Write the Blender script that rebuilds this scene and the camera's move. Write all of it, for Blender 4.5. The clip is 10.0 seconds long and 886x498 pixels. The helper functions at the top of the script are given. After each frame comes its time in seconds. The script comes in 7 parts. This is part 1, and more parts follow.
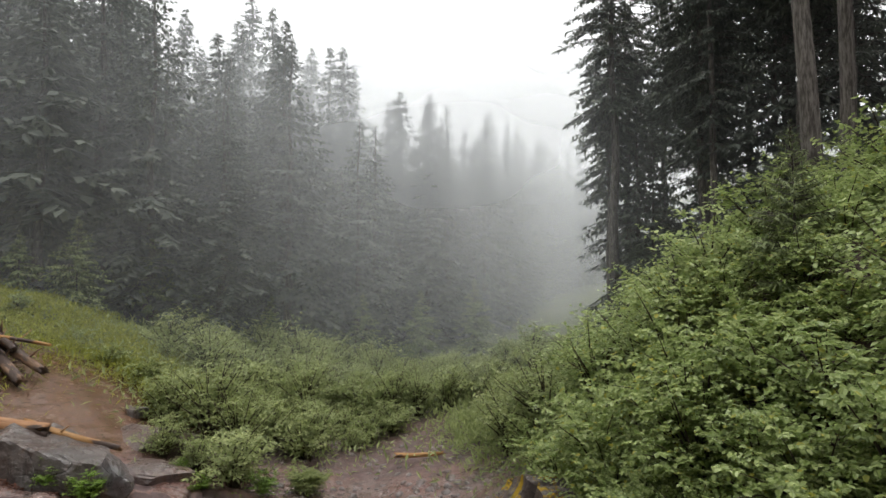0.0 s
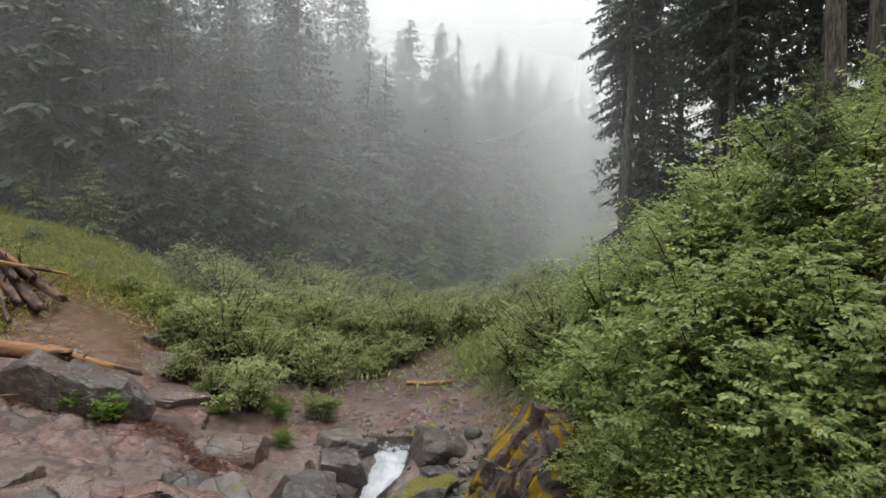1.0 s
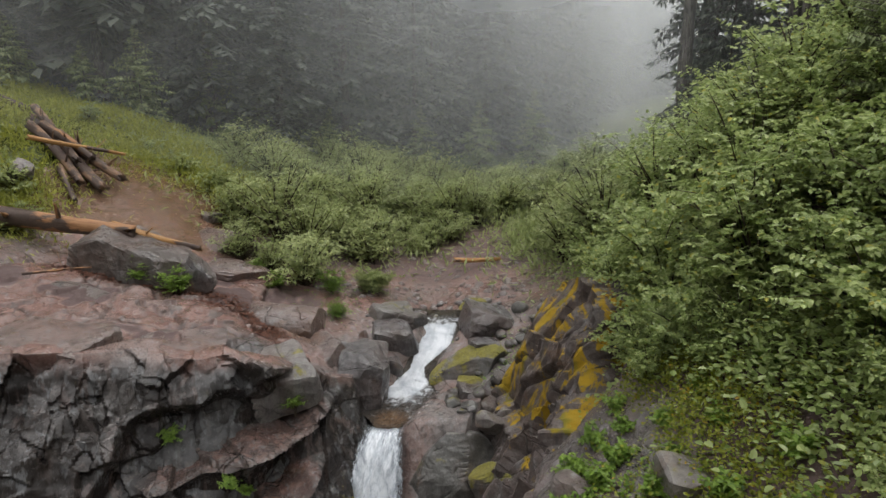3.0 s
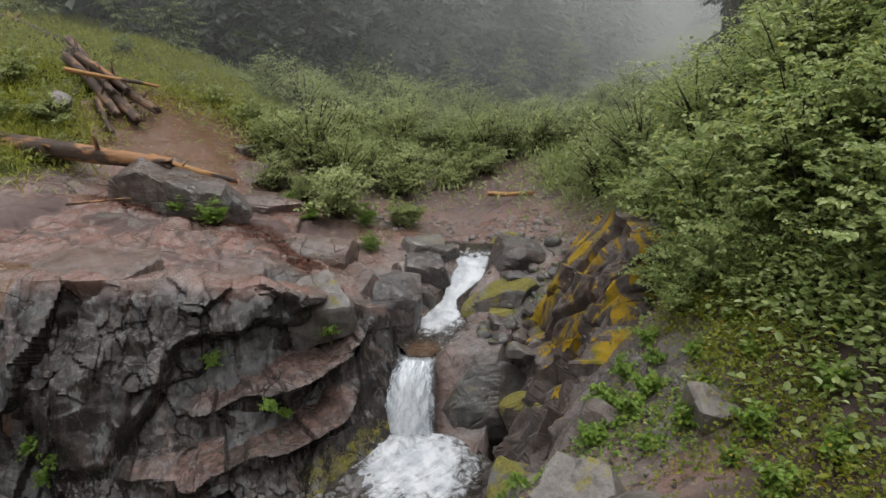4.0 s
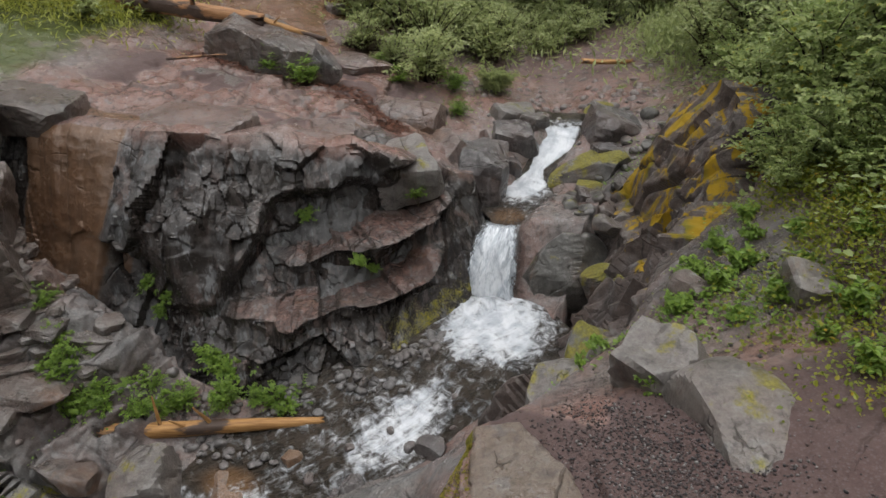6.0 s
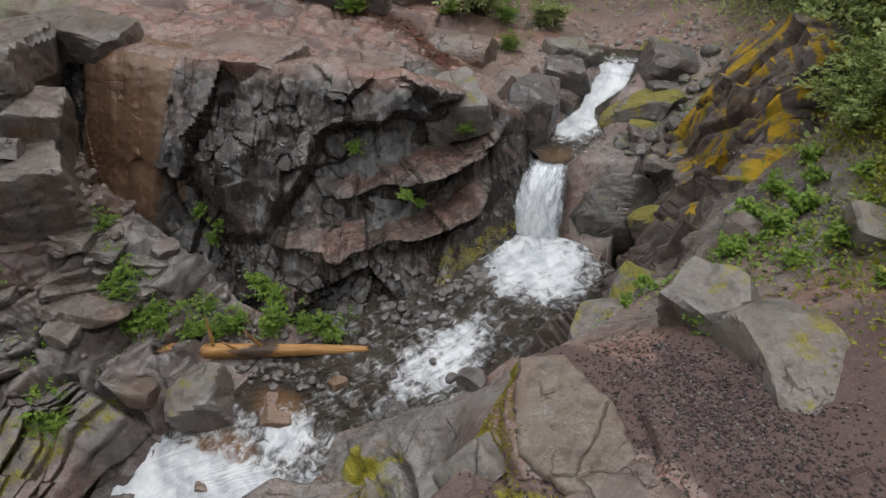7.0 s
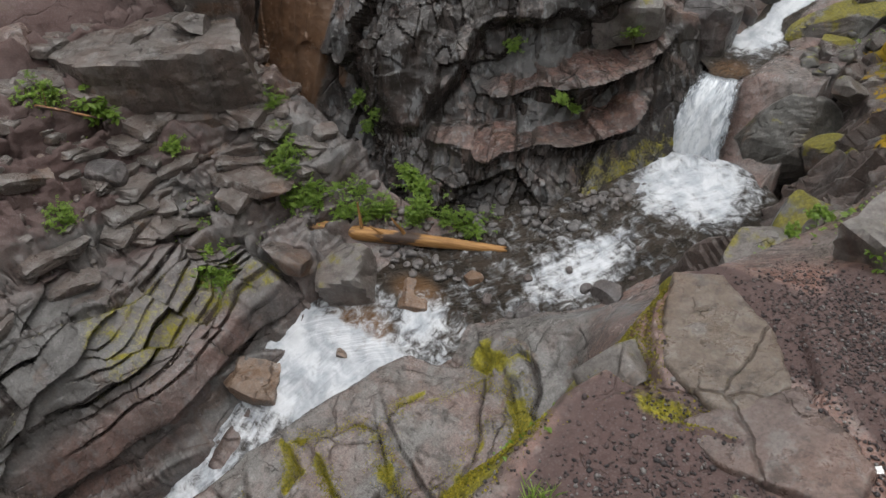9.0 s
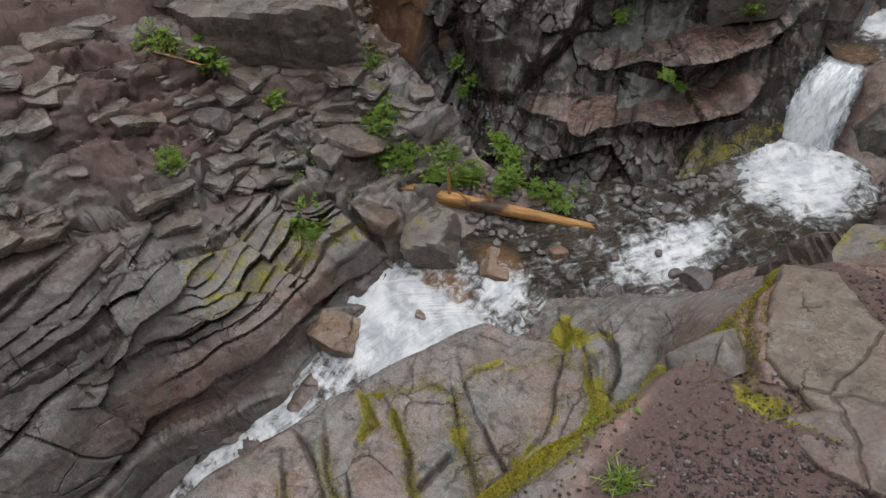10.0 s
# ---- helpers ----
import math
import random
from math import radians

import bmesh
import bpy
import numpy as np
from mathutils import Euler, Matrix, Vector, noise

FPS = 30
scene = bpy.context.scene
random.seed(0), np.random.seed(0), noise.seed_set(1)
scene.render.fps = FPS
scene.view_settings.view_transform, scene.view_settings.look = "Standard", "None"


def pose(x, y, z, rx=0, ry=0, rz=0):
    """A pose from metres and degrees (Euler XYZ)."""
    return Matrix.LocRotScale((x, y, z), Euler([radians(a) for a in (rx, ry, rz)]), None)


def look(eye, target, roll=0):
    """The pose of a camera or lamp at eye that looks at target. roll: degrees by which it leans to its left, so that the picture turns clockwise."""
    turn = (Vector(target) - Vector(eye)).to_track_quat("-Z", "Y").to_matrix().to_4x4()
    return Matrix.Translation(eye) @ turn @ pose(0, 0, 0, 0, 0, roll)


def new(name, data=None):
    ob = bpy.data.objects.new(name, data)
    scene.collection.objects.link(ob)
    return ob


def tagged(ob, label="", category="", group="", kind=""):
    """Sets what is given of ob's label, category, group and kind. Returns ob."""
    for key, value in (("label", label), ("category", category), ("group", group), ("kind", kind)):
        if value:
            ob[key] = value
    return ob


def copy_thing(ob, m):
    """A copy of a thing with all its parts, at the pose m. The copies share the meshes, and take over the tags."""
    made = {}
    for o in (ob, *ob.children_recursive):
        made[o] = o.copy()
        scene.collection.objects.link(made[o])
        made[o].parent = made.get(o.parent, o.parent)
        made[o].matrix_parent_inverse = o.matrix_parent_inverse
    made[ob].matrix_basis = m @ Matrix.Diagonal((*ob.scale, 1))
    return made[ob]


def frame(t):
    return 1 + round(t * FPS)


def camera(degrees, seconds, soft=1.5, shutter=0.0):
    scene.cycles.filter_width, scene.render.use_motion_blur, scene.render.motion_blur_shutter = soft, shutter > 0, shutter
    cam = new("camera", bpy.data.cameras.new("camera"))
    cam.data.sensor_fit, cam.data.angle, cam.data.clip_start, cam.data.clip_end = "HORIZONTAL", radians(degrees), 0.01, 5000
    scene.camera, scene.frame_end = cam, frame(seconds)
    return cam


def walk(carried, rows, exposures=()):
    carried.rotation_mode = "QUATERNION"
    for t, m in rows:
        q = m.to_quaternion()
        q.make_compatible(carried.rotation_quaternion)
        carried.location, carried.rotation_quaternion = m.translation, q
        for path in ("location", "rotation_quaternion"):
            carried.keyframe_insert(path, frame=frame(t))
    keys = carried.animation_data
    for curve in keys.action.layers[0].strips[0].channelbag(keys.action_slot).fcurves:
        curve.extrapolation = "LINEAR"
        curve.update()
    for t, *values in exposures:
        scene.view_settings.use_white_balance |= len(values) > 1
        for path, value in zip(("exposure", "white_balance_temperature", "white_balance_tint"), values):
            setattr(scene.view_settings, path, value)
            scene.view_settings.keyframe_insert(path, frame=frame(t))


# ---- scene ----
cam = camera(69.19, 10.0)
PATH = [
    (0.0, -0.0000, 0.0000, 8.0000, -0.000, 3.000, 0.000),
    (0.5, -0.0060, -0.0012, 7.9798, 0.294, 0.113, -0.115),
    (1.0, -0.0231, 0.0045, 7.9603, 0.902, -2.832, -0.402),
    (1.5, -0.0208, 0.0247, 7.9398, 1.889, -5.554, -0.212),
    (2.0, -0.0247, 0.0363, 7.9216, 3.018, -8.158, 0.184),
    (2.5, -0.0261, 0.0442, 7.8998, 3.957, -10.743, 0.245),
    (4.0, -0.0426, 0.0428, 7.8229, 7.885, -19.072, 0.803),
    (4.5, -0.0640, 0.0269, 7.7956, 9.601, -22.140, 0.812),
    (5.0, -0.0878, 0.0125, 7.7634, 11.596, -25.013, 0.837),
    (5.5, -0.1145, -0.0100, 7.7283, 13.569, -27.506, 1.146),
    (7.0, -0.2091, -0.1162, 7.6518, 19.433, -35.198, 1.589),
    (7.5, -0.2492, -0.1531, 7.6199, 21.875, -37.504, 2.435),
    (8.0, -0.2835, -0.1990, 7.6021, 25.010, -39.418, 2.918),
    (8.5, -0.3362, -0.2626, 7.5973, 28.496, -41.044, 3.085),
    (9.0, -0.3865, -0.3190, 7.6015, 32.217, -42.608, 3.520),
    (9.5, -0.4526, -0.3804, 7.6070, 36.155, -43.818, 3.811),
    (10.0, -0.5275, -0.4538, 7.6054, 40.253, -44.739, 4.325),
]
walk(cam, [(t, pose(x, y, z, 90 + pitch, roll, yaw)) for t, x, y, z, yaw, pitch, roll in PATH])

# ---- world, sun, exposure: a bright overcast sky over a foggy valley ----
world = bpy.data.worlds.new("overcast_sky")
scene.world = world
world.use_nodes = True
wt = world.node_tree
wt.nodes.clear()
sky = wt.nodes.new("ShaderNodeTexSky")
sky.sky_type = "NISHITA"
sky.sun_disc = False
sky.sun_elevation = radians(72)
sky.sun_rotation = radians(51)
sky.dust_density = 6.0
cloud = wt.nodes.new("ShaderNodeMix")
cloud.data_type = "RGBA"
cloud.inputs["Factor"].default_value = 0.94
cloud.inputs["B"].default_value = (1.0, 1.0, 1.0, 1.0)
dim = wt.nodes.new("ShaderNodeVectorMath")
dim.operation = "SCALE"
dim.inputs["Scale"].default_value = 0.1
backg = wt.nodes.new("ShaderNodeBackground")
# an overcast sky is brighter overhead than at the horizon
where = wt.nodes.new("ShaderNodeTexCoord")
parts = wt.nodes.new("ShaderNodeSeparateXYZ")
rise = wt.nodes.new("ShaderNodeMapRange")
for key, value in (("From Min", 0.0), ("From Max", 1.0), ("To Min", 1.60), ("To Max", 2.20)):
    rise.inputs[key].default_value = value
wt.links.new(where.outputs["Generated"], parts.inputs["Vector"])
wt.links.new(parts.outputs["Z"], rise.inputs["Value"])
wt.links.new(rise.outputs["Result"], backg.inputs["Strength"])
wout = wt.nodes.new("ShaderNodeOutputWorld")
wt.links.new(sky.outputs["Color"], dim.inputs[0])
wt.links.new(dim.outputs["Vector"], cloud.inputs["A"])
wt.links.new(cloud.outputs["Result"], backg.inputs["Color"])
wt.links.new(backg.outputs["Background"], wout.inputs["Surface"])

sun = new("sun", bpy.data.lights.new("sun", "SUN"))
sun.data.energy = 1.3
sun.data.angle = radians(28)
sun.data.color = (1.0, 0.985, 0.96)
sun.matrix_world = look((10, 14, 40), (0, 6, 0))


# ---- noise on arrays of points ----
def hash01(i, j, k, seed):
    h = (i.astype(np.int64) * 374761393 + j.astype(np.int64) * 668265263 + k.astype(np.int64) * 2147483647 + seed * 974711) & 0xFFFFFFFF
    h = ((h ^ (h >> 13)) * 1274126177) & 0xFFFFFFFF
    h = ((h ^ (h >> 16)) * 2246822519) & 0xFFFFFFFF
    return ((h ^ (h >> 15)) & 0xFFFFFF) / float(0x1000000)


def vnoise(p, seed=0):
    """Smooth noise from -1 to 1."""
    b = np.floor(p)
    f = p - b
    f = f * f * (3 - 2 * f)
    out = 0.0
    for dx in (0, 1):
        for dy in (0, 1):
            for dz in (0, 1):
                w = (f[:, 0] if dx else 1 - f[:, 0]) * (f[:, 1] if dy else 1 - f[:, 1]) * (f[:, 2] if dz else 1 - f[:, 2])
                out = out + w * hash01(b[:, 0] + dx, b[:, 1] + dy, b[:, 2] + dz, seed)
    return out * 2 - 1


def fbm(p, octaves=4, seed=0):
    out, amp, s = 0.0, 0.5, 1.0
    for o in range(octaves):
        out = out + amp * vnoise(p * s + 17.3 * o, seed + o)
        amp, s = amp * 0.5, s * 2.03
    return out


def cells(p, seed=0, jitter=0.9):
    """Worley cells: nearest and second distance, three random numbers and the offset from the nearest centre."""
    b = np.floor(p)
    n = len(p)
    f1, f2 = np.full(n, 9.0), np.full(n, 9.0)
    rnd, off = np.zeros((n, 3)), np.zeros((n, 3))
    for dx in (-1, 0, 1):
        for dy in (-1, 0, 1):
            for dz in (-1, 0, 1):
                i, j, k = b[:, 0] + dx, b[:, 1] + dy, b[:, 2] + dz
                c = np.stack([hash01(i, j, k, seed + s) for s in (1, 2, 3)], 1)
                v = p - (np.stack([i, j, k], 1) + 0.5 + (c - 0.5) * jitter)
                d = np.sqrt((v * v).sum(1))
                near = d < f1
                f2 = np.where(near, f1, np.minimum(f2, d))
                f1 = np.where(near, d, f1)
                off[near] = v[near]
                rnd[near] = c[near]
    return f1, f2, rnd, off


def ease(a, b, x):
    t = np.clip((x - a) / (b - a), 0, 1)
    return t * t * (3 - 2 * t)


# ---- mesh helpers ----
def mesh_of(name, verts, faces, material, smooth=True):
    me = bpy.data.meshes.new(name)
    me.from_pydata(np.asarray(verts).tolist() if not isinstance(verts, list) else verts, [], faces if isinstance(faces, list) else np.asarray(faces).tolist())
    me.materials.append(material)
    if smooth:
        me.polygons.foreach_set("use_smooth", np.ones(len(me.polygons), dtype=bool))
    me.update()
    return me


def attribute(me, name, values):
    a = me.attributes.new(name, "FLOAT", "POINT")
    a.data.foreach_set("value", np.asarray(values, dtype=np.float32))


def part(name, me, parent, label=""):
    ob = new(name, me)
    ob.parent = parent
    if label:
        ob["label"] = label
    return ob


def thing(name, label, category, group="", kind="", at=None):
    ob = new(name)
    if at is not None:
        ob.matrix_basis = at
    return tagged(ob, label, category, group, kind)

# ---- materials ----
class Nodes:
    """A small writer of node materials."""

    def __init__(self, name, roughness=0.6, specular=0.4):
        self.mat = bpy.data.materials.new(name)
        self.mat.use_nodes = True
        self.t = self.mat.node_tree
        self.b = self.t.nodes["Principled BSDF"]
        self.b.inputs["Roughness"].default_value = roughness
        self.b.inputs["Specular IOR Level"].default_value = specular
        self.coord = self.t.nodes.new("ShaderNodeTexCoord")
        self.where = self.coord.outputs["Object"]

    def set(self, socket, value):
        if hasattr(value, "is_linked"):
            self.t.links.new(value, socket)
        else:
            socket.default_value = value

    def mapped(self, scale, rotation=(0, 0, 0)):
        n = self.t.nodes.new("ShaderNodeMapping")
        n.inputs["Scale"].default_value = scale
        n.inputs["Rotation"].default_value = rotation
        self.t.links.new(self.where, n.inputs["Vector"])
        return n.outputs["Vector"]

    def noise(self, scale, detail=4.0, rough=0.55, vector=None, distortion=0.0):
        n = self.t.nodes.new("ShaderNodeTexNoise")
        n.inputs["Scale"].default_value = scale
        n.inputs["Detail"].default_value = detail
        n.inputs["Roughness"].default_value = rough
        n.inputs["Distortion"].default_value = distortion
        self.t.links.new(vector or self.where, n.inputs["Vector"])
        return n.outputs["Fac"]

    def voronoi(self, scale, feature="F1", vector=None, out="Distance"):
        n = self.t.nodes.new("ShaderNodeTexVoronoi")
        n.feature = feature
        n.inputs["Scale"].default_value = scale
        self.t.links.new(vector or self.where, n.inputs["Vector"])
        return n.outputs[out]

    def bent(self, amount, scale):
        """The place, pushed about by noise and drawn out along the beds."""
        n = self.t.nodes.new("ShaderNodeTexNoise")
        n.inputs["Scale"].default_value = scale
        n.inputs["Detail"].default_value = 4.0
        self.t.links.new(self.where, n.inputs["Vector"])
        m = self.t.nodes.new("ShaderNodeVectorMath")
        m.operation = "MULTIPLY_ADD"
        self.t.links.new(n.outputs["Color"], m.inputs[0])
        m.inputs[1].default_value = (amount, amount, amount)
        self.t.links.new(self.mapped((1.0, 0.75, 1.25), (0.25, 0.2, 0.6)), m.inputs[2])
        return m.outputs["Vector"]

    def ramp(self, value, a, b, lo=0.0, hi=1.0):
        n = self.t.nodes.new("ShaderNodeMapRange")
        n.interpolation_type = "SMOOTHSTEP"
        self.set(n.inputs["Value"], value)
        for k, v in (("From Min", a), ("From Max", b), ("To Min", lo), ("To Max", hi)):
            n.inputs[k].default_value = v
        return n.outputs["Result"]

    def math(self, op, a, b=0.0):
        n = self.t.nodes.new("ShaderNodeMath")
        n.operation = op
        self.set(n.inputs[0], a)
        self.set(n.inputs[1], b)
        return n.outputs["Value"]

    def mix(self, factor, a, b):
        n = self.t.nodes.new("ShaderNodeMix")
        n.data_type = "RGBA"
        for s, v in ((n.inputs["Factor"], factor), (n.inputs["A"], a), (n.inputs["B"], b)):
            if isinstance(v, tuple):
                v = (*v, 1.0)
            self.set(s, v)
        return n.outputs["Result"]

    def attr(self, name):
        n = self.t.nodes.new("ShaderNodeAttribute")
        n.attribute_name = name
        return n.outputs["Fac"]

    def island(self):
        n = self.t.nodes.new("ShaderNodeNewGeometry")
        return n.outputs["Random Per Island"]

    def each(self):
        n = self.t.nodes.new("ShaderNodeObjectInfo")
        return n.outputs["Random"]

    def up(self):
        n = self.t.nodes.new("ShaderNodeNewGeometry")
        s = self.t.nodes.new("ShaderNodeSeparateXYZ")
        self.t.links.new(n.outputs["Normal"], s.inputs["Vector"])
        return s.outputs["Z"]

    def place(self):
        n = self.t.nodes.new("ShaderNodeNewGeometry")
        self.where = n.outputs["Position"]

    def bump(self, height, strength=0.5, distance=0.02, after=None):
        n = self.t.nodes.new("ShaderNodeBump")
        n.inputs["Strength"].default_value = strength
        n.inputs["Distance"].default_value = distance
        self.set(n.inputs["Height"], height)
        if after is not None:
            self.t.links.new(after, n.inputs["Normal"])
        return n.outputs["Normal"]

    def done(self, colour=None, normal=None, roughness=None):
        if colour is not None:
            self.set(self.b.inputs["Base Color"], (*colour, 1.0) if isinstance(colour, tuple) else colour)
        if normal is not None:
            self.set(self.b.inputs["Normal"], normal)
        if roughness is not None:
            self.set(self.b.inputs["Roughness"], roughness)
        return self.mat


def moss_colour(n):
    return n.mix(n.noise(7.0, 3), (0.165, 0.150, 0.012), n.mix(n.ramp(n.noise(31.0, 3, 0.7), 0.38, 0.62), (0.320, 0.270, 0.020), (0.060, 0.066, 0.014)))


def rock_colour(n, grey=(0.190, 0.180, 0.172), brown=(0.245, 0.130, 0.104), red=0.5, dark=0.0):
    """Wet volcanic rock: grey and purple-brown patches, dark and pale streaks that run down, lichen specks; where dark
    is given, also painted shade and sheen.
    """
    patch = n.ramp(n.noise(0.9, 5, 0.6, distortion=0.4), 0.38, 0.62)
    if red is not None:
        patch = n.math("ADD", n.math("MULTIPLY", patch, 0.55), red if not isinstance(red, float) else red - 0.25)
    col = n.mix(patch, grey, brown)
    pale = n.noise(1.0, 5, 0.65, n.mapped((5.5, 5.5, 0.6), (0, 0, 1.0)))
    col = n.mix(n.ramp(pale, 0.56, 0.66, 0, 0.45), col, (0.26, 0.255, 0.25))
    rust = n.noise(1.7, 5, 0.6, distortion=0.8)
    col = n.mix(n.ramp(rust, 0.58, 0.70, 0, 0.65), col, (0.17, 0.085, 0.042))
    grain = n.noise(48.0, 4, 0.7)
    col = n.mix(n.ramp(grain, 0.34, 0.62), n.mix(0.34, col, (0.015, 0.015, 0.015)), n.mix(0.04, col, (0.5, 0.49, 0.48)))
    blot = n.noise(14.0, 5, 0.7, distortion=0.6)
    col = n.mix(n.ramp(blot, 0.53, 0.66, 0, 0.55), col, n.mix(0.5, col, (0.30, 0.29, 0.28)))
    col = n.mix(n.ramp(blot, 0.45, 0.30, 0, 0.6), col, (0.030, 0.027, 0.026))
    edge = n.t.nodes.new("ShaderNodeNewGeometry").outputs["Pointiness"]
    col = n.mix(n.ramp(edge, 0.52, 0.60, 0, 0.45), col, n.mix(0.5, col, (0.36, 0.35, 0.34)))
    streak = n.noise(1.0, 6, 0.65, n.mapped((6.5, 6.5, 0.45)))
    wet = n.ramp(streak, 0.52, 0.66, 0, 0.55)
    # dark: wet streaks, plus the shade of upright faces put into the colour
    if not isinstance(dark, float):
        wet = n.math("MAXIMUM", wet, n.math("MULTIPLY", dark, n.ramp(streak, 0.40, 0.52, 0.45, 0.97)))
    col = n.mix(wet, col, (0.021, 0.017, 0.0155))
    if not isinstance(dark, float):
        # block tones and pale runs paint the sky's sheen on wet faces into the colour
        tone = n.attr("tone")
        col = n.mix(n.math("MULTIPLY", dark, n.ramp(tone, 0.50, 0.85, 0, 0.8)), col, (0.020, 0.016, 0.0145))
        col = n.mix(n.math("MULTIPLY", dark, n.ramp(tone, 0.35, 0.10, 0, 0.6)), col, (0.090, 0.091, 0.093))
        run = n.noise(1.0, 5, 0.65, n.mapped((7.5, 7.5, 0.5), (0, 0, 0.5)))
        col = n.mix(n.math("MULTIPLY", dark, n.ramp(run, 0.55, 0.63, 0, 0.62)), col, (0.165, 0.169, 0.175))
    chip = n.noise(22.0, 6, 0.78, distortion=0.4)
    col = n.mix(n.ramp(chip, 0.55, 0.66, 0, 0.26), col, n.mix(0.65, col, (0.40, 0.38, 0.36)))
    col = n.mix(n.ramp(chip, 0.45, 0.36, 0, 0.45), col, n.mix(0.7, col, (0.014, 0.012, 0.011)))
    col = n.mix(n.math("MULTIPLY", n.math("SUBTRACT", 1.0, fissures(n)), 0.34), col, (0.012, 0.011, 0.010))
    col = n.mix(0.22, col, (0.010, 0.009, 0.008))
    return col


def rock_bump(n, strength=0.5):
    """Broken relief: shell-like fracture with sharp ridges, chips, thin joints and grain."""
    shell = n.math("ADD", n.voronoi(1.7, "F1", n.bent(0.20, 1.6)), n.math("MULTIPLY", n.voronoi(5.5, "F1", n.bent(0.30, 2.6)), 0.40))
    a = n.bump(shell, strength * 0.8, 0.12)
    a = n.bump(n.noise(9.0, 9, 0.74, distortion=0.2), strength * 1.1, 0.035, a)
    b = n.bump(fissures(n), 0.7, 0.03, a)
    return n.bump(n.noise(55.0, 5, 0.7), 0.35, 0.010, b)


def fissures(n):
    """Thin bent joints, here and there: 1 on the rock, 0 in the gap."""
    bent = n.bent(0.35, 1.6)
    none = n.ramp(n.noise(1.1, 4, 0.6), 0.42, 0.50)
    a = n.ramp(n.voronoi(1.1, "DISTANCE_TO_EDGE", bent), 0.0, 0.018)
    b = n.ramp(n.voronoi(3.1, "DISTANCE_TO_EDGE", n.bent(0.6, 2.3)), 0.0, 0.030)
    some = n.ramp(n.noise(1.7, 4, 0.6), 0.34, 0.42)
    return n.math("MULTIPLY", n.math("MAXIMUM", a, none), n.math("MAXIMUM", b, some))


def make_ground():
    n = Nodes("wet_rock_and_soil", 0.4, 0.5)
    n.place()
    col = rock_colour(n, red=n.attr("red"), dark=n.attr("dark"))
    rust = n.ramp(n.math("ADD", n.attr("rust"), n.math("MULTIPLY", n.noise(2.5, 4), 0.5)), 0.75, 1.05, 0, 0.85)
    col = n.mix(rust, col, n.mix(n.noise(3.0, 6, 0.7), (0.052, 0.032, 0.020), (0.165, 0.082, 0.036)))
    crack = n.attr("crack")
    col = n.mix(n.math("MULTIPLY", crack, 0.75), col, (0.030, 0.024, 0.020))
    soil_n = n.mix(n.noise(26.0, 5, 0.7), (0.042, 0.027, 0.026), (0.112, 0.070, 0.063))
    soil_n = n.mix(n.ramp(n.voronoi(42.0, out="Distance"), 0.1, 0.5), (0.10, 0.075, 0.072), soil_n)
    col = n.mix(n.ramp(n.math("ADD", n.attr("soil"), n.math("MULTIPLY", n.noise(9.0, 5), 0.6)), 0.62, 0.92), col, soil_n)
    leafy = n.mix(n.noise(6.0, 5, 0.7), (0.030, 0.045, 0.012), (0.075, 0.085, 0.018))
    col = n.mix(n.ramp(n.math("ADD", n.attr("green"), n.math("MULTIPLY", n.noise(5.0, 5), 0.5)), 0.6, 0.95), col, leafy)
    mossy = n.ramp(n.math("ADD", n.math("ADD", n.attr("moss"), n.noise(4.5, 6, 0.68)), n.math("MULTIPLY", n.noise(34.0, 4, 0.7), 0.7)), 1.22, 1.50)
    col = n.mix(mossy, col, moss_colour(n))
    rough = n.ramp(n.math("MAXIMUM", mossy, n.attr("soil")), 0.0, 1.0, 0.22, 0.95)
    rough = n.math("ADD", rough, n.math("MULTIPLY", n.math("SUBTRACT", n.noise(3.0, 5, 0.7), 0.5), 0.5))
    nor = rock_bump(n)
    return n.done(col, nor, rough)


def make_rock(name, grey, brown, red, moss=0.0):
    n = Nodes(name, 0.4, 0.5)
    n.place()
    col = rock_colour(n, grey, brown, red)
    rough = n.ramp(n.noise(3.0, 5, 0.7), 0.3, 0.7, 0.18, 0.5)
    if moss:
        m = n.ramp(n.math("ADD", n.math("MULTIPLY", n.up(), 0.22), n.noise(3.6, 6, 0.66)), 0.98 - moss, 1.10 - moss)
        col = n.mix(n.math("MULTIPLY", m, 0.72), col, moss_colour(n))
        rough = n.ramp(m, 0, 1, 0.32, 0.95)
    return n.done(col, rock_bump(n), rough)


def make_leaf(name, dark, light, odd=None, back=0.45, gloss=0.42):
    """Thin leaves that let some light through; each leaf differs."""
    n = Nodes(name, gloss, 0.4)
    col = n.mix(n.island(), dark, light)
    if odd:
        col = n.mix(n.ramp(n.island(), 0.965, 0.975), col, odd)
    col = n.mix(n.ramp(n.each(), 0, 1, 0, 0.35), col, dark)
    n.done(col)
    tr = n.t.nodes.new("ShaderNodeBsdfTranslucent")
    n.set(tr.inputs["Color"], col)
    mx = n.t.nodes.new("ShaderNodeMixShader")
    mx.inputs["Fac"].default_value = back
    n.t.links.new(n.b.outputs["BSDF"], mx.inputs[1])
    n.t.links.new(tr.outputs["BSDF"], mx.inputs[2])
    n.t.links.new(mx.outputs["Shader"], n.t.nodes["Material Output"].inputs["Surface"])
    return n.mat


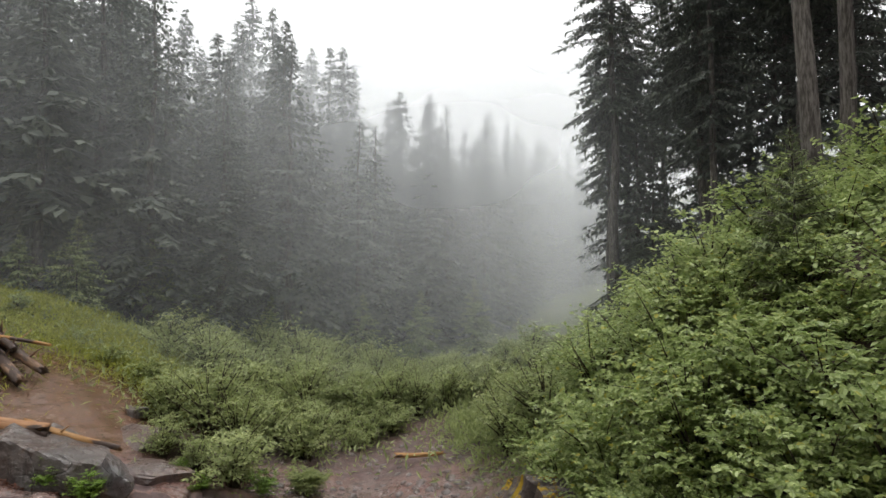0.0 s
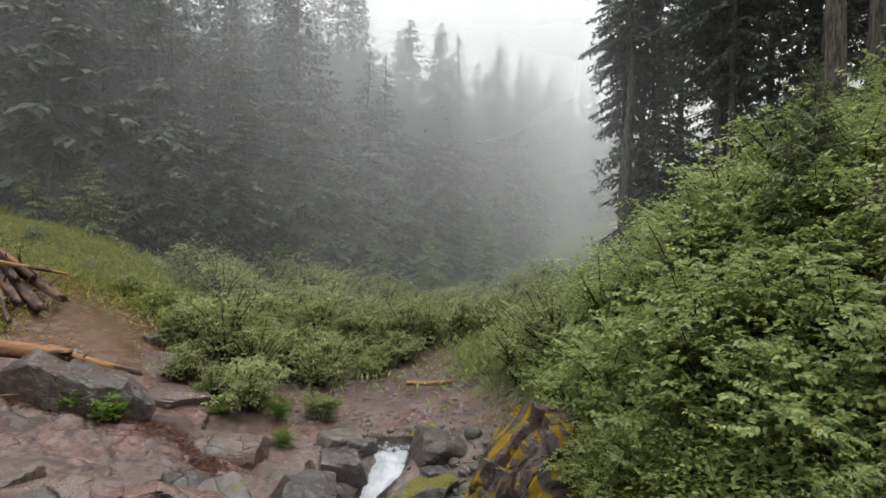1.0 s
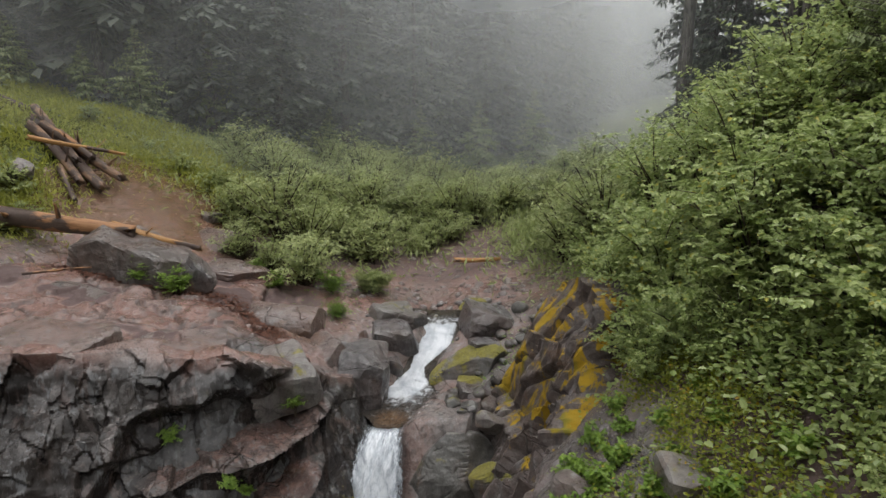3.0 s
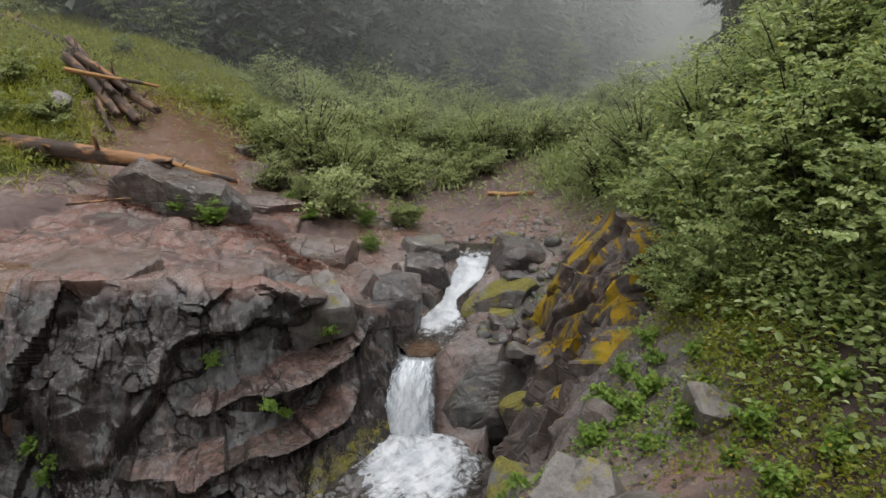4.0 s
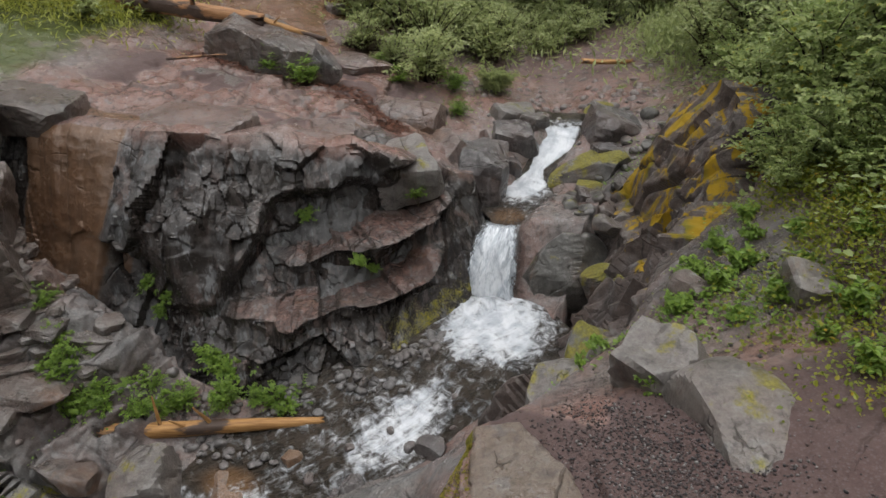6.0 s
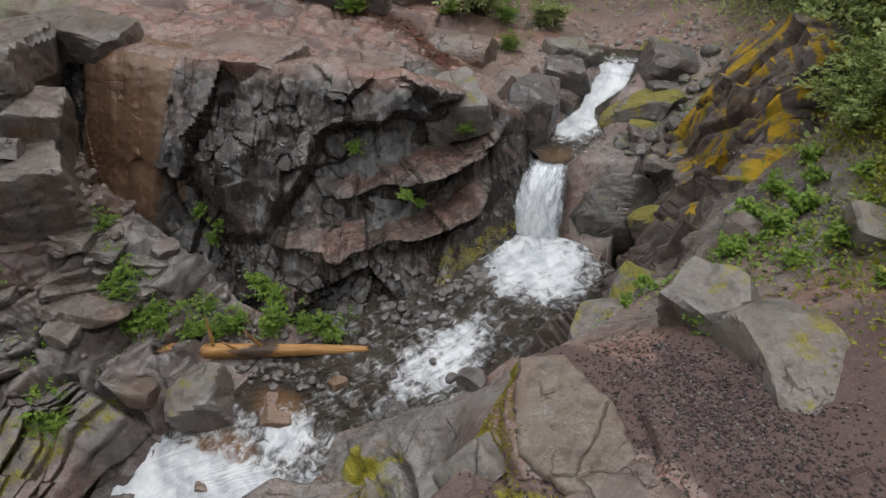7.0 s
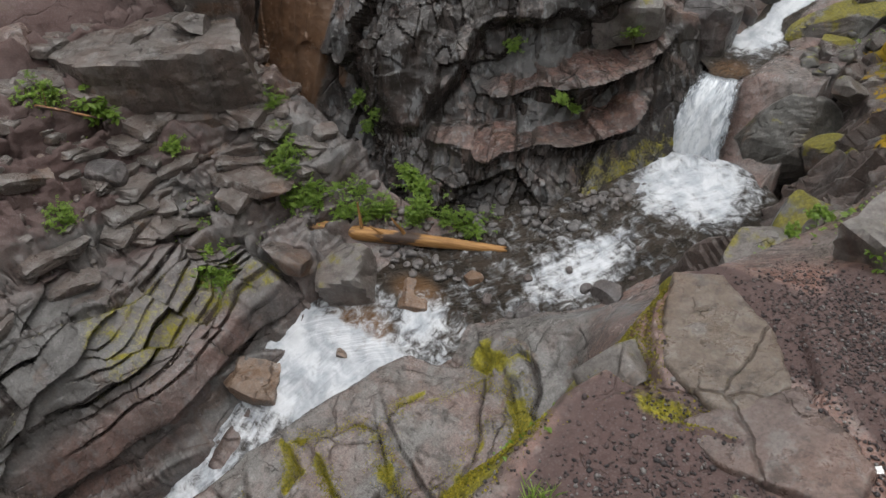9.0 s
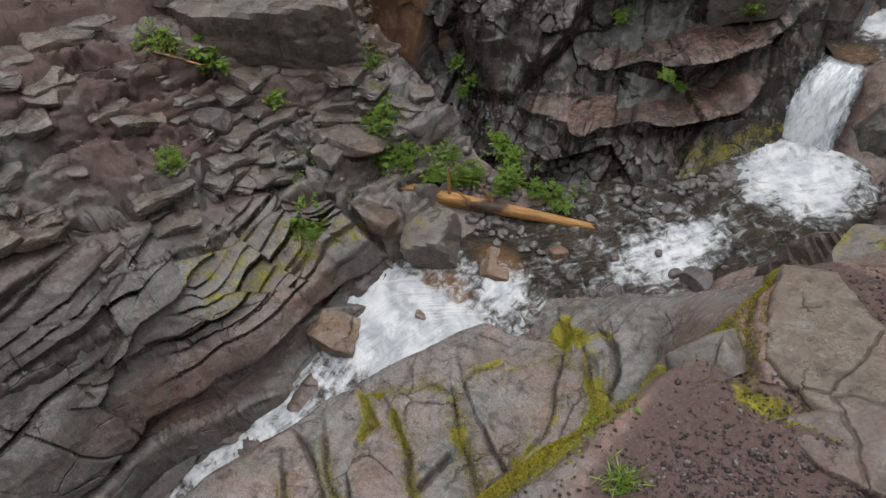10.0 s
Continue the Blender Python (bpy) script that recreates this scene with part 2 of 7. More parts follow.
def make_bark(name, dark, light, scale=1.0):
    n = Nodes(name, 0.85, 0.2)
    long = n.noise(6.0 * scale, 6, 0.65, n.mapped((3.0, 3.0, 0.5)))
    col = n.mix(n.ramp(long, 0.35, 0.65), dark, light)
    return n.done(col, n.bump(long, 0.7, 0.03))


def make_log(name, wood, stripped):
    """A drift log: orange bare wood with long splits and remains of dark bark."""
    n = Nodes(name, 0.6, 0.35)
    grain = n.noise(5.0, 6, 0.6, n.mapped((0.5, 7.0, 7.0)))
    col = n.mix(n.ramp(grain, 0.3, 0.7), (wood[0] * 0.5, wood[1] * 0.45, wood[2] * 0.4), wood)
    bark = n.noise(1.3, 5, 0.6, n.mapped((0.8, 2.4, 2.4)))
    col = n.mix(n.ramp(bark, stripped, stripped + 0.07), col, n.mix(n.noise(20.0, 3), (0.030, 0.020, 0.016), (0.085, 0.055, 0.042)))
    return n.done(col, n.bump(grain, 0.5, 0.03))


def flow_place(n, across, down):
    """The place in the flow: metres across it and down it, scaled."""
    c = n.t.nodes.new("ShaderNodeCombineXYZ")
    n.set(c.inputs["X"], n.math("MULTIPLY", n.attr("across"), across))
    n.set(c.inputs["Y"], n.math("MULTIPLY", n.attr("down"), down))
    return c.outputs["Vector"]


def make_water():
    """Clear stream water over brown stones, with white foam drawn out along the flow where it is torn."""
    n = Nodes("stream_water", 0.06, 0.5)
    n.place()
    ripple = n.noise(1.0, 5, 0.65, flow_place(n, 8.0, 5.0), 1.2)
    fine = n.noise(22.0, 4, 0.6)
    streak = n.noise(1.0, 7, 0.62, flow_place(n, 7.0, 1.6), 1.3)
    froth = n.noise(6.0, 8, 0.70, None, 0.6)
    torn = n.math("ADD", n.attr("foam"), n.math("MULTIPLY", n.math("SUBTRACT", n.math("ADD", n.math("MULTIPLY", streak, 0.22), n.math("MULTIPLY", froth, 0.78)), 0.5), 2.4))
    foam = n.ramp(torn, 0.25, 0.95)
    bed = n.mix(n.noise(3.5, 5, 0.65), (0.016, 0.015, 0.013), (0.060, 0.046, 0.034))
    stones = n.voronoi(7.0, out="Color")
    bed = n.mix(0.35, bed, n.mix(stones, (0.015, 0.014, 0.013), (0.105, 0.082, 0.064)))
    bed = n.mix(n.attr("ochre"), bed, (0.19, 0.105, 0.050))
    white = n.mix(n.ramp(n.math("ADD", n.math("MULTIPLY", n.noise(3.2, 4, 0.6, None, 0.5), 0.75), n.math("MULTIPLY", streak, 0.25)), 0.36, 0.62), (0.35, 0.38, 0.42), (0.60, 0.62, 0.65))
    relief = n.bump(n.math("ADD", ripple, n.math("MULTIPLY", fine, 0.30)), 1.0, 0.16)
    n.set(relief.node.inputs["Strength"], n.ramp(foam, 0.0, 0.7, 1.0, 0.40))
    n.done(n.mix(foam, bed, white), relief, n.ramp(foam, 0, 1, 0.06, 0.6))
    return n.mat


def make_fall():
    """Falling water: white threads drawn out downwards, parting at the sides."""
    n = Nodes("falling_water", 0.4, 0.4)
    thread = n.noise(1.0, 6, 0.60, flow_place(n, 15.0, 3.0), 0.8)
    drops = n.noise(1.0, 4, 0.7, flow_place(n, 46.0, 13.0), 0.4)
    both = n.math("ADD", thread, n.math("MULTIPLY", drops, 0.6))
    w = n.ramp(n.math("ADD", both, n.math("MULTIPLY", n.attr("foam"), 0.35)), 0.84, 1.22)
    col = n.mix(w, (0.40, 0.435, 0.48), (0.70, 0.725, 0.755))
    n.done(col, n.bump(both, 0.35, 0.02), n.ramp(w, 0, 1, 0.15, 0.6))
    clear = n.t.nodes.new("ShaderNodeBsdfTransparent")
    mx = n.t.nodes.new("ShaderNodeMixShader")
    n.set(mx.inputs["Fac"], n.ramp(n.math("ADD", both, n.attr("foam")), 0.86, 1.24, 0.0, 1.0))
    n.t.links.new(clear.outputs["BSDF"], mx.inputs[1])
    n.t.links.new(n.b.outputs["BSDF"], mx.inputs[2])
    n.t.links.new(mx.outputs["Shader"], n.t.nodes["Material Output"].inputs["Surface"])
    return n.mat


def make_mist():
    """Fog: a thin sheet that scatters light and lets the rest through."""
    n = Nodes("mist")
    n.place()
    a = n.t.nodes.new("ShaderNodeBsdfTransparent")
    d = n.t.nodes.new("ShaderNodeBsdfDiffuse")
    d.inputs["Color"].default_value = (0.96, 0.98, 1.0, 1)
    tr = n.t.nodes.new("ShaderNodeBsdfTranslucent")
    tr.inputs["Color"].default_value = (0.96, 0.98, 1.0, 1)
    half = n.t.nodes.new("ShaderNodeMixShader")
    half.inputs["Fac"].default_value = 0.5
    n.t.links.new(d.outputs["BSDF"], half.inputs[1])
    n.t.links.new(tr.outputs["BSDF"], half.inputs[2])
    mx = n.t.nodes.new("ShaderNodeMixShader")
    drift = n.ramp(n.noise(0.05, 3, 0.5), 0.3, 0.7, 0.75, 1.15)
    n.set(mx.inputs["Fac"], n.math("MULTIPLY", n.attr("thick"), drift))
    n.t.links.new(a.outputs["BSDF"], mx.inputs[1])
    n.t.links.new(half.outputs["Shader"], mx.inputs[2])
    n.t.links.new(mx.outputs["Shader"], n.t.nodes["Material Output"].inputs["Surface"])
    return n.mat


GROUND = make_ground()
ROCK_GREY = make_rock("grey_rock", (0.104, 0.092, 0.083), (0.125, 0.078, 0.060), 0.42)
ROCK_RED = make_rock("red_brown_rock", (0.14, 0.115, 0.108), (0.190, 0.115, 0.092), 0.60)
ROCK_MOSS = make_rock("mossy_rock", (0.095, 0.092, 0.085), (0.115, 0.085, 0.070), 0.3, 0.42)
ROCK_SPECK = make_rock("rock_with_a_little_moss", (0.175, 0.160, 0.148), (0.175, 0.128, 0.108), 0.3, 0.24)
ROCK_ORANGE = make_rock("wet_orange_rock", (0.17, 0.11, 0.07), (0.22, 0.12, 0.065), 0.6)
ROCK_TAN = make_rock("tan_rock", (0.165, 0.132, 0.105), (0.185, 0.124, 0.088), 0.5)
ROCK_DARK_MOSS = make_rock("dark_rock_with_moss", (0.075, 0.072, 0.064), (0.090, 0.068, 0.055), 0.3, 0.26)
STONE = make_rock("stream_stone", (0.085, 0.085, 0.09), (0.12, 0.075, 0.062), 0.4)
LEAF_SHRUB = make_leaf("shrub_leaf", (0.185, 0.250, 0.075), (0.470, 0.535, 0.225), (0.435, 0.413, 0.085), 0.50, 0.32)
LEAF_BRIGHT = make_leaf("bright_shrub_leaf", (0.095, 0.170, 0.024), (0.250, 0.365, 0.058))
LEAF_WILLOW = make_leaf("willow_leaf", (0.195, 0.238, 0.090), (0.410, 0.450, 0.188))
LEAF_YELLOW = make_leaf("yellowing_ground_leaf", (0.115, 0.151, 0.017), (0.288, 0.302, 0.031), (0.403, 0.274, 0.029))
LEAF_GRASS = make_leaf("meadow_grass", (0.205, 0.230, 0.042), (0.445, 0.445, 0.082))
LEAF_MOSS = make_leaf("moss_tuft", (0.095, 0.090, 0.010), (0.330, 0.275, 0.022), (0.16, 0.20, 0.03), 0.3, 0.9)
NEEDLE = make_leaf("conifer_needles", (0.050, 0.062, 0.050), (0.150, 0.166, 0.132), None, 0.15, 0.6)
NEEDLE_YOUNG = make_leaf("young_conifer_needles", (0.120, 0.155, 0.065), (0.270, 0.310, 0.140), None, 0.2, 0.6)
BARK = make_bark("conifer_bark", (0.045, 0.038, 0.033), (0.150, 0.135, 0.122))
TWIG = make_bark("twig_bark", (0.035, 0.026, 0.018), (0.090, 0.070, 0.050), 4.0)
LOG_ORANGE = make_log("orange_drift_wood", (0.42, 0.23, 0.085), 0.58)
LOG_DARK = make_log("barked_drift_wood", (0.36, 0.19, 0.090), 0.47)
LOG_BROWN = make_log("weathered_drift_wood", (0.24, 0.15, 0.095), 0.44)
MOSS = Nodes("thick_moss", 0.95, 0.1)
MOSS.place()
MOSS = MOSS.done(moss_colour(MOSS), MOSS.bump(MOSS.noise(60.0, 4, 0.7), 0.8, 0.03))
WATER = make_water()
FALL = make_fall()
MIST = make_mist()


def make_gravel():
    n = Nodes("gravel", 0.6, 0.4)
    n.place()
    k = n.island()
    col = n.mix(n.ramp(k, 0.0, 1.0), (0.022, 0.019, 0.021), (0.085, 0.056, 0.053))
    col = n.mix(n.ramp(k, 0.86, 0.9), col, (0.17, 0.16, 0.155))
    return n.done(n.mix(n.ramp(n.noise(60.0, 3), 0.35, 0.65), n.mix(0.4, col, (0.02, 0.02, 0.02)), col))


GRAVEL = make_gravel()

# ---- the ground: one sheet, lofted through cross sections of the valley ----
# Each section: y, then x and height from the left hillside over the left bank, the stream's left edge,
# its bed and right edge to the right shelf and hillside.
SECTIONS = [
    (-3.0, (-16, 9), (-11, 6.5), (-9, 4), (-8.2, 2.5), (-7.4, 0.8), (-6.9, -1.5), (-6.5, -1.9), (-6.0, -1.4), (-4.8, 0.8), (-2.6, 1.5), (-1.9, 3.7), (0, 4.2), (4, 5.2), (9, 8), (18, 12)),
    (0.0, (-16, 8.5), (-11, 5.8), (-9, 3.9), (-8.0, 2.6), (-7.2, 1.3), (-6.7, -1.0), (-6.35, -1.3), (-6.0, -0.9), (-4.9, 1.25), (-2.6, 1.45), (-2.2, 3.05), (-1.75, 3.9), (4, 5.0), (9, 7.6), (18, 12)),
    (1.5, (-16, 8), (-11, 5.2), (-9, 3.6), (-7.9, 2.3), (-6.9, 1.1), (-6.05, -0.3), (-5.6, -0.65), (-5.2, -0.3), (-4.6, 1.25), (-1.95, 1.45), (-1.68, 3.4), (-1.35, 4.0), (4, 5.0), (9, 7.6), (18, 12)),
    (2.5, (-16, 7.6), (-11, 4.9), (-9, 3.4), (-8, 2.2), (-7.2, 1.1), (-6.3, 0.05), (-5.7, -0.3), (-4.95, 0.0), (-4.25, 1.25), (-1.75, 1.45), (-1.4, 2.7), (-1.08, 4.05), (4, 5.3), (9, 7.8), (18, 12)),
    (3.5, (-16, 7.4), (-11, 4.7), (-9, 3.3), (-7.9, 2.1), (-6.9, 1.3), (-5.8, 0.5), (-5.0, 0.2), (-4.4, 0.50), (-3.75, 1.15), (-1.75, 1.45), (-1.35, 2.7), (-0.95, 3.92), (4, 5.6), (9, 8), (18, 12)),
    (3.85, (-16, 7.3), (-11, 4.7), (-8.8, 3.25), (-7.8, 2.15), (-6.6, 1.4), (-5.5, 0.75), (-4.5, 0.45), (-3.3, 0.85), (-2.65, 1.35), (-1.8, 1.5), (-1.35, 2.6), (-0.75, 3.85), (4, 5.75), (9, 8.05), (18, 12)),
    (4.5, (-16, 7.2), (-11, 4.7), (-8.6, 3.2), (-7.6, 2.2), (-6.4, 1.45), (-5.2, 1.0), (-4.0, 0.75), (-3.2, 1.1), (-2.5, 1.45), (-2.0, 1.75), (-1.3, 2.5), (-0.4, 3.7), (4, 6.0), (9, 8.2), (18, 12)),
    (5.3, (-16, 7), (-11, 5.0), (-8.6, 3.6), (-7.4, 2.8), (-6.3, 1.7), (-4.6, 1.25), (-3.0, 0.95), (-1.75, 1.4), (-1.3, 2.0), (-0.8, 2.8), (-0.2, 3.1), (0.5, 4.2), (4, 6.4), (9, 8.4), (18, 12)),
    (6.2, (-16, 7), (-11, 5.2), (-9.2, 3.4), (-6.5, 2.5), (-4.8, 2.2), (-3.7, 1.5), (-2.4, 1.2), (-1.2, 1.6), (-0.9, 2.0), (-0.4, 2.8), (0, 3.2), (0.9, 4.2), (4, 7.0), (9, 9), (18, 13)),
    (7.0, (-16, 7), (-11, 5.3), (-9.0, 4.3), (-6.1, 3.6), (-4.7, 2.9), (-3.3, 1.72), (-2.0, 1.3), (-0.9, 1.7), (-0.6, 2.2), (-0.1, 3.0), (0.3, 3.4), (1.1, 4.2), (4, 7.4), (9, 9.4), (18, 13)),
    (7.8, (-16, 7), (-11, 5.5), (-8.0, 4.58), (-5.6, 4.5), (-4.0, 3.4), (-2.3, 1.78), (-1.6, 1.2), (-0.65, 1.75), (-0.4, 2.2), (0.1, 2.8), (0.9, 3.3), (1.7, 4.4), (4, 7.6), (9, 9.6), (18, 13)),
    (8.5, (-16, 7), (-11, 5.6), (-8.0, 4.62), (-4.6, 4.38), (-3.1, 3.3), (-2.1, 1.9), (-1.8, 1.4), (-1.3, 1.75), (-0.5, 1.9), (0.1, 2.4), (0.8, 3.0), (1.8, 4.3), (4, 7.8), (9, 9.8), (18, 13)),
    (9.2, (-16, 7), (-11, 5.7), (-8.0, 4.66), (-4.1, 4.3), (-2.9, 3.65), (-2.2, 2.8), (-1.8, 2.5), (-1.35, 2.9), (-0.6, 2.95), (0.1, 3.1), (0.9, 3.35), (1.9, 4.5), (4, 8), (9, 10), (18, 13)),
    (10.5, (-16, 7.2), (-11, 5.8), (-8.0, 4.7), (-4.6, 4.25), (-2.9, 3.5), (-2.2, 2.95), (-1.7, 2.5), (-0.9, 2.9), (-0.35, 3.0), (0.3, 3.25), (1.0, 3.6), (2.0, 4.6), (4.2, 7.8), (9, 10), (18, 13)),
    (11.2, (-16, 7.4), (-11.2, 5.8), (-8.4, 4.8), (-5.0, 4.2), (-3.0, 3.55), (-1.85, 3.2), (-1.45, 2.75), (-1.05, 3.15), (-0.4, 3.2), (0.4, 3.4), (1.0, 4.0), (1.8, 4.9), (4.4, 7.6), (9.2, 10), (18, 13)),
    (12.0, (-16, 7.6), (-11.5, 6.1), (-9, 5.0), (-6, 4.3), (-3.0, 3.65), (-1.6, 3.5), (-1.1, 3.2), (-0.6, 3.5), (0.05, 3.6), (0.6, 3.8), (1.2, 4.2), (2.0, 5.0), (4.6, 7.4), (9.5, 10), (18, 13)),
    (15.0, (-18, 9.2), (-13, 7.4), (-10.2, 6.2), (-8.3, 5.5), (-6.6, 4.5), (-2.9, 3.75), (-1.8, 3.55), (-0.7, 3.75), (0.2, 3.95), (1, 4.1), (1.8, 4.4), (2.8, 5.0), (5.2, 6.8), (10, 9.4), (20, 13)),
    (20.0, (-24, 11), (-17, 9), (-12, 7.3), (-8.5, 5.9), (-6, 4.6), (-3, 4.1), (-2, 3.9), (-0.8, 4.1), (0.3, 4.2), (1.6, 4.3), (3, 4.7), (4.5, 5.3), (7, 6.6), (12, 8.6), (24, 14)),
    (38.0, (-50, 20), (-34, 11), (-22, 6.5), (-14, 5.3), (-8, 5), (-4, 4.9), (-2, 4.8), (0, 4.9), (2, 5), (5, 5.1), (8, 5.4), (12, 6.2), (18, 8), (28, 13), (50, 26)),
    (220.0, (-190, 70), (-120, 42), (-70, 22), (-40, 14), (-20, 12), (-8, 11.5), (0, 11.5), (8, 11.5), (16, 11.6), (26, 12), (36, 13), (50, 17), (70, 26), (110, 46), (190, 80)),
]


def spaced(a, b, step, reach_a, reach_b, lo, hi, close):
    """Even steps from a to b, closer ones from lo to hi, and beyond them steps that grow."""
    mid = list(np.r_[np.arange(a, lo, step), np.arange(lo, hi, close), np.arange(hi, b, step)])
    below, above, s = [a], [mid[-1]], step
    while below[-1] > reach_a:
        s *= 1.085
        below.append(below[-1] - s)
    s = step
    while above[-1] < reach_b:
        s *= 1.085
        above.append(above[-1] + s)
    return np.array(below[:0:-1] + mid + above[1:])


GX = spaced(-9.2, 1.4, 0.034, -260, 260, -4.6, 1.3, 0.019)
GY = spaced(-1.6, 12.0, 0.034, -60, 420, 0.2, 4.4, 0.018)


def lofted():
    ys = np.array([s[0] for s in SECTIONS])
    sx = np.array([[p[0] for p in s[1:]] for s in SECTIONS])
    sz = np.array([[p[1] for p in s[1:]] for s in SECTIONS])
    z = np.empty((len(GY), len(GX)))
    edges = np.empty((len(GY), 2))
    for r, y in enumerate(GY):
        yy = min(max(y, ys[0]), ys[-1])
        k = min(np.searchsorted(ys, yy, "right") - 1, len(ys) - 2)
        t = (yy - ys[k]) / (ys[k + 1] - ys[k])
        cx, cz = sx[k] * (1 - t) + sx[k + 1] * t, sz[k] * (1 - t) + sz[k + 1] * t
        row = np.interp(GX, cx, cz)
        # unseen rise added behind the viewpoint, so that light comes mostly from above
        row += max(0.0, -4.0 - y) * 0.42
        row += np.clip(cx[0] - GX, 0, None) * 0.25 + np.clip(GX - cx[-1], 0, None) * 0.3
        z[r] = row
        edges[r] = cx[5], cx[7]
    return z, edges


# ---- rock walls: foot and rim lines, between which a face is lofted ----
CLIFF = [((-9.9, 6.9, 2.9), (-9.9, 7.4, 4.9)), ((-9.0, 6.55, 2.5), (-9.0, 7.2, 4.75)), ((-8.0, 6.25, 2.25), (-8.1, 7.15, 4.64)), ((-6.8, 5.95, 2.0), (-6.9, 7.35, 4.62)), ((-5.8, 5.8, 1.65), (-5.9, 7.6, 4.58)),
         ((-4.8, 5.85, 1.5), (-4.9, 8.0, 4.38)), ((-3.8, 6.15, 1.5), (-3.9, 8.5, 4.27)), ((-3.1, 6.75, 1.55), (-3.25, 8.95, 3.9)), ((-2.38, 7.5, 1.6), (-2.75, 9.1, 3.6)),
         ((-2.08, 8.3, 1.6), (-2.42, 9.7, 3.35)), ((-2.12, 9.3, 2.5), (-2.45, 10.6, 3.32)), ((-2.2, 10.3, 2.7), (-2.6, 11.4, 3.4))]
OUTCROP = [((-1.5, 5.2, 1.25), (-0.25, 4.8, 3.2)), ((-1.28, 5.8, 1.35), (0.05, 5.5, 3.25)), ((-1.02, 6.4, 1.45), (0.3, 6.3, 3.4)), ((-0.78, 7.1, 1.55), (0.55, 7.2, 3.7)), ((-0.6, 7.9, 1.55), (1.1, 8.1, 4.05)),
           ((-0.42, 8.7, 1.65), (1.38, 9.0, 4.95)), ((-0.22, 9.5, 2.3), (1.28, 9.8, 5.15)), ((-0.05, 10.4, 2.75), (1.1, 10.7, 4.7))]


BANK = [((-6.85, -2.6, -1.4), (-8.25, -2.6, 2.55)), ((-6.62, 0.0, -1.05), (-8.05, 0.0, 2.65)), ((-6.1, 1.5, -0.35), (-7.95, 1.5, 2.38)), ((-6.05, 2.5, 0.0), (-7.75, 2.5, 2.05)),
        ((-5.9, 3.3, 0.38), (-7.4, 3.3, 1.72)), ((-5.6, 4.0, 0.75), (-6.9, 4.0, 1.5))]


def facets(a, b, seed):
    """Flat facets with sharp creases: chance heights on a lattice of triangles, joined by planes. About -1 to 1."""
    k = (a + b) * 0.3660254
    i, j = np.floor(a + k), np.floor(b + k)
    u, w = a + k - i, b + k - j
    zero = np.zeros(len(a))
    h00 = hash01(i, j, zero, seed)
    h11 = hash01(i + 1, j + 1, zero, seed)
    h10 = hash01(i + 1, j, zero, seed)
    h01 = hash01(i, j + 1, zero, seed)
    low = u >= w
    return 2 * np.where(low, h00 + u * (h10 - h00) + w * (h11 - h10), h00 + w * (h01 - h00) + u * (h11 - h01)) - 1


def along(line, n):
    """n points at even steps along a line of points, smoothed."""
    line = np.array(line, dtype=float)
    d = np.r_[0, np.cumsum(np.linalg.norm(np.diff(line, axis=0), axis=1))]
    s = np.linspace(0, d[-1], n)
    out = np.stack([np.interp(s, d, line[:, k]) for k in range(3)], 1)
    for _ in range(int(n * 0.02) + 1):
        out[1:-1] = (out[:-2] + 2 * out[1:-1] + out[2:]) / 4
    return out


def wall_sheet(stations, step):
    """Grid of points of the face, v = 0 at the foot and 1 at the rim, and its length and height in metres."""
    length = sum(np.linalg.norm(np.subtract(b[0], a[0])) for a, b in zip(stations, stations[1:]))
    nu = int(length / step)
    foot, rim = along([a for a, _ in stations], nu), along([b for _, b in stations], nu)
    run = np.linspace(0, length, nu)
    rim[:, 1] += 0.22 * facets(run * 1.1, 0 * run + 0.37, 17) + 0.07 * facets(run * 3.1, 0 * run + 0.37, 18)
    rim[:, 2] += 0.11 * facets(run * 0.9 + 5, 0 * run + 0.21, 19) + 0.04 * facets(run * 2.7, 0 * run + 0.21, 20)
    high = np.linalg.norm(rim - foot, axis=1).max()
    nv = int(high / step)
    v = np.linspace(-0.06, 1.0, nv)[:, None, None]
    return foot[None] * (1 - v) + rim[None] * v, foot, rim


BASE_Z, EDGES = lofted()


def blurred(a, n):
    for _ in range(n):
        a = (np.roll(a, 1, 0) + np.roll(a, -1, 0) + 2 * a) / 4
        a = (np.roll(a, 1, 1) + np.roll(a, -1, 1) + 2 * a) / 4
    return a


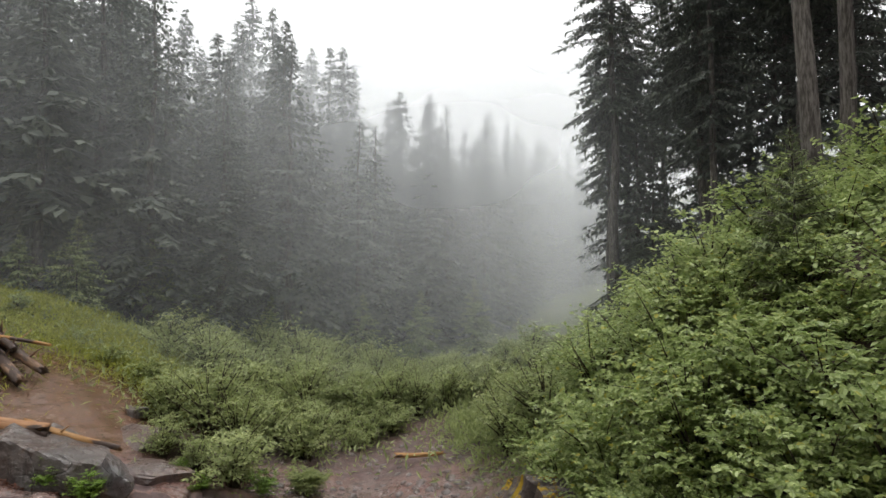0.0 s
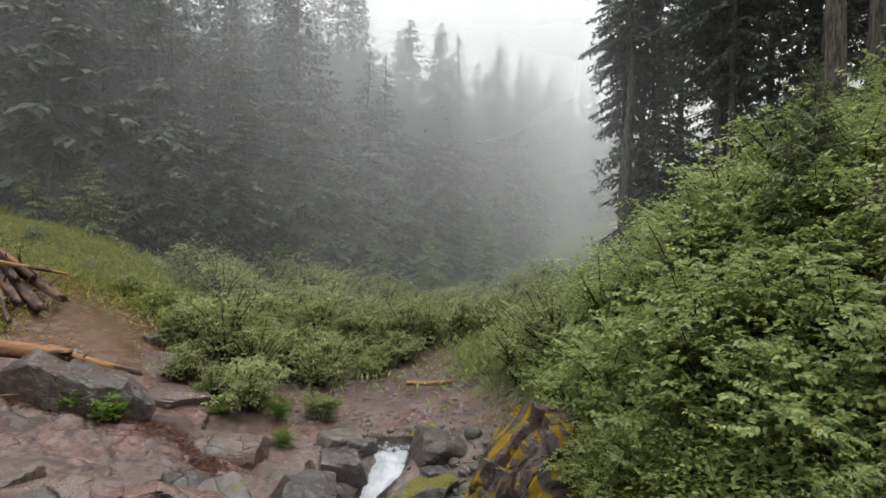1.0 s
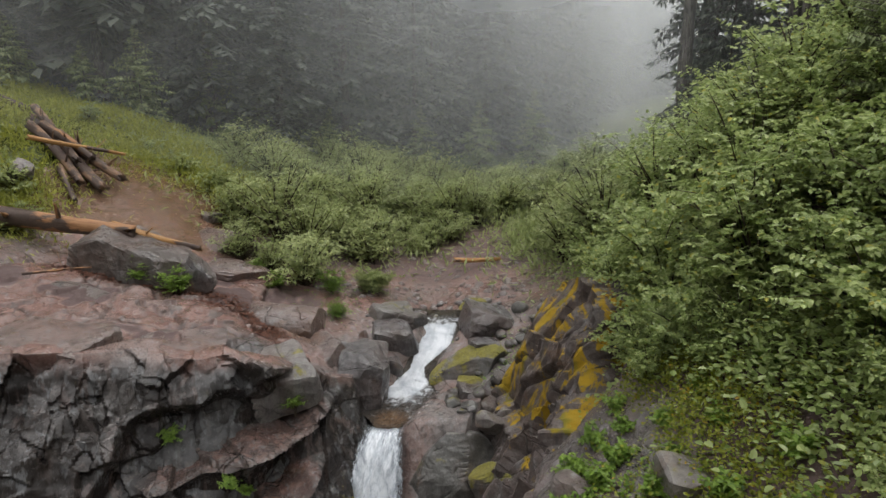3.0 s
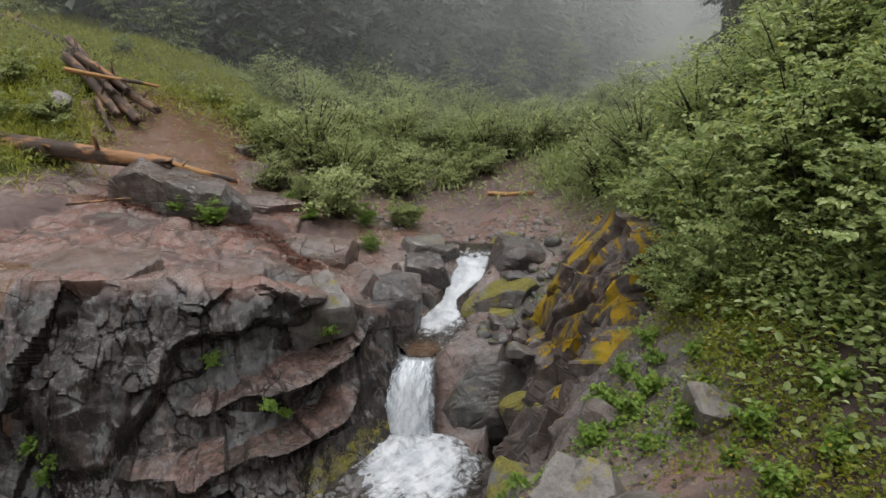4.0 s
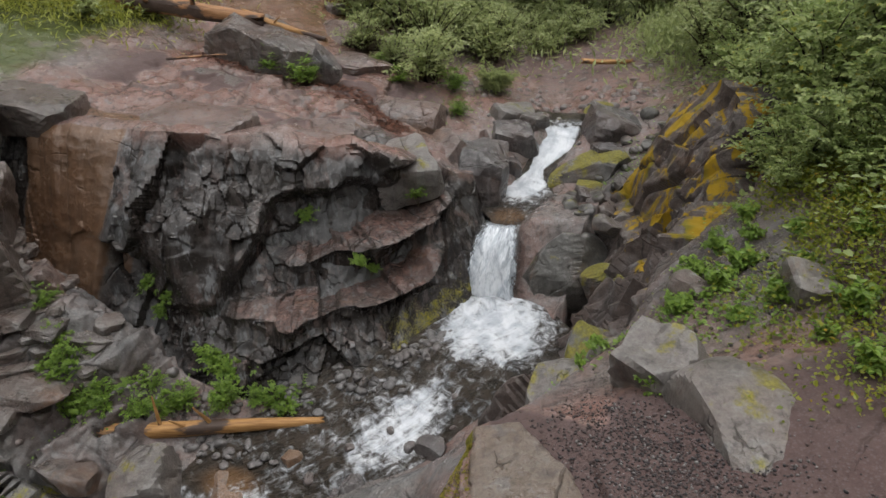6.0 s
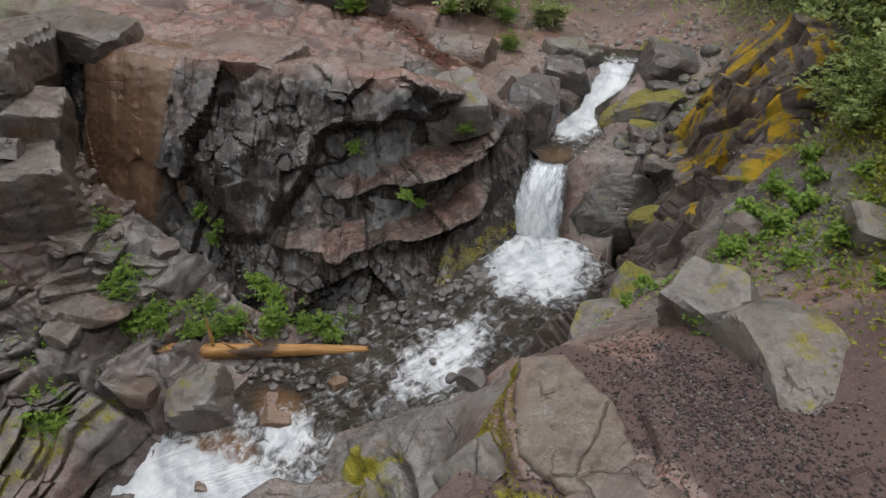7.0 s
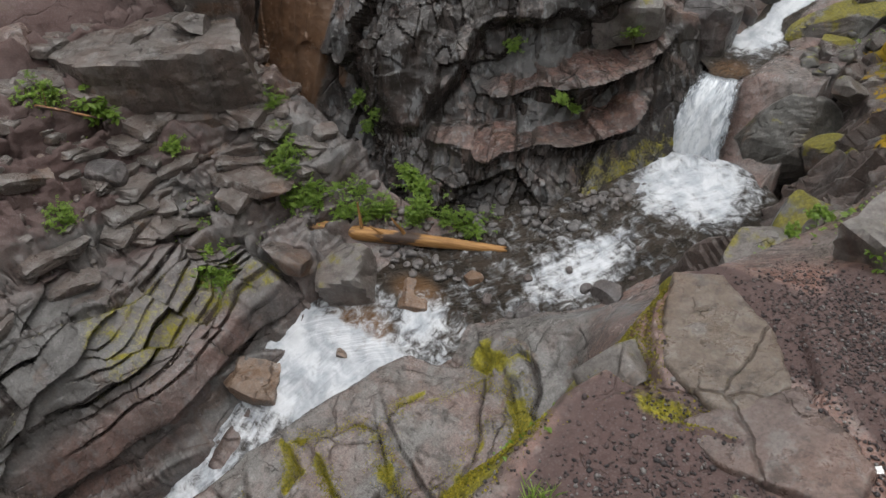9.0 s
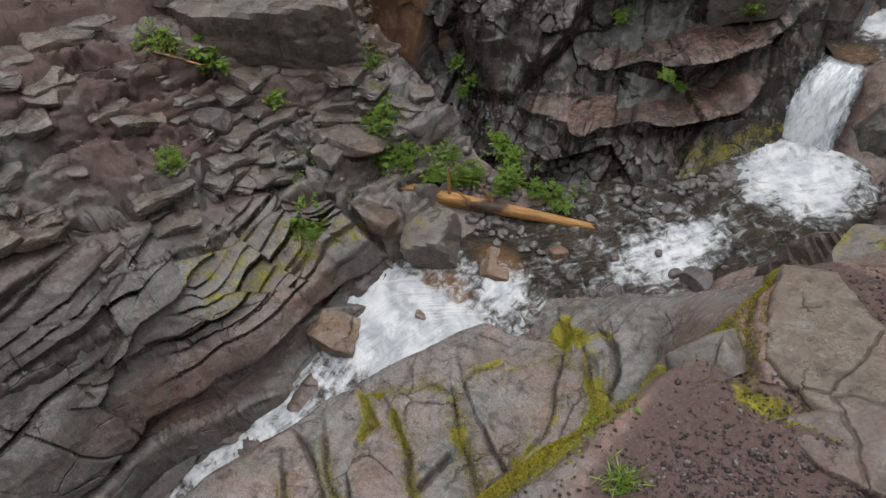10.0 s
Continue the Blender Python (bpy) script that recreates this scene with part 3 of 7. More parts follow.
# joints of the slabs beside the chute: width in metres, how much moss fills it, and its line in plan
JOINTS = [
    (0.085, 1.0, (-2.72, 3.62), (-2.57, 3.21), (-2.38, 2.86), (-2.33, 2.58), (-2.34, 1.99), (-2.42, 1.60)),
    (0.065, 0.9, (-3.09, 3.01), (-2.90, 3.31), (-2.73, 3.62)),
    (0.045, 0.15, (-3.37, 2.55), (-3.08, 2.33), (-2.76, 2.17), (-2.53, 2.05), (-2.34, 1.99)),
    (0.075, 1.0, (-3.37, 2.55), (-3.34, 2.81), (-3.27, 3.04)),
    (0.060, 0.9, (-3.75, 1.75), (-3.61, 1.68), (-3.28, 1.51), (-3.05, 1.28), (-2.93, 1.21)),
    (0.080, 1.0, (-4.18, 1.82), (-3.79, 2.06), (-3.70, 2.34), (-3.50, 2.41)),
    (0.085, 0.9, (-3.35, 2.33), (-3.06, 2.06), (-2.74, 1.85), (-2.47, 1.65)),
    (0.065, 0.9, (-4.20, 1.73), (-3.88, 1.56), (-3.87, 1.33)),
    (0.055, 0.1, (-4.46, 0.93), (-4.25, 0.90), (-3.72, 0.66), (-3.2, 0.3)),
    (0.055, 0.8, (-4.16, 1.09), (-3.92, 0.87), (-3.61, 0.73), (-3.1, 0.5)),
    (0.030, 0.0, (-3.78, 1.33), (-3.75, 1.16), (-3.66, 0.94), (-3.3, 0.7)),
    (0.040, 0.3, (-2.95, 1.76), (-2.93, 1.38), (-2.96, 1.20)),
]
JOINTS += [
    (0.110, 1.0, (-2.41, 3.61), (-2.13, 3.30), (-1.97, 3.08), (-1.98, 2.86)),
    (0.060, 0.1, (-2.60, 4.16), (-2.29, 3.95), (-2.06, 3.66), (-1.95, 3.3)),
    (0.120, 1.0, (-2.99, 4.05), (-2.75, 3.78), (-2.61, 4.06)),
    (0.060, 0.5, (-4.24, 0.55), (-3.9, 0.30), (-3.3, 0.0)),
    (0.075, 1.0, (-0.98, 3.45), (-0.94, 2.93), (-0.88, 2.67), (-0.78, 2.40)),
    (0.065, 0.9, (-0.70, 2.24), (-0.45, 2.14), (-0.2, 2.10)),
    (0.050, 0.6, (-1.20, 3.1), (-1.05, 2.75), (-0.90, 2.6)),
    (0.140, 0.9, (-1.55, 3.5), (-1.30, 2.9), (-1.28, 2.45)),
    (0.025, 0.0, (0.0, 3.0), (0.12, 2.6), (0.02, 2.28), (-0.2, 2.18)),
]


def to_joints(x, y):
    """How deep in a joint each place lies, and how mossy it is there, from 0 to 1."""
    deep, thin, mossy, step = np.zeros(len(x)), np.zeros(len(x)), np.zeros(len(x)), np.zeros(len(x))
    uneven = 0.45 + 1.1 * ease(-0.35, 0.35, fbm(np.stack([x, y, 0 * x], 1) * 2.6, 3, 158))
    for k, (wide, moss, *line) in enumerate(JOINTS):
        d, side = np.full(len(x), 9.0), np.zeros(len(x))
        for (ax, ay), (bx, by) in zip(line, line[1:]):
            t = np.clip(((x - ax) * (bx - ax) + (y - ay) * (by - ay)) / ((bx - ax) ** 2 + (by - ay) ** 2), 0, 1)
            e = np.hypot(x - ax - t * (bx - ax), y - ay - t * (by - ay))
            side = np.where(e < d, (bx - ax) * (y - ay) - (by - ay) * (x - ax), side)
            d = np.minimum(d, e)
        d = d / uneven
        deep = np.maximum(deep, ease(wide * 0.70, wide * 0.20, d))
        thin = np.maximum(thin, ease(0.028, 0.008, d))
        mossy = np.maximum(mossy, moss * ease(wide * 1.9, wide * 0.5, d))
        step += 0.045 * (-1) ** k * np.sign(side) * np.exp(-(d / 0.30) ** 2)
    return deep, thin, mossy, step


def build_ground():
    z = BASE_Z.copy()
    inner = blurred(z, 8)
    z[20:-20, 20:-20] = inner[20:-20, 20:-20]
    under = np.full(z.shape, 99.0)
    for stations, gap in ((CLIFF, 0.45), (OUTCROP, 0.40), (BANK, 0.22)):
        sheet = wall_sheet(stations, 0.02)[0].reshape(-1, 3)
        i = np.clip(np.searchsorted(GX, sheet[:, 0]), 0, len(GX) - 1)
        j = np.clip(np.searchsorted(GY, sheet[:, 1]), 0, len(GY) - 1)
        np.minimum.at(under, (j, i), sheet[:, 2] - gap)
    for _ in range(3):
        under = np.minimum(under, np.minimum(np.minimum(np.roll(under, 1, 0), np.roll(under, -1, 0)), np.minimum(np.roll(under, 1, 1), np.roll(under, -1, 1))))
    z = np.minimum(z, under)
    X, Y = np.meshgrid(GX, GY)
    x, y, zz = X.ravel(), Y.ravel(), z.ravel()
    # normals of the smooth sheet
    gy, gx = np.gradient(z, GY, GX)
    gx, gy = np.clip(blurred(gx, 4), -3, 3), np.clip(blurred(gy, 4), -3, 3)
    nor = np.stack([-gx.ravel(), -gy.ravel(), np.ones(x.size)], 1)
    nor /= np.linalg.norm(nor, axis=1)[:, None]
    p = np.stack([x, y, zz], 1)
    near = (x > -12) & (x < 5) & (y > -6) & (y < 17)
    # regions
    cliff = ease(5.4, 6.0, y) * ease(9.8, 9.0, y) * ease(-1.2, -2.0, x) * ease(-9.6, -8.6, x) * ease(4.35, 4.1, zz) * ease(1.5, 1.8, zz)
    top = ease(7.8, 8.6, y) * ease(13.5, 12.0, y) * ease(-2.0, -2.6, x) * ease(-9.8, -8.2, x) * ease(3.4, 4.0, zz)
    bank = ease(-5.4, -6.0, x) * ease(6.3, 5.2, y) * ease(-12, -10, x)
    slab = ease(-5.6, -4.8, x) * ease(-1.0, -1.7, x) * ease(5.2, 4.2, y) * ease(0.5, 0.8, zz)
    shelf = ease(-1.5, -1.0, x) * ease(4.6, 3.6, y) * ease(3.4, 3.8, zz)
    right = ease(-1.0, -0.4, x) * ease(4.5, 5.5, y) * ease(12, 10.5, y)
    hill = ease(1.0, 2.2, x) * ease(2.0, 4.0, y)
    leftgreen = ease(-8.6, -10.2, x) + ease(12.5, 15, y) * ease(-3.4, -4.6, x)
    far = ease(16, 22, y)
    disp = np.zeros(x.size)
    crack = np.zeros(x.size)
    q = p[near]
    warp = q + 0.22 * np.stack([fbm(q * 0.9, 3, 5), fbm(q * 0.9, 3, 9), fbm(q * 0.9, 3, 13)], 1)
    # big blocks, tilted and offset, and smaller ones within them
    f1, f2, rnd, off = cells(warp * np.array([0.62, 0.62, 0.9]), 3)
    blocks = (rnd[:, 0] - 0.5) * 0.30 + ((rnd - 0.5) * off).sum(1) * 0.55
    gap1 = ease(0.06, 0.0, f2 - f1)
    g1, g2, rnd2, off2 = cells(warp * np.array([2.1, 2.1, 2.9]) + 5, 8)
    small = (rnd2[:, 0] - 0.5) * 0.11 + ((rnd2 - 0.5) * off2).sum(1) * 0.16
    gap2 = ease(0.10, 0.0, g2 - g1)
    # upright slabs of the cliff
    h1, h2, rnd3, off3 = cells(warp * np.array([0.85, 0.85, 0.42]) + 11, 21)
    upright = (rnd3[:, 0] - 0.5) * 0.34 + ((rnd3 - 0.5) * off3).sum(1) * 0.60
    _, _, rnd4, off4 = cells(warp * np.array([2.3, 2.3, 1.1]) + 23, 27)
    chips = (rnd4[:, 0] - 0.5) * 0.085 + ((rnd4 - 0.5) * off4).sum(1) * 0.11
    # beds of the lower bank: tilted plates, broken along joints and parted by dark seams
    wx, wy = q[:, 0] + 0.22 * fbm(q * 0.8, 3, 33), q[:, 1] + 0.22 * fbm(q * 0.8, 3, 35)
    fold, fold2, fold3 = facets(wx * 0.7, wy * 0.45, 31), facets(wx * 1.7 + 4, wy * 1.2, 36), facets(wx * 4.1, wy * 3.3, 53)
    smooth_bed = ease(2.0, 1.1, q[:, 2] + 0.3 * fbm(q * 0.8, 2, 29)) * ease(3.6, 2.6, q[:, 1])
    sway = 0.45 * fbm(q * np.array([0.5, 0.35, 0.5]), 3, 30) + 0.10 * fbm(q * np.array([1.6, 0.8, 1.6]), 3, 34)
    beds = (q @ np.array([-0.64, 0.13, 0.76])) * 1.45 + sway + 0.18 * fold + (1 - smooth_bed) * (0.9 * rnd[:, 1] + 0.20 * rnd2[:, 1] + 0.2 * fold2)
    saw = beds - np.floor(beds)
    lot = hash01(np.floor(beds), np.floor(beds * 0.5), np.zeros(len(q)), 39)
    plates = (np.clip(saw / 0.88, 0, 1) ** 0.55 - np.clip((saw - 0.88) / 0.09, 0, 1)) * (0.14 + 0.24 * lot)
    beds2 = beds * 2.6 + 0.25 * fold2 + (1 - smooth_bed) * (0.5 * rnd2[:, 2] + 0.4 * fold2)
    saw2 = beds2 - np.floor(beds2)
    broken = ease(-0.10, 0.15, fbm(q * 0.7, 2, 47) + 0.20 * ease(1.0, 2.0, q[:, 2]))
    plates2 = (np.clip(saw2 / 0.86, 0, 1) ** 0.6 - np.clip((saw2 - 0.86) / 0.12, 0, 1)) * 0.085 * broken
    joint = facets(wx * 1.5 + 2, wy * 1.5, 49)
    cross = ease(0.05, 0.0, np.abs(joint)) * ease(0.0, 0.3, fbm(q * 0.8, 2, 50) + 0.1)
    seam = np.clip(ease(0.91, 0.97, saw) + ease(0.03, 0.0, saw) + 0.7 * broken * (ease(0.90, 0.97, saw2)), 0, 1)
    tilt = ((rnd2 - 0.5) * off2).sum(1) * 0.12 + (rnd2[:, 0] - 0.5) * 0.04
    creased = 0.07 * fold + 0.05 * fold2 + 0.02 * fold3 + (1 - smooth_bed) * tilt
    # joints of the near slabs, some filled with moss
    wob = 0.035 * fbm(q * 3.5, 3, 150)
    joints, lines, mossed, stepped = to_joints(q[:, 0] + wob, q[:, 1] + 0.035 * fbm(q * 3.5, 3, 153))
    slabbed = stepped + 0.06 * fold2 + 0.03 * fold3 - 0.075 * joints * (0.6 + 0.8 * ease(-0.3, 0.3, fbm(q * 1.3, 3, 156)))
    flat = ease(-7.0, -7.3, q[:, 0] - 0.35 * (q[:, 1] - 6.3)) * ease(-8.9, -8.5, q[:, 0]) * ease(5.8, 6.1, q[:, 1]) * ease(8.3, 7.9, q[:, 1])
    rough = 0.05 * fbm(q * 3.1, 4, 61) + 0.025 * fbm(q * 11, 3, 67)
    c, t, b, s, r = (v[near] for v in (cliff, top, bank, np.maximum(slab, 0.55 * shelf), right))
    rust = np.zeros(x.size)
    rust[near] = flat
    c, r = 0.15 * c, 0.3 * r
    disp[near] = (blocks * (0.45 * c * (1 - flat) + 0.22 * t + 0.10 * b + 0.05 * s + 0.8 * r) + (0.06 * fold2 + 0.03 * fold3) * t + small * (0.3 * c + 0.50 * t + 0.05 * b + 0.1 * s + 0.6 * r) + slabbed * s 
                  + (upright + chips) * np.clip(c + 0.6 * r, 0, 1) * (1 - 0.85 * flat) + (plates + plates2 + creased - 0.03 * cross) * b
                  + rough * (0.4 + 0.6 * np.clip(c + b + r, 0, 1))
                  - gap1 * 0.05 * np.clip(0.8 * t + 0.4 * r, 0, 1))
    crack[near] = np.clip(gap1 * (0.8 * t + 0.4 * r) + 0.7 * gap2 * t * ease(-0.05, 0.15, fbm(q * 0.9, 3, 157)) + lines * s + (0.85 * seam + 0.5 * cross) * b + ease(0.05, 0, h2 - h1) * c * 0.8, 0, 1)
    soft = fbm(p * 0.35, 3, 71) * 0.25 * ease(13, 22, np.hypot(x, y - 4)) * 2
    v = p + nor * disp[:, None]
    v[:, 2] += soft
    # soil, moss, green and redness
    fl = nor[:, 2]
    n1 = fbm(p * 0.8, 4, 81)
    path = np.exp(-(((y - 3.70 + 0.72 * (x + 0.7) + 0.38 * n1) / 0.42) ** 4)) * ease(-0.95, -0.7, x)
    pit = np.exp(-(((x + 0.62 + 0.2 * n1) / 0.72) ** 4 + ((y - 1.50 + 0.2 * n1) / 0.85) ** 4))
    scree = ease(-7.7, -8.4, x) * ease(-1, 2, y) * ease(6.2, 5.4, y) * ease(1.8, 2.5, zz)
    redbank = ease(12.2, 13.0, y) * ease(18.0, 16.6, y) * ease(-5.6, -6.6, x) * ease(-11.4, -10.2, x)
    beyond = shelf * ease(0.0, 0.18, x + 0.25 * n1 - np.interp(y, [1.5, 2.2, 2.6, 3.2], [0.62, 0.52, 0.32, 0.05])) * ease(4.4, 3.8, y)
    soil = np.clip(-1.5 * redbank + 1.0 * beyond + shelf * np.maximum(path, pit) * 1.1 + scree * (0.7 + 0.8 * n1) + leftgreen * ease(0.0, 0.35, n1) * 0.5 + redbank
                   + hill * 0.85 + ease(13.5, 15, y) * ease(-7, -5, x) * 0.5 + top * ease(0.12, 0.3, n1) * 0.8 + bank * ease(0.1, 0.35, n1) * 0.35 * ease(1.6, 2.4, zz), 0, 1)
    rust = np.clip(rust + 0.75 * redbank, 0, 1)
    moss = np.zeros(x.size)
    moss[near] = np.clip(0.72 * mossed * ease(-0.32, 0.10, fbm(q * 1.9, 3, 154)) + 0.12 * r + 0.22 * b * seam + 0.10 * c, 0, 1)
    moss += 0.16 * right * ease(1.9, 3.0, zz) + 0.42 * ease(2.7, 1.9, zz) * ease(7.0, 7.6, y) * ease(9.0, 8.4, y) * ease(-3.6, -2.9, x) * ease(-1.6, -2.2, x)
    along_rim = ease(-0.2, 0.4, y) * ease(2.2, 1.7, y)
    ridge = np.abs(x - np.interp(y, [0, 1.0, 1.5, 2.2], [-2.15, -1.80, -1.60, -1.35])) * along_rim + 9 * (1 - along_rim)
    moss += (1.0 + 0.6 * n1) * ease(0.34, 0.14, ridge + 0.12 * n1)
    green = np.clip(leftgreen * (1 - redbank)  * (0.75 - 0.5 * soil) + far * 0.9 + hill * 0.30 * ease(-0.2, 0.3, n1), 0, 1)
    red = np.clip(0.22 + 0.5 * top - 0.15 * cliff - 0.40 * bank + 0.5 * shelf + 0.3 * ease(0.80, 0.95, fl) * cliff 
                  + 0.45 * ease(12.0, 13.0, y) - 0.50 * slab + 0.25 * slab * ease(0.05, 0.3, n1) + 0.25 * bank * ease(-6.9, -6.2, x) * ease(1.0, 0.4, zz), 0, 1)
    nx, ny = len(GX), len(GY)
    idx = np.arange(nx * ny).reshape(ny, nx)
    faces = np.stack([idx[:-1, :-1], idx[:-1, 1:], idx[1:, 1:], idx[1:, :-1]], -1).reshape(-1, 4)
    me = bpy.data.meshes.new("ground")
    me.vertices.add(len(v))
    me.vertices.foreach_set("co", v.ravel())
    me.loops.add(faces.size)
    me.loops.foreach_set("vertex_index", faces.ravel())
    me.polygons.add(len(faces))
    me.polygons.foreach_set("loop_start", np.arange(0, faces.size, 4))
    me.polygons.foreach_set("use_smooth", np.ones(len(faces), bool))
    me.update(calc_edges=True)
    me.materials.append(GROUND)
    for k, a in (("crack", crack), ("soil", soil), ("moss", moss), ("green", green), ("red", red), ("rust", rust), ("dark", np.clip((cliff + 0.35 * right) * (1 - rust) + 0.45 * bank, 0, 1))):
        attribute(me, k, a)
    ob = tagged(new("ground", me), "wet grey and red-brown volcanic rock, gravel and soil of a stream valley", "ground", "", "structure")
    return ob, v[:, 2].reshape(ny, nx)


ground, GROUND_Z = build_ground()


def height(x, y):
    """The ground's height."""
    i = min(max(np.searchsorted(GX, x) - 1, 0), len(GX) - 2)
    j = min(max(np.searchsorted(GY, y) - 1, 0), len(GY) - 2)
    s, t = (x - GX[i]) / (GX[i + 1] - GX[i]), (y - GY[j]) / (GY[j + 1] - GY[j])
    s, t = min(max(s, 0), 1), min(max(t, 0), 1)
    return float((GROUND_Z[j, i] * (1 - s) + GROUND_Z[j, i + 1] * s) * (1 - t) + (GROUND_Z[j + 1, i] * (1 - s) + GROUND_Z[j + 1, i + 1] * s) * t)


def build_wall(name, label, stations, step, seed, material, ledges, rust_to=None, size=1.0, drop=0.30, run=0.75):
    """A face of broken rock: tilted facets, smaller chips, ledges with sharp lips, and a rim that runs back onto the top."""
    sheet, foot, rim = wall_sheet(stations, step)
    nv, nu, _ = sheet.shape
    du, dv = np.gradient(sheet, axis=1), np.gradient(sheet, axis=0)
    out = np.cross(du, dv)
    out /= np.linalg.norm(out, axis=2)[..., None]
    q = sheet.reshape(-1, 3)
    o = out.reshape(-1, 3)
    if o[:, 1].mean() > 0 and name == "cliff":
        o = -o
    if name != "cliff" and o[:, 0].mean() > 0:
        o = -o
    v = np.repeat(np.linspace(-0.06, 1.0, nv), nu)
    reach = np.tile(np.r_[0, np.cumsum(np.linalg.norm(np.diff((foot + rim) / 2, axis=0), axis=1))], nv)
    up = q[:, 2] * 1.15
    wu, wv = reach + 0.09 * fbm(q * 0.7, 3, seed), up + 0.09 * fbm(q * 0.7, 3, seed + 4)
    big = facets(wu * 0.75 + seed, wv * 0.55, seed)
    mid = facets(wu * 1.7 + 3, wv * 1.1 + 5, seed + 2)
    fine = facets(wu * 4.2 + 1, wv * 2.6 + 8, seed + 5) * ease(-0.15, 0.2, fbm(q * 0.9, 3, seed + 21))
    warp = q + 0.07 * np.stack([fbm(q * 0.8, 3, seed), fbm(q * 0.8, 3, seed + 4), fbm(q * 0.8, 3, seed + 8)], 1)
    f1, f2, r1, d1 = cells(warp * np.array([0.9, 0.9, 0.5]) + seed, seed)
    step_out = (r1[:, 0] - 0.5) * 0.30 + ((r1 - 0.5) * d1).sum(1) * 0.45
    g1, g2, r2, d2 = cells(warp * np.array([2.4, 2.4, 1.1]) + seed + 7, seed + 2)
    step_in = ((r2[:, 0] - 0.5) * 0.16 + ((r2 - 0.5) * d2).sum(1) * 0.10) * ease(-0.1, 0.2, fbm(q * 0.8, 3, seed + 25))
    _, _, r3, d3 = cells(warp * np.array([5.2, 5.2, 2.6]) + seed + 13, seed + 6)
    step_in += ((r3[:, 0] - 0.5) * 0.075 + ((r3 - 0.5) * d3).sum(1) * 0.07) * ease(-0.18, 0.10, fbm(q * 1.1, 3, seed + 27))
    flat = np.zeros(len(q)) if rust_to is None else ease(rust_to + 0.12, rust_to - 0.05, q[:, 0] - 0.12 * (q[:, 2] - 3)) * ease(-8.75, -8.6, q[:, 0])
    disp = size * (0.14 * big + 0.10 * mid + 0.04 * fine + step_out + step_in) * (1 - 0.88 * flat) + 0.10 * flat
    disp += 0.014 * fbm(q * np.array([4, 4, 1.2]), 4, seed + 41) + 0.010 * fbm(q * 9, 3, seed + 43)
    disp *= ease(1.02, 0.93, v) * 0.85 + 0.15
    disp = np.clip(disp, -0.45, 0.5)
    if name == "cliff":
        x, z = q[:, 0], q[:, 2]
        # a brow of pale rock under the rim with a broken lower edge, a buttress, and the recess in which the ledges lie
        low = 0.80 + 0.09 * facets(wu * 1.0 + 2, 0 * wu + 0.4, seed + 71) + 0.03 * facets(wu * 3.1, 0 * wu + 0.7, seed + 72)
        brow = ease(low - 0.012, low + 0.012, v) * ease(-6.9, -6.6, x) * ease(-2.6, -2.8, x)
        slant = x + 4.72 + 0.42 * (3.95 - z) + 0.10 * facets(wv * 1.4, 0 * wu + 0.2, seed + 73)
        buttress = ease(0.06, -0.06, slant) * ease(-6.55, -6.35, x + 0.25 * (z - 3)) * ease(2.3, 2.5, z)
        recess = ease(-0.06, 0.10, slant) * ease(-2.75, -3.0, x) * ease(2.45, 2.6, z)
        disp *= 1 - 0.72 * ease(-3.15, -2.85, x + 0.2 * (z - 3))
        disp += 0.17 * brow + 0.20 * buttress * (1 - brow) - 0.20 * recess * (1 - brow)
    if name == "outcrop":
        c1, c2, ro, do = cells(np.stack([wu * 2.2 + 0.25 * wv, wv * 0.45, 0 * wu], 1), seed + 81)
        disp += 0.06 * facets(wu * 5.5, wv * 0.9, seed + 83) + 0.03 * facets(wu * 11, wv * 2.2, seed + 84) + (ro[:, 0] - 0.5) * 0.26 + ((ro - 0.5) * do).sum(1) * 0.12 - 0.05 * ease(0.08, 0.0, c2 - c1)
    p = q + o * disp[:, None]
    # ledges: the rock below steps out level
    level = o * np.array([1, 1, 0])
    level /= np.linalg.norm(level, axis=1)[:, None]
    lip = np.zeros(len(q))
    for lx, lz, slope, x0, x1, push in ledges:
        line = lz + slope * (q[:, 0] - lx) + 0.09 * facets(wu * 1.3, wv * 0.2, seed + 31) + 0.03 * fbm(q * 3, 3, seed + 32)
        over = q[:, 2] - line
        mask = ease(x0 - 0.10, x0 + 0.25, q[:, 0]) * ease(x1 + 0.30, x1 - 0.2, q[:, 0])
        out = push * np.clip(0.75 + 0.5 * facets(wu * 1.6 + 3, wv * 0.1, seed + 33) + 0.2 * fbm(q * 2.5, 3, seed + 34), 0.15, 1.3) * np.where(over < 0, np.exp(np.minimum(over, 0) / 0.26), np.where(over < 0.10, 1 - 1.35 * over / 0.10, -0.35 * np.exp(-np.maximum(over - 0.10, 0) / 0.30)))
        p += level * (mask * out)[:, None]
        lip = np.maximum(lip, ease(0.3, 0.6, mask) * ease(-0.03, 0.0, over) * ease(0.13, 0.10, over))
    crack = np.clip(ease(0.04, 0.0, f2 - f1) + 0.6 * ease(0.04, 0.0, g2 - g1) * ease(-0.1, 0.2, fbm(q * 0.8, 3, seed + 25)), 0, 1) * (1 - flat)
    # the rim runs back onto the top
    back = np.stack([-o[-nu:, 0], -o[-nu:, 1], np.zeros(nu)], 1)
    back /= np.linalg.norm(back, axis=1)[:, None]
    rows = []
    last = p[-nu:]
    for k in range(1, 26):
        t = k / 25
        r = last + back * (run * t) + np.array([0, 0, 1]) * (0.05 * math.sin(t * 3.1) - drop * t ** 2)
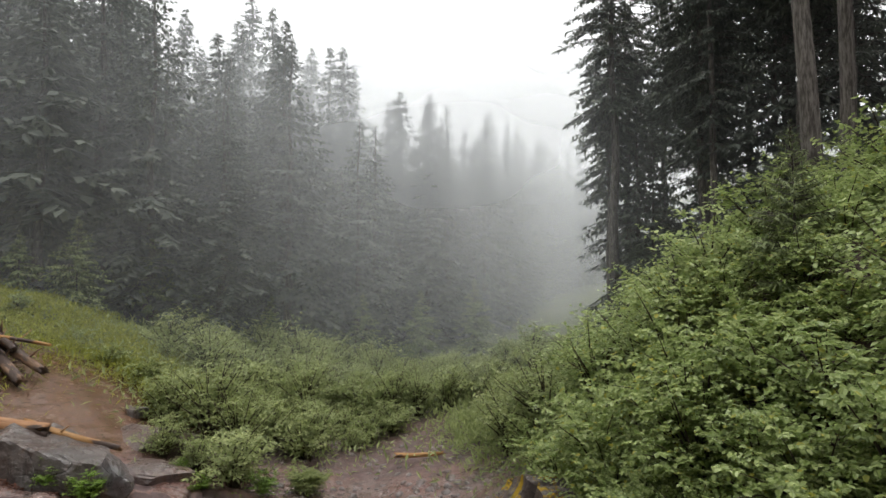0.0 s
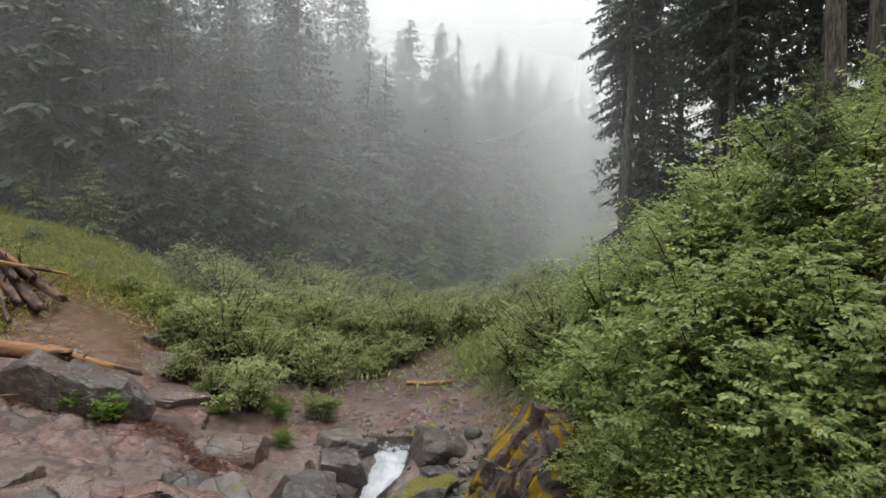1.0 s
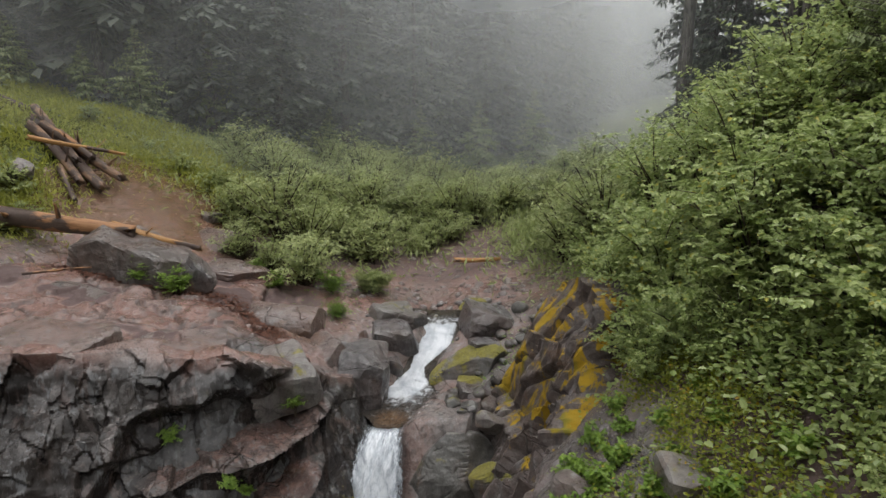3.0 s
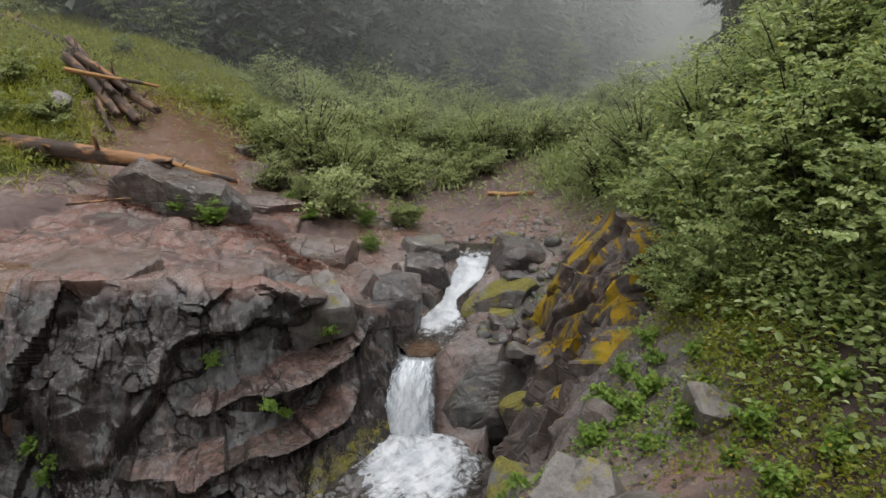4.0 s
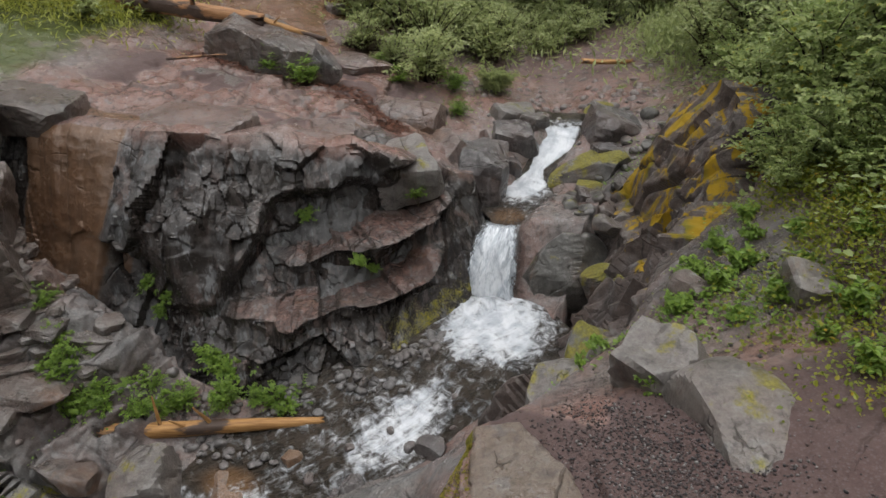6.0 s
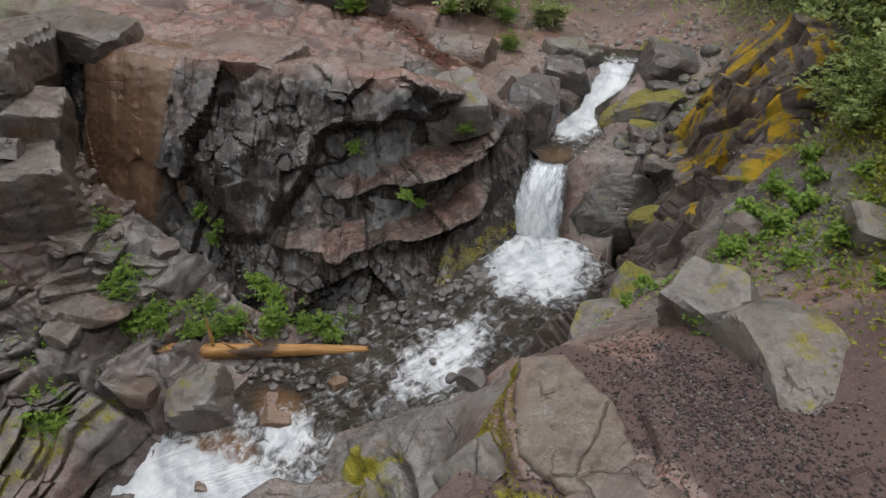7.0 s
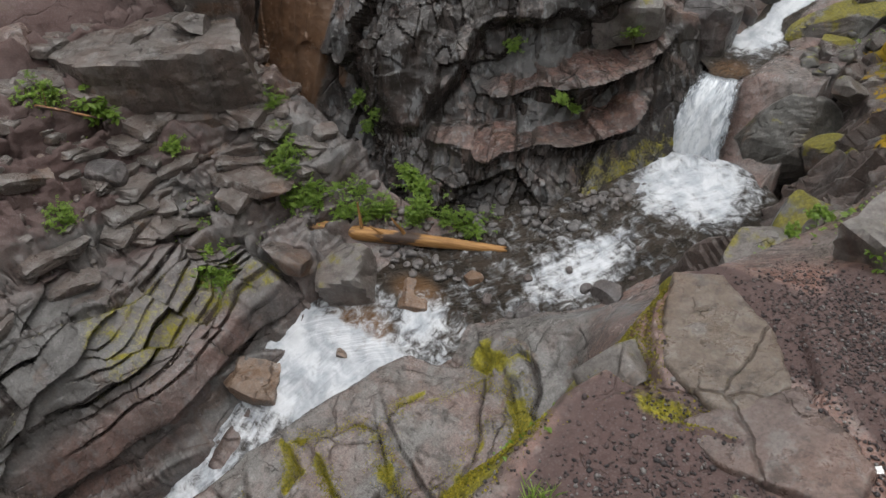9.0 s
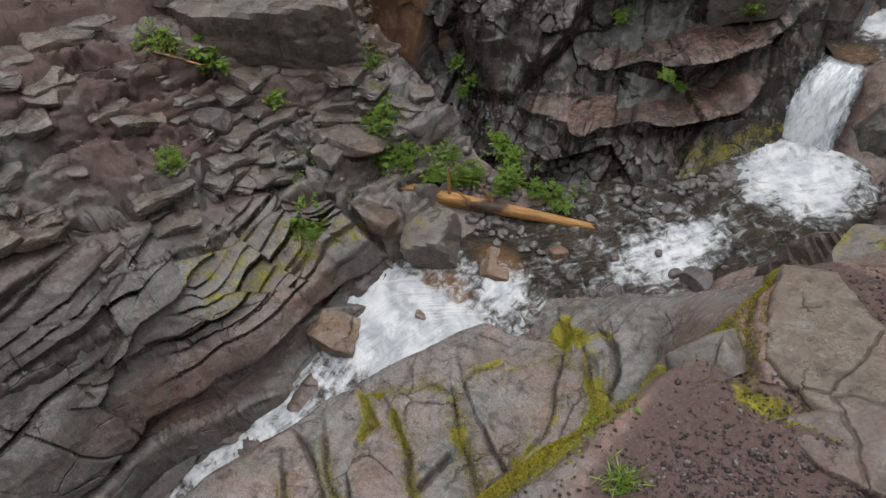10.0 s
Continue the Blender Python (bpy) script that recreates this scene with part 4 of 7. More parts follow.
        r[:, 2] += (0.06 * facets(r[:, 0] * 1.3, r[:, 1] * 1.3, seed + 51) + 0.02 * fbm(r * 3, 3, seed + 52)) * math.sin(t * 3.1)
        rows.append(r)
    p = np.concatenate([p] + rows)
    extra = len(p) - len(q)
    n2 = nv + 25
    idx = np.arange(n2 * nu).reshape(n2, nu)
    faces = np.stack([idx[:-1, :-1], idx[:-1, 1:], idx[1:, 1:], idx[1:, :-1]], -1).reshape(-1, 4)
    me = mesh_of(name, p, faces, material)
    me.set_sharp_from_angle(angle=radians(30))
    zero = np.zeros(extra)
    moss = 0.06 + 0.40 * ease(2.6, 1.9, q[:, 2]) * ease(-3.5, -2.9, q[:, 0]) if name == "cliff" else ease(7.4, 8.3, q[:, 1]) * ease(2.5, 3.3, q[:, 2])
    tone = np.clip(0.6 * r1[:, 1] + 0.4 * r2[:, 1] + 0.25 * fbm(q * 1.5, 3, seed + 91), 0, 1)
    # dark leaves lips and rim paler: light from above painted in, besides their redness
    for key, a, e in (("tone", tone, zero + 0.4), ("crack", crack, zero), ("soil", 0 * v, zero), ("moss", moss * np.ones(len(q)), zero + (0.05 if name == "cliff" else 0.75)), ("green", 0 * v, zero), ("rust", flat, zero),
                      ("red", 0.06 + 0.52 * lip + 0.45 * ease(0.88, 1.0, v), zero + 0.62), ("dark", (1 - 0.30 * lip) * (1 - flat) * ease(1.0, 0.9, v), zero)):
        attribute(me, key, np.concatenate([a, e]))
    return tagged(new(name, me), label, "rock wall", "", "structure")


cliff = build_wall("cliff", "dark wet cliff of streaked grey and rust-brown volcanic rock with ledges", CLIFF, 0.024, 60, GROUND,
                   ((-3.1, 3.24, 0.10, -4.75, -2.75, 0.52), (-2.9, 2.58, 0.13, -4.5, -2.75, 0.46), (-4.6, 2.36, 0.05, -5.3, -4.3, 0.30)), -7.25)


def build_bank():
    """The far bank below the scree: long smooth beds of rock, one above the other, parted by deep dark seams."""
    sheet, foot, rim = wall_sheet(BANK, 0.019)
    nv, nu, _ = sheet.shape
    out = np.cross(np.gradient(sheet, axis=1), np.gradient(sheet, axis=0)).reshape(-1, 3)
    out /= np.linalg.norm(out, axis=1)[:, None]
    if out[:, 0].mean() < 0:
        out = -out
    q = sheet.reshape(-1, 3)
    v = np.repeat(np.linspace(-0.06, 1.0, nv), nu)
    u = np.tile(np.linspace(0, 6.7, nu), nv)
    up = v * np.tile(np.linalg.norm(rim - foot, axis=1), nv)
    wu, wv = u + 0.30 * fbm(q * 0.8, 3, 231), up + 0.30 * fbm(q * 0.8, 3, 235)
    chop = ease(2.2, 4.4, u + 0.6 * fbm(q * 0.7, 2, 238)) * ease(0.30, 0.5, v)
    beds = up * 1.0 + 0.06 * u + 0.55 * fbm(np.stack([u * 0.45, up * 0.5, 0 * u], 1), 3, 241) + 0.05 * facets(wu * 1.8, wv * 0.3, 243) + chop * (0.22 * facets(wu * 1.0, wv * 0.5, 244) + 0.5 * hash01(np.floor(wu * 1.1 + 0.3 * wv), np.floor(wv * 0.8), 0 * u, 246))
    b1, b2, brk, boff = cells(np.stack([wu * 0.55 + 0.5 * wv, wv * 0.95, 0 * u + 0.5], 1), 245)
    beds = beds + 0.30 * np.sin(beds * 2.1 + 0.8) + 0.65 * (brk[:, 0] - 0.5) * (0.45 + 0.55 * chop)
    s = beds - np.floor(beds)
    lot = hash01(np.floor(beds), np.floor(beds) + np.floor(brk[:, 1] * 3), 0 * u, 247)
    bed = ease(0.0, 0.12, s) * (1 - 0.55 * s) * (0.14 + 0.30 * lot) + ((brk - 0.5) * boff).sum(1) * 0.22
    beds2 = beds * 3.3 + 0.35 * fbm(np.stack([u * 0.6, up, 0 * u], 1), 3, 251) + 0.5 * facets(wu * 0.9 + 3, wv * 0.4, 253)
    s2 = beds2 - np.floor(beds2)
    some = ease(-0.12, 0.10, fbm(np.stack([u * 0.5, up * 0.9, 0 * u], 1), 3, 255) - 0.04 + 0.16 * chop)
    bed2 = ease(0.0, 0.22, s2) * (1 - 0.6 * s2) * 0.10 * some
    bulge = 0.10 * fbm(np.stack([u * 0.9, up * 1.4, 0 * u], 1), 3, 256)
    split = np.abs(facets(wu * 1.3 + 0.5 * wv, wv * 0.6, 257))
    gaps = ease(0.06, 0.01, split) * ease(0.0, 0.15, fbm(q * 0.8, 3, 259))
    d = bed + bed2 + bulge + 0.09 * facets(wu * 0.8, wv * 0.9, 261) + 0.05 * facets(wu * 2.1, wv * 1.6, 263) * (0.4 + 0.6 * chop) + 0.012 * fbm(q * 7, 4, 265) - 0.05 * gaps
    d = d * ease(1.0, 0.93, v) * ease(1.0, 0.97, u / 6.7) - 0.05 - 0.20 * ease(0.40, 0.05, v)
    p = q + out * d[:, None]
    back = np.array([-1.0, 0.0, 0.0])
    rows = [p[-nu:] + back * (0.5 * k / 8) + np.array([0, 0, 1]) * (0.20 * k / 8 - 0.35 * (k / 8) ** 2) for k in range(1, 9)]
    p = np.concatenate([p] + rows)
    idx = np.arange(len(p)).reshape(-1, nu)
    me = mesh_of("bank", p, np.stack([idx[:-1, :-1], idx[:-1, 1:], idx[1:, 1:], idx[1:, :-1]], -1).reshape(-1, 4), GROUND)
    me.set_sharp_from_angle(angle=radians(32))
    zero = np.zeros(8 * nu)
    seam = np.clip((ease(0.07, 0.0, s) + ease(0.97, 1.0, s)) * (0.35 + 0.65 * lot) + 0.7 * ease(0.05, 0.0, b2 - b1) + 0.8 * some * (ease(0.08, 0.0, s2) + ease(0.96, 1.0, s2)) + 0.8 * gaps, 0, 1)
    pink = ease(0.05, 0.25, v) * ease(0.55, 0.35, v) * ease(1.6, 3.0, u) * ease(6.2, 5.0, u)
    green = ease(0.35, 0.50, v) * ease(0.90, 0.70, v) * ease(3.4, 4.4, u) * 0.30
    for key, a, e in (("crack", seam, zero), ("soil", 0.5 * chop * ease(0.75, 1.0, v), zero + 0.7), ("moss", 0.12 + green + 0.2 * seam, zero + 0.1), ("green", 0 * u, zero), ("rust", 0 * u, zero),
                      ("red", -0.22 + 0.95 * pink + 0.3 * ease(0.8, 1.0, v), zero + 0.4), ("dark", 0.42 + 0 * u, zero + 0.3)):
        attribute(me, key, np.concatenate([a, e]))
    return tagged(new("bank", me), "steep bank of smooth wet grey rock in long tilted beds", "rock wall", "", "structure")


bank_face = build_bank()

# ---- the stream ----
LEVELS = [(-3.0, -1.75), (0.0, -1.0), (0.8, -0.68), (1.5, -0.40), (2.5, -0.05), (3.1, 0.30), (3.8, 0.72), (4.5, 1.02), (5.3, 1.27), (6.2, 1.55), (6.8, 1.70), (7.5, 1.74),
          (8.55, 1.76), (9.05, 2.70), (9.3, 2.74), (10.6, 2.80), (11.0, 2.95), (11.5, 3.18), (12.1, 3.46), (12.6, 3.52), (13.2, 3.56), (14.4, 3.60), (15.0, 3.62), (20.0, 4.15), (38.0, 4.92)]


def build_stream():
    ly, lz = np.array([a for a, _ in LEVELS]), np.array([b for _, b in LEVELS])
    ys = np.arange(-3, 13.6, 0.035)
    n = 72
    verts, foam = [], []
    e0, e1 = np.interp(ys, GY, EDGES[:, 0]), np.interp(ys, GY, EDGES[:, 1])
    brink = ease(8.3, 8.5, ys) * ease(9.7, 9.25, ys)
    e0, e1 = e0 * (1 - brink) - 1.95 * brink, e1 * (1 - brink) - 1.62 * brink
    # the upper cascade narrows on its way down
    steps = [10.4, 10.65, 11.05, 11.6, 12.2, 12.45]
    in_it = ease(10.2, 10.5, ys) * ease(12.9, 12.4, ys)
    e0 = e0 * (1 - in_it) + np.interp(ys, steps, [-2.12, -2.00, -1.66, -1.62, -1.80, -1.86]) * in_it
    e1 = e1 * (1 - in_it) + np.interp(ys, steps, [-1.00, -1.22, -1.36, -0.86, -0.62, -0.56]) * in_it
    zs = np.interp(ys, ly, lz)
    zs -= 0.5 * ease(12.75, 13.5, ys)  # upstream it runs under the stones of the bed
    slope = np.gradient(zs, ys)
    for y, a, b, z, s in zip(ys, e0, e1, zs, slope):
        m = 0.05 if 8.45 < y < 9.6 else 0.3
        u = np.linspace(a - m, b + m, n)
        verts.append(np.stack([u, np.full(n, y), np.full(n, z)], 1))
        foam.append(np.full(n, min(1.0, max(0.0, (abs(s) - 0.10) * 1.5))))
    v, foam = np.concatenate(verts), np.concatenate(foam)
    x, y = v[:, 0], v[:, 1]
    # the plunge pool boils below the fall; quick water below it
    boil = np.exp(-(((x + 1.62) / 0.98) ** 2 + ((y - 7.75) / 1.00) ** 2) ** 1.5)
    foam = np.maximum(foam, 1.0 * boil)
    pour = np.exp(-(((x + 4.15) / 0.55) ** 2 + ((y - 4.25) / 0.40) ** 2)) * 0.9
    rapids = np.exp(-(((x + 2.35 + 0.5 * (6 - y)) / 0.6) ** 2 + ((y - 5.75) / 1.0) ** 2)) * 0.85
    calm = ease(5.0, 4.8, y) * ease(4.3, 4.6, y) * 0.45
    splash = 0.95 * np.exp(-(((x + 1.72) / 0.42) ** 2 + ((y - 10.5) / 0.38) ** 2))
    foam = np.clip(np.maximum(np.maximum(np.maximum(foam - calm, rapids), pour), splash), 0, 1.2)
    riffle = (0.34 + 0.12 * fbm(np.stack([x, y, 0 * x], 1) * 1.5, 3, 213)) * ease(4.2, 4.6, y) * ease(7.4, 6.9, y) * ease(1.0, 0.6, np.abs(x + 2.2 + 0.75 * (6.4 - y)) / 1.1)
    foam = np.where((y > 12.75), 0.0, np.maximum(foam, riffle))
    mid = np.repeat((e0 + e1) / 2, n)
    half = np.repeat((e1 - e0) / 2, n)
    foam -= 1.3 * ease(0.70, 1.05, np.abs(x - mid) / half + 0.35 * fbm(np.stack([x, y, 0 * x], 1) * 1.8, 3, 211)) * ease(9.5, 10.5, y)
    chute = ease(4.1, 3.5, y)
    foam = np.clip(foam + chute * 0.3 + 0.45 * ease(10.5, 10.9, y) * ease(12.7, 12.3, y) + 0.22 * ease(9.2, 9.5, y) * ease(11.2, 10.6, y), 0, 1.2)
    turb = np.clip(foam, 0, 1)
    q = np.stack([x, y * 0.7, v[:, 2]], 1)
    v[:, 2] += (0.030 + 0.060 * turb) * fbm(q * 3.4, 4, 201) + 0.012 * turb * vnoise(q * 9, 207) + (0.10 + 0.10 * fbm(q * 2.0, 3, 209)) * boil
    ochre = np.clip(ease(0.9, 0.3, np.hypot((x + 4.9) / 0.75, (y - 3.85) / 0.5)) + 0.8 * ease(0.9, 0.3, np.hypot((x + 4.4) / 0.6, (y - 4.6) / 0.3)) + 0.6 * ease(1, 0.3, np.hypot((x + 1.75) / 0.4, (y - 9.5) / 0.4)), 0, 0.85)
    across = x - mid
    down = y - 1.5 * v[:, 2]
    ny = len(ys)
    idx = np.arange(ny * n).reshape(ny, n)
    faces = np.stack([idx[:-1, :-1], idx[:-1, 1:], idx[1:, 1:], idx[1:, :-1]], -1).reshape(-1, 4)
    me = mesh_of("water", v, faces, WATER)
    for key, a in (("foam", foam), ("across", across), ("down", down), ("ochre", ochre)):
        attribute(me, key, a)
    return tagged(new("water", me), "clear shallow mountain stream with white rapids", "stream", "", "structure")


water = build_stream()


def build_fall(name, label, x0, x1, y0, y1, ztop, zfoot, lean, seed):
    """A falling sheet of white water with depth, thicker and wider towards its foot."""
    nu, nv = 48, 90
    pts, foam, across, down = [], [], [], []
    for side in (0, 1):
        for j in range(nv):
            t = j / (nv - 1)
            drop = t ** 1.5
            for i in range(nu):
                s = i / (nu - 1)
                spread = 1 + 0.45 * t
                x = (x0 + x1) / 2 + lean * t + (s - 0.5) * (x1 - x0) * spread
                y = y0 + (y1 - y0) * (1 - (1 - t) ** 1.8) + (0.12 if side else 0.0) - 0.10 * math.sin(math.pi * s)
                pts.append((x, y, ztop + (zfoot - ztop) * drop))
                foam.append((0.30 + 0.75 * t) * (1 - abs(2 * s - 1) ** 3) + 0.02)
                across.append((s - 0.5) * (x1 - x0) + 3 * side)
                down.append((ztop - zfoot) * drop + 0.4 * t)
    v = np.array(pts)
    q = v * np.array([9.0, 4.0, 1.6])
    v[:, 1] += 0.08 * fbm(q, 3, seed) - 0.03
    v[:, 0] += 0.06 * fbm(v * np.array([4, 4, 2.0]), 3, seed + 5)
    m = nu * nv
    idx = np.arange(m).reshape(nv, nu)
    f = np.stack([idx[:-1, :-1], idx[1:, :-1], idx[1:, 1:], idx[:-1, 1:]], -1).reshape(-1, 4)
    ring = list(idx[0, :]) + list(idx[1:, -1]) + list(idx[-1, -2::-1]) + list(idx[-2:0:-1, 0])
    faces = f.tolist() + (f[:, ::-1] + m).tolist()
    faces += [[int(a), int(b), int(b) + m, int(a) + m] for a, b in zip(ring, ring[1:] + ring[:1])]
    me = mesh_of(name, v, faces, FALL)
    for key, a in (("foam", foam), ("across", across), ("down", down)):
        attribute(me, key, np.array(a))
    return tagged(new(name, me), label, "waterfall", "", "structure")


waterfall = build_fall("waterfall", "white waterfall pouring through a notch between dark rocks", -2.10, -1.48, 9.10, 8.48, 2.79, 1.58, -0.08, 301)

# ---- rocks ----
def icosphere(level):
    bm = bmesh.new()
    bmesh.ops.create_icosphere(bm, subdivisions=level, radius=1.0)
    v = np.array([p.co[:] for p in bm.verts])
    f = [[p.index for p in q.verts] for q in bm.faces]
    bm.free()
    return v, f


BALLS = {k: icosphere(k) for k in (1, 2, 3, 4, 5)}


def rock_mesh(name, size, seed, material, level=4, cuts=12, flat=0.55, rough=0.05, seam=0.0):
    """A broken rock: a ball cut by planes, then weathered."""
    rng = np.random.default_rng(seed)
    v, f = BALLS[level]
    v = np.sign(v) * np.abs(v) ** 0.62
    v /= 1.12
    for k in range(cuts):
        n = rng.normal(size=3)
        n[2] *= 0.9
        n /= np.linalg.norm(n)
        d = rng.uniform(flat, 0.95)
        over = v @ n - d
        v -= np.clip(over, 0, None)[:, None] * n
    v *= np.asarray(size)
    q = v / max(size) + seed * 3.7
    r = np.linalg.norm(v, axis=1)[:, None]
    amount = rough * max(size)
    v += (v / r) * (amount * fbm(q * 2.3, 4, seed) + 0.35 * amount * fbm(q * 9, 3, seed + 9))[:, None]
    if seam:
        s = v[:, 2] / seam + 0.6 * fbm(q * 2, 3, seed + 4)
        s = s - np.floor(s)
        v[:, :2] *= (1 + 0.07 * (ease(0, 0.8, s) - ease(0.85, 1, s)) - 0.03)[:, None]
    return mesh_of(name, v, f, material, smooth=level < 4)


def rock(name, label, at, size, seed, material, turn=(0, 0, 0), group="", **more):
    ob = new(name, rock_mesh(name, size, seed, material, **more))
    ob.matrix_basis = pose(*at, *turn)
    return tagged(ob, label, "rock", group)


def block_mesh(name, size, seed, material, level=4, cuts=5, layer=0.0):
    """A block broken along flat joints: straight faces, chipped corners, stepped layers."""
    rng = np.random.default_rng(seed)
    v, f = BALLS[level]
    v = v / np.abs(v).max(1)[:, None] ** 0.93
    size = np.asarray(size, dtype=float)
    v = v * size
    for _ in range(cuts):
        n = rng.normal(size=3)
        n /= np.linalg.norm(n)
        d = rng.uniform(0.66, 0.86) * (np.abs(n) * size).sum()
        v -= np.clip(v @ n - d, 0, None)[:, None] * n
    out = v / np.linalg.norm(v, axis=1)[:, None]
    a, b = v @ np.array([1.0, 0.35, 0.5]) + seed, v @ np.array([-0.3, 1.0, 0.7])
    d = 0.07 * facets(a * 1.3, b * 1.3, seed) + 0.035 * facets(a * 3.5, b * 3.5, seed + 1) + 0.012 * facets(a * 9, b * 9, seed + 2)
    if layer:
        s = v[:, 2] / layer + 0.35 * facets(a * 0.8, b * 0.8, seed + 3)
        d += 0.09 * hash01(np.floor(s), np.floor(s), np.floor(s), seed) * (np.abs(out[:, 2]) < 0.8) - 0.05 * ease(0.08, 0.0, s - np.floor(s))
    v = v + out * d[:, None]
    return mesh_of(name, v, f, material, smooth=False)


def block(name, label, at, size, seed, material, turn=(0, 0, 0), **more):
    ob = new(name, block_mesh(name, size, seed, material, **more))
    ob.matrix_basis = pose(*at, *turn)
    return tagged(ob, label, "rock")


# beside the fall and the upper cascade
rock("boulder", "big rounded grey boulder with moss, wedged beside the waterfall", (-0.78, 9.08, 2.12), (0.78, 0.62, 0.78), 11, ROCK_DARK_MOSS, (0, 8, 20), cuts=9, level=5)
rock("boulder", "grey angular stone on the mossy bank", (0.22, 10.55, 3.12), (0.36, 0.28, 0.24), 13, ROCK_GREY, (10, 0, 40))
rock("boulder", "flat grey stone beside the stream", (-0.02, 9.95, 2.80), (0.42, 0.30, 0.18), 14, ROCK_GREY, (0, 10, 10))
rock("boulder", "low grey stone beside the stream", (0.15, 9.55, 2.85), (0.35, 0.30, 0.22), 15, ROCK_SPECK, (0, 0, 70))
rock("boulder", "moss-covered slab leaning over the plunge pool", (0.02, 8.75, 2.25), (0.62, 0.42, 0.34), 16, ROCK_MOSS, (0, -38, -30))
block("boulder", "dark square block of rock beside the upper cascade", (-2.02, 11.62, 3.08), (0.46, 0.42, 0.52), 17, STONE, (4, 5, 12), cuts=7)
block("boulder", "pale grey block at the head of the cascade", (-2.22, 12.35, 3.42), (0.44, 0.36, 0.30), 19, ROCK_SPECK, (4, 14, 30), cuts=7)
rock("boulder", "small dark reddish stone in the cascade's head", (-1.66, 12.65, 3.40), (0.22, 0.18, 0.14), 20, ROCK_RED)
rock("boulder", "moss-topped stone at the cascade's head", (-0.55, 12.7, 3.62), (0.34, 0.28, 0.20), 21, ROCK_MOSS)
block("boulder", "dark grey stone at the side of the cascade", (-0.22, 12.0, 3.50), (0.46, 0.40, 0.32), 22, STONE, (8, 16, 20), cuts=8)
rock("boulder", "smooth grey stone parting the water at the cascade's head", (-1.22, 12.5, 3.36), (0.30, 0.24, 0.16), 320, ROCK_SPECK, (0, 0, 10), flat=0.5)
rock("boulder", "low stone topped with yellow moss at the cascade's head", (-0.72, 13.2, 3.38), (0.24, 0.22, 0.22), 321, ROCK_MOSS, (0, 0, 30), flat=0.45)
block("boulder", "dark wet rock at the side of the upper cascade", (-2.22, 11.05, 2.92), (0.32, 0.34, 0.36), 126, STONE, (0, 4, 25), cuts=7)
rock("boulder", "big smooth brown boulder with hanging moss beside the upper cascade", (-0.52, 10.98, 2.84), (0.90, 0.62, 0.52), 127, ROCK_MOSS, (6, -26, 16), level=5, cuts=9, flat=0.6)
block("boulder", "dark cap stone with a flat top on the mossy boulder", (-0.30, 11.25, 3.36), (0.26, 0.22, 0.13), 327, STONE, (2, 4, 12), cuts=7)
block("boulder", "grey wet rock at the cascade's head", (-1.72, 12.05, 3.48), (0.22, 0.20, 0.18), 129, ROCK_GREY, (0, 6, 60), cuts=8)
block("boulder", "dark wet rock at the cascade's foot", (-0.42, 10.18, 2.86), (0.28, 0.22, 0.17), 130, STONE, (0, 10, 15), cuts=8)
rock("boulder", "flat reddish rock washed over by the stream", (-1.72, 9.62, 2.60), (0.36, 0.28, 0.14), 23, ROCK_ORANGE, (0, 0, 30))
block("boulder", "dark angular block with a flat reddish top standing above the fall", (-2.38, 10.30, 3.10), (0.44, 0.50, 0.52), 18, STONE, (-5, 6, 12), cuts=6)
rock("boulder", "grey stone at the edge of the upper pool", (-0.85, 10.0, 2.82), (0.34, 0.28, 0.20), 27, ROCK_GREY, (0, 0, 35), flat=0.45)
rock("boulder", "mossy stone at the edge of the upper pool", (-0.55, 10.45, 2.95), (0.36, 0.30, 0.24), 28, ROCK_MOSS, (0, 8, 5), flat=0.45)
rock("boulder", "dark stone between mossy boulders", (-0.3, 10.0, 2.92), (0.26, 0.24, 0.20), 29, STONE, (0, 0, 80), flat=0.45)
rock("boulder", "pale stone on the bank above the boulder", (-0.1, 9.25, 2.88), (0.30, 0.26, 0.24), 30, ROCK_SPECK, (0, 0, 50), flat=0.42)
# cliff prow above the fall
block("boulder", "pale block of rock jutting from the cliff's edge", (-3.35, 8.95, 3.66), (0.50, 0.48, 0.34), 24, ROCK_SPECK, (10, -14, 25), cuts=6)
block("boulder", "reddish slab lying on the cliff's edge", (-4.7, 8.45, 4.22), (0.75, 0.50, 0.20), 124, ROCK_RED, (6, 5, 18), cuts=6)
block("boulder", "grey-pink slab lying on the cliff's edge", (-6.3, 7.95, 4.50), (0.85, 0.50, 0.20), 125, ROCK_RED, (5, 2, -6), cuts=6)
block("boulder", "pale grey slab with sharp corners on the cliff's edge", (-8.9, 7.5, 4.78), (0.80, 0.50, 0.28), 126, ROCK_GREY, (4, 6, 10), cuts=7)


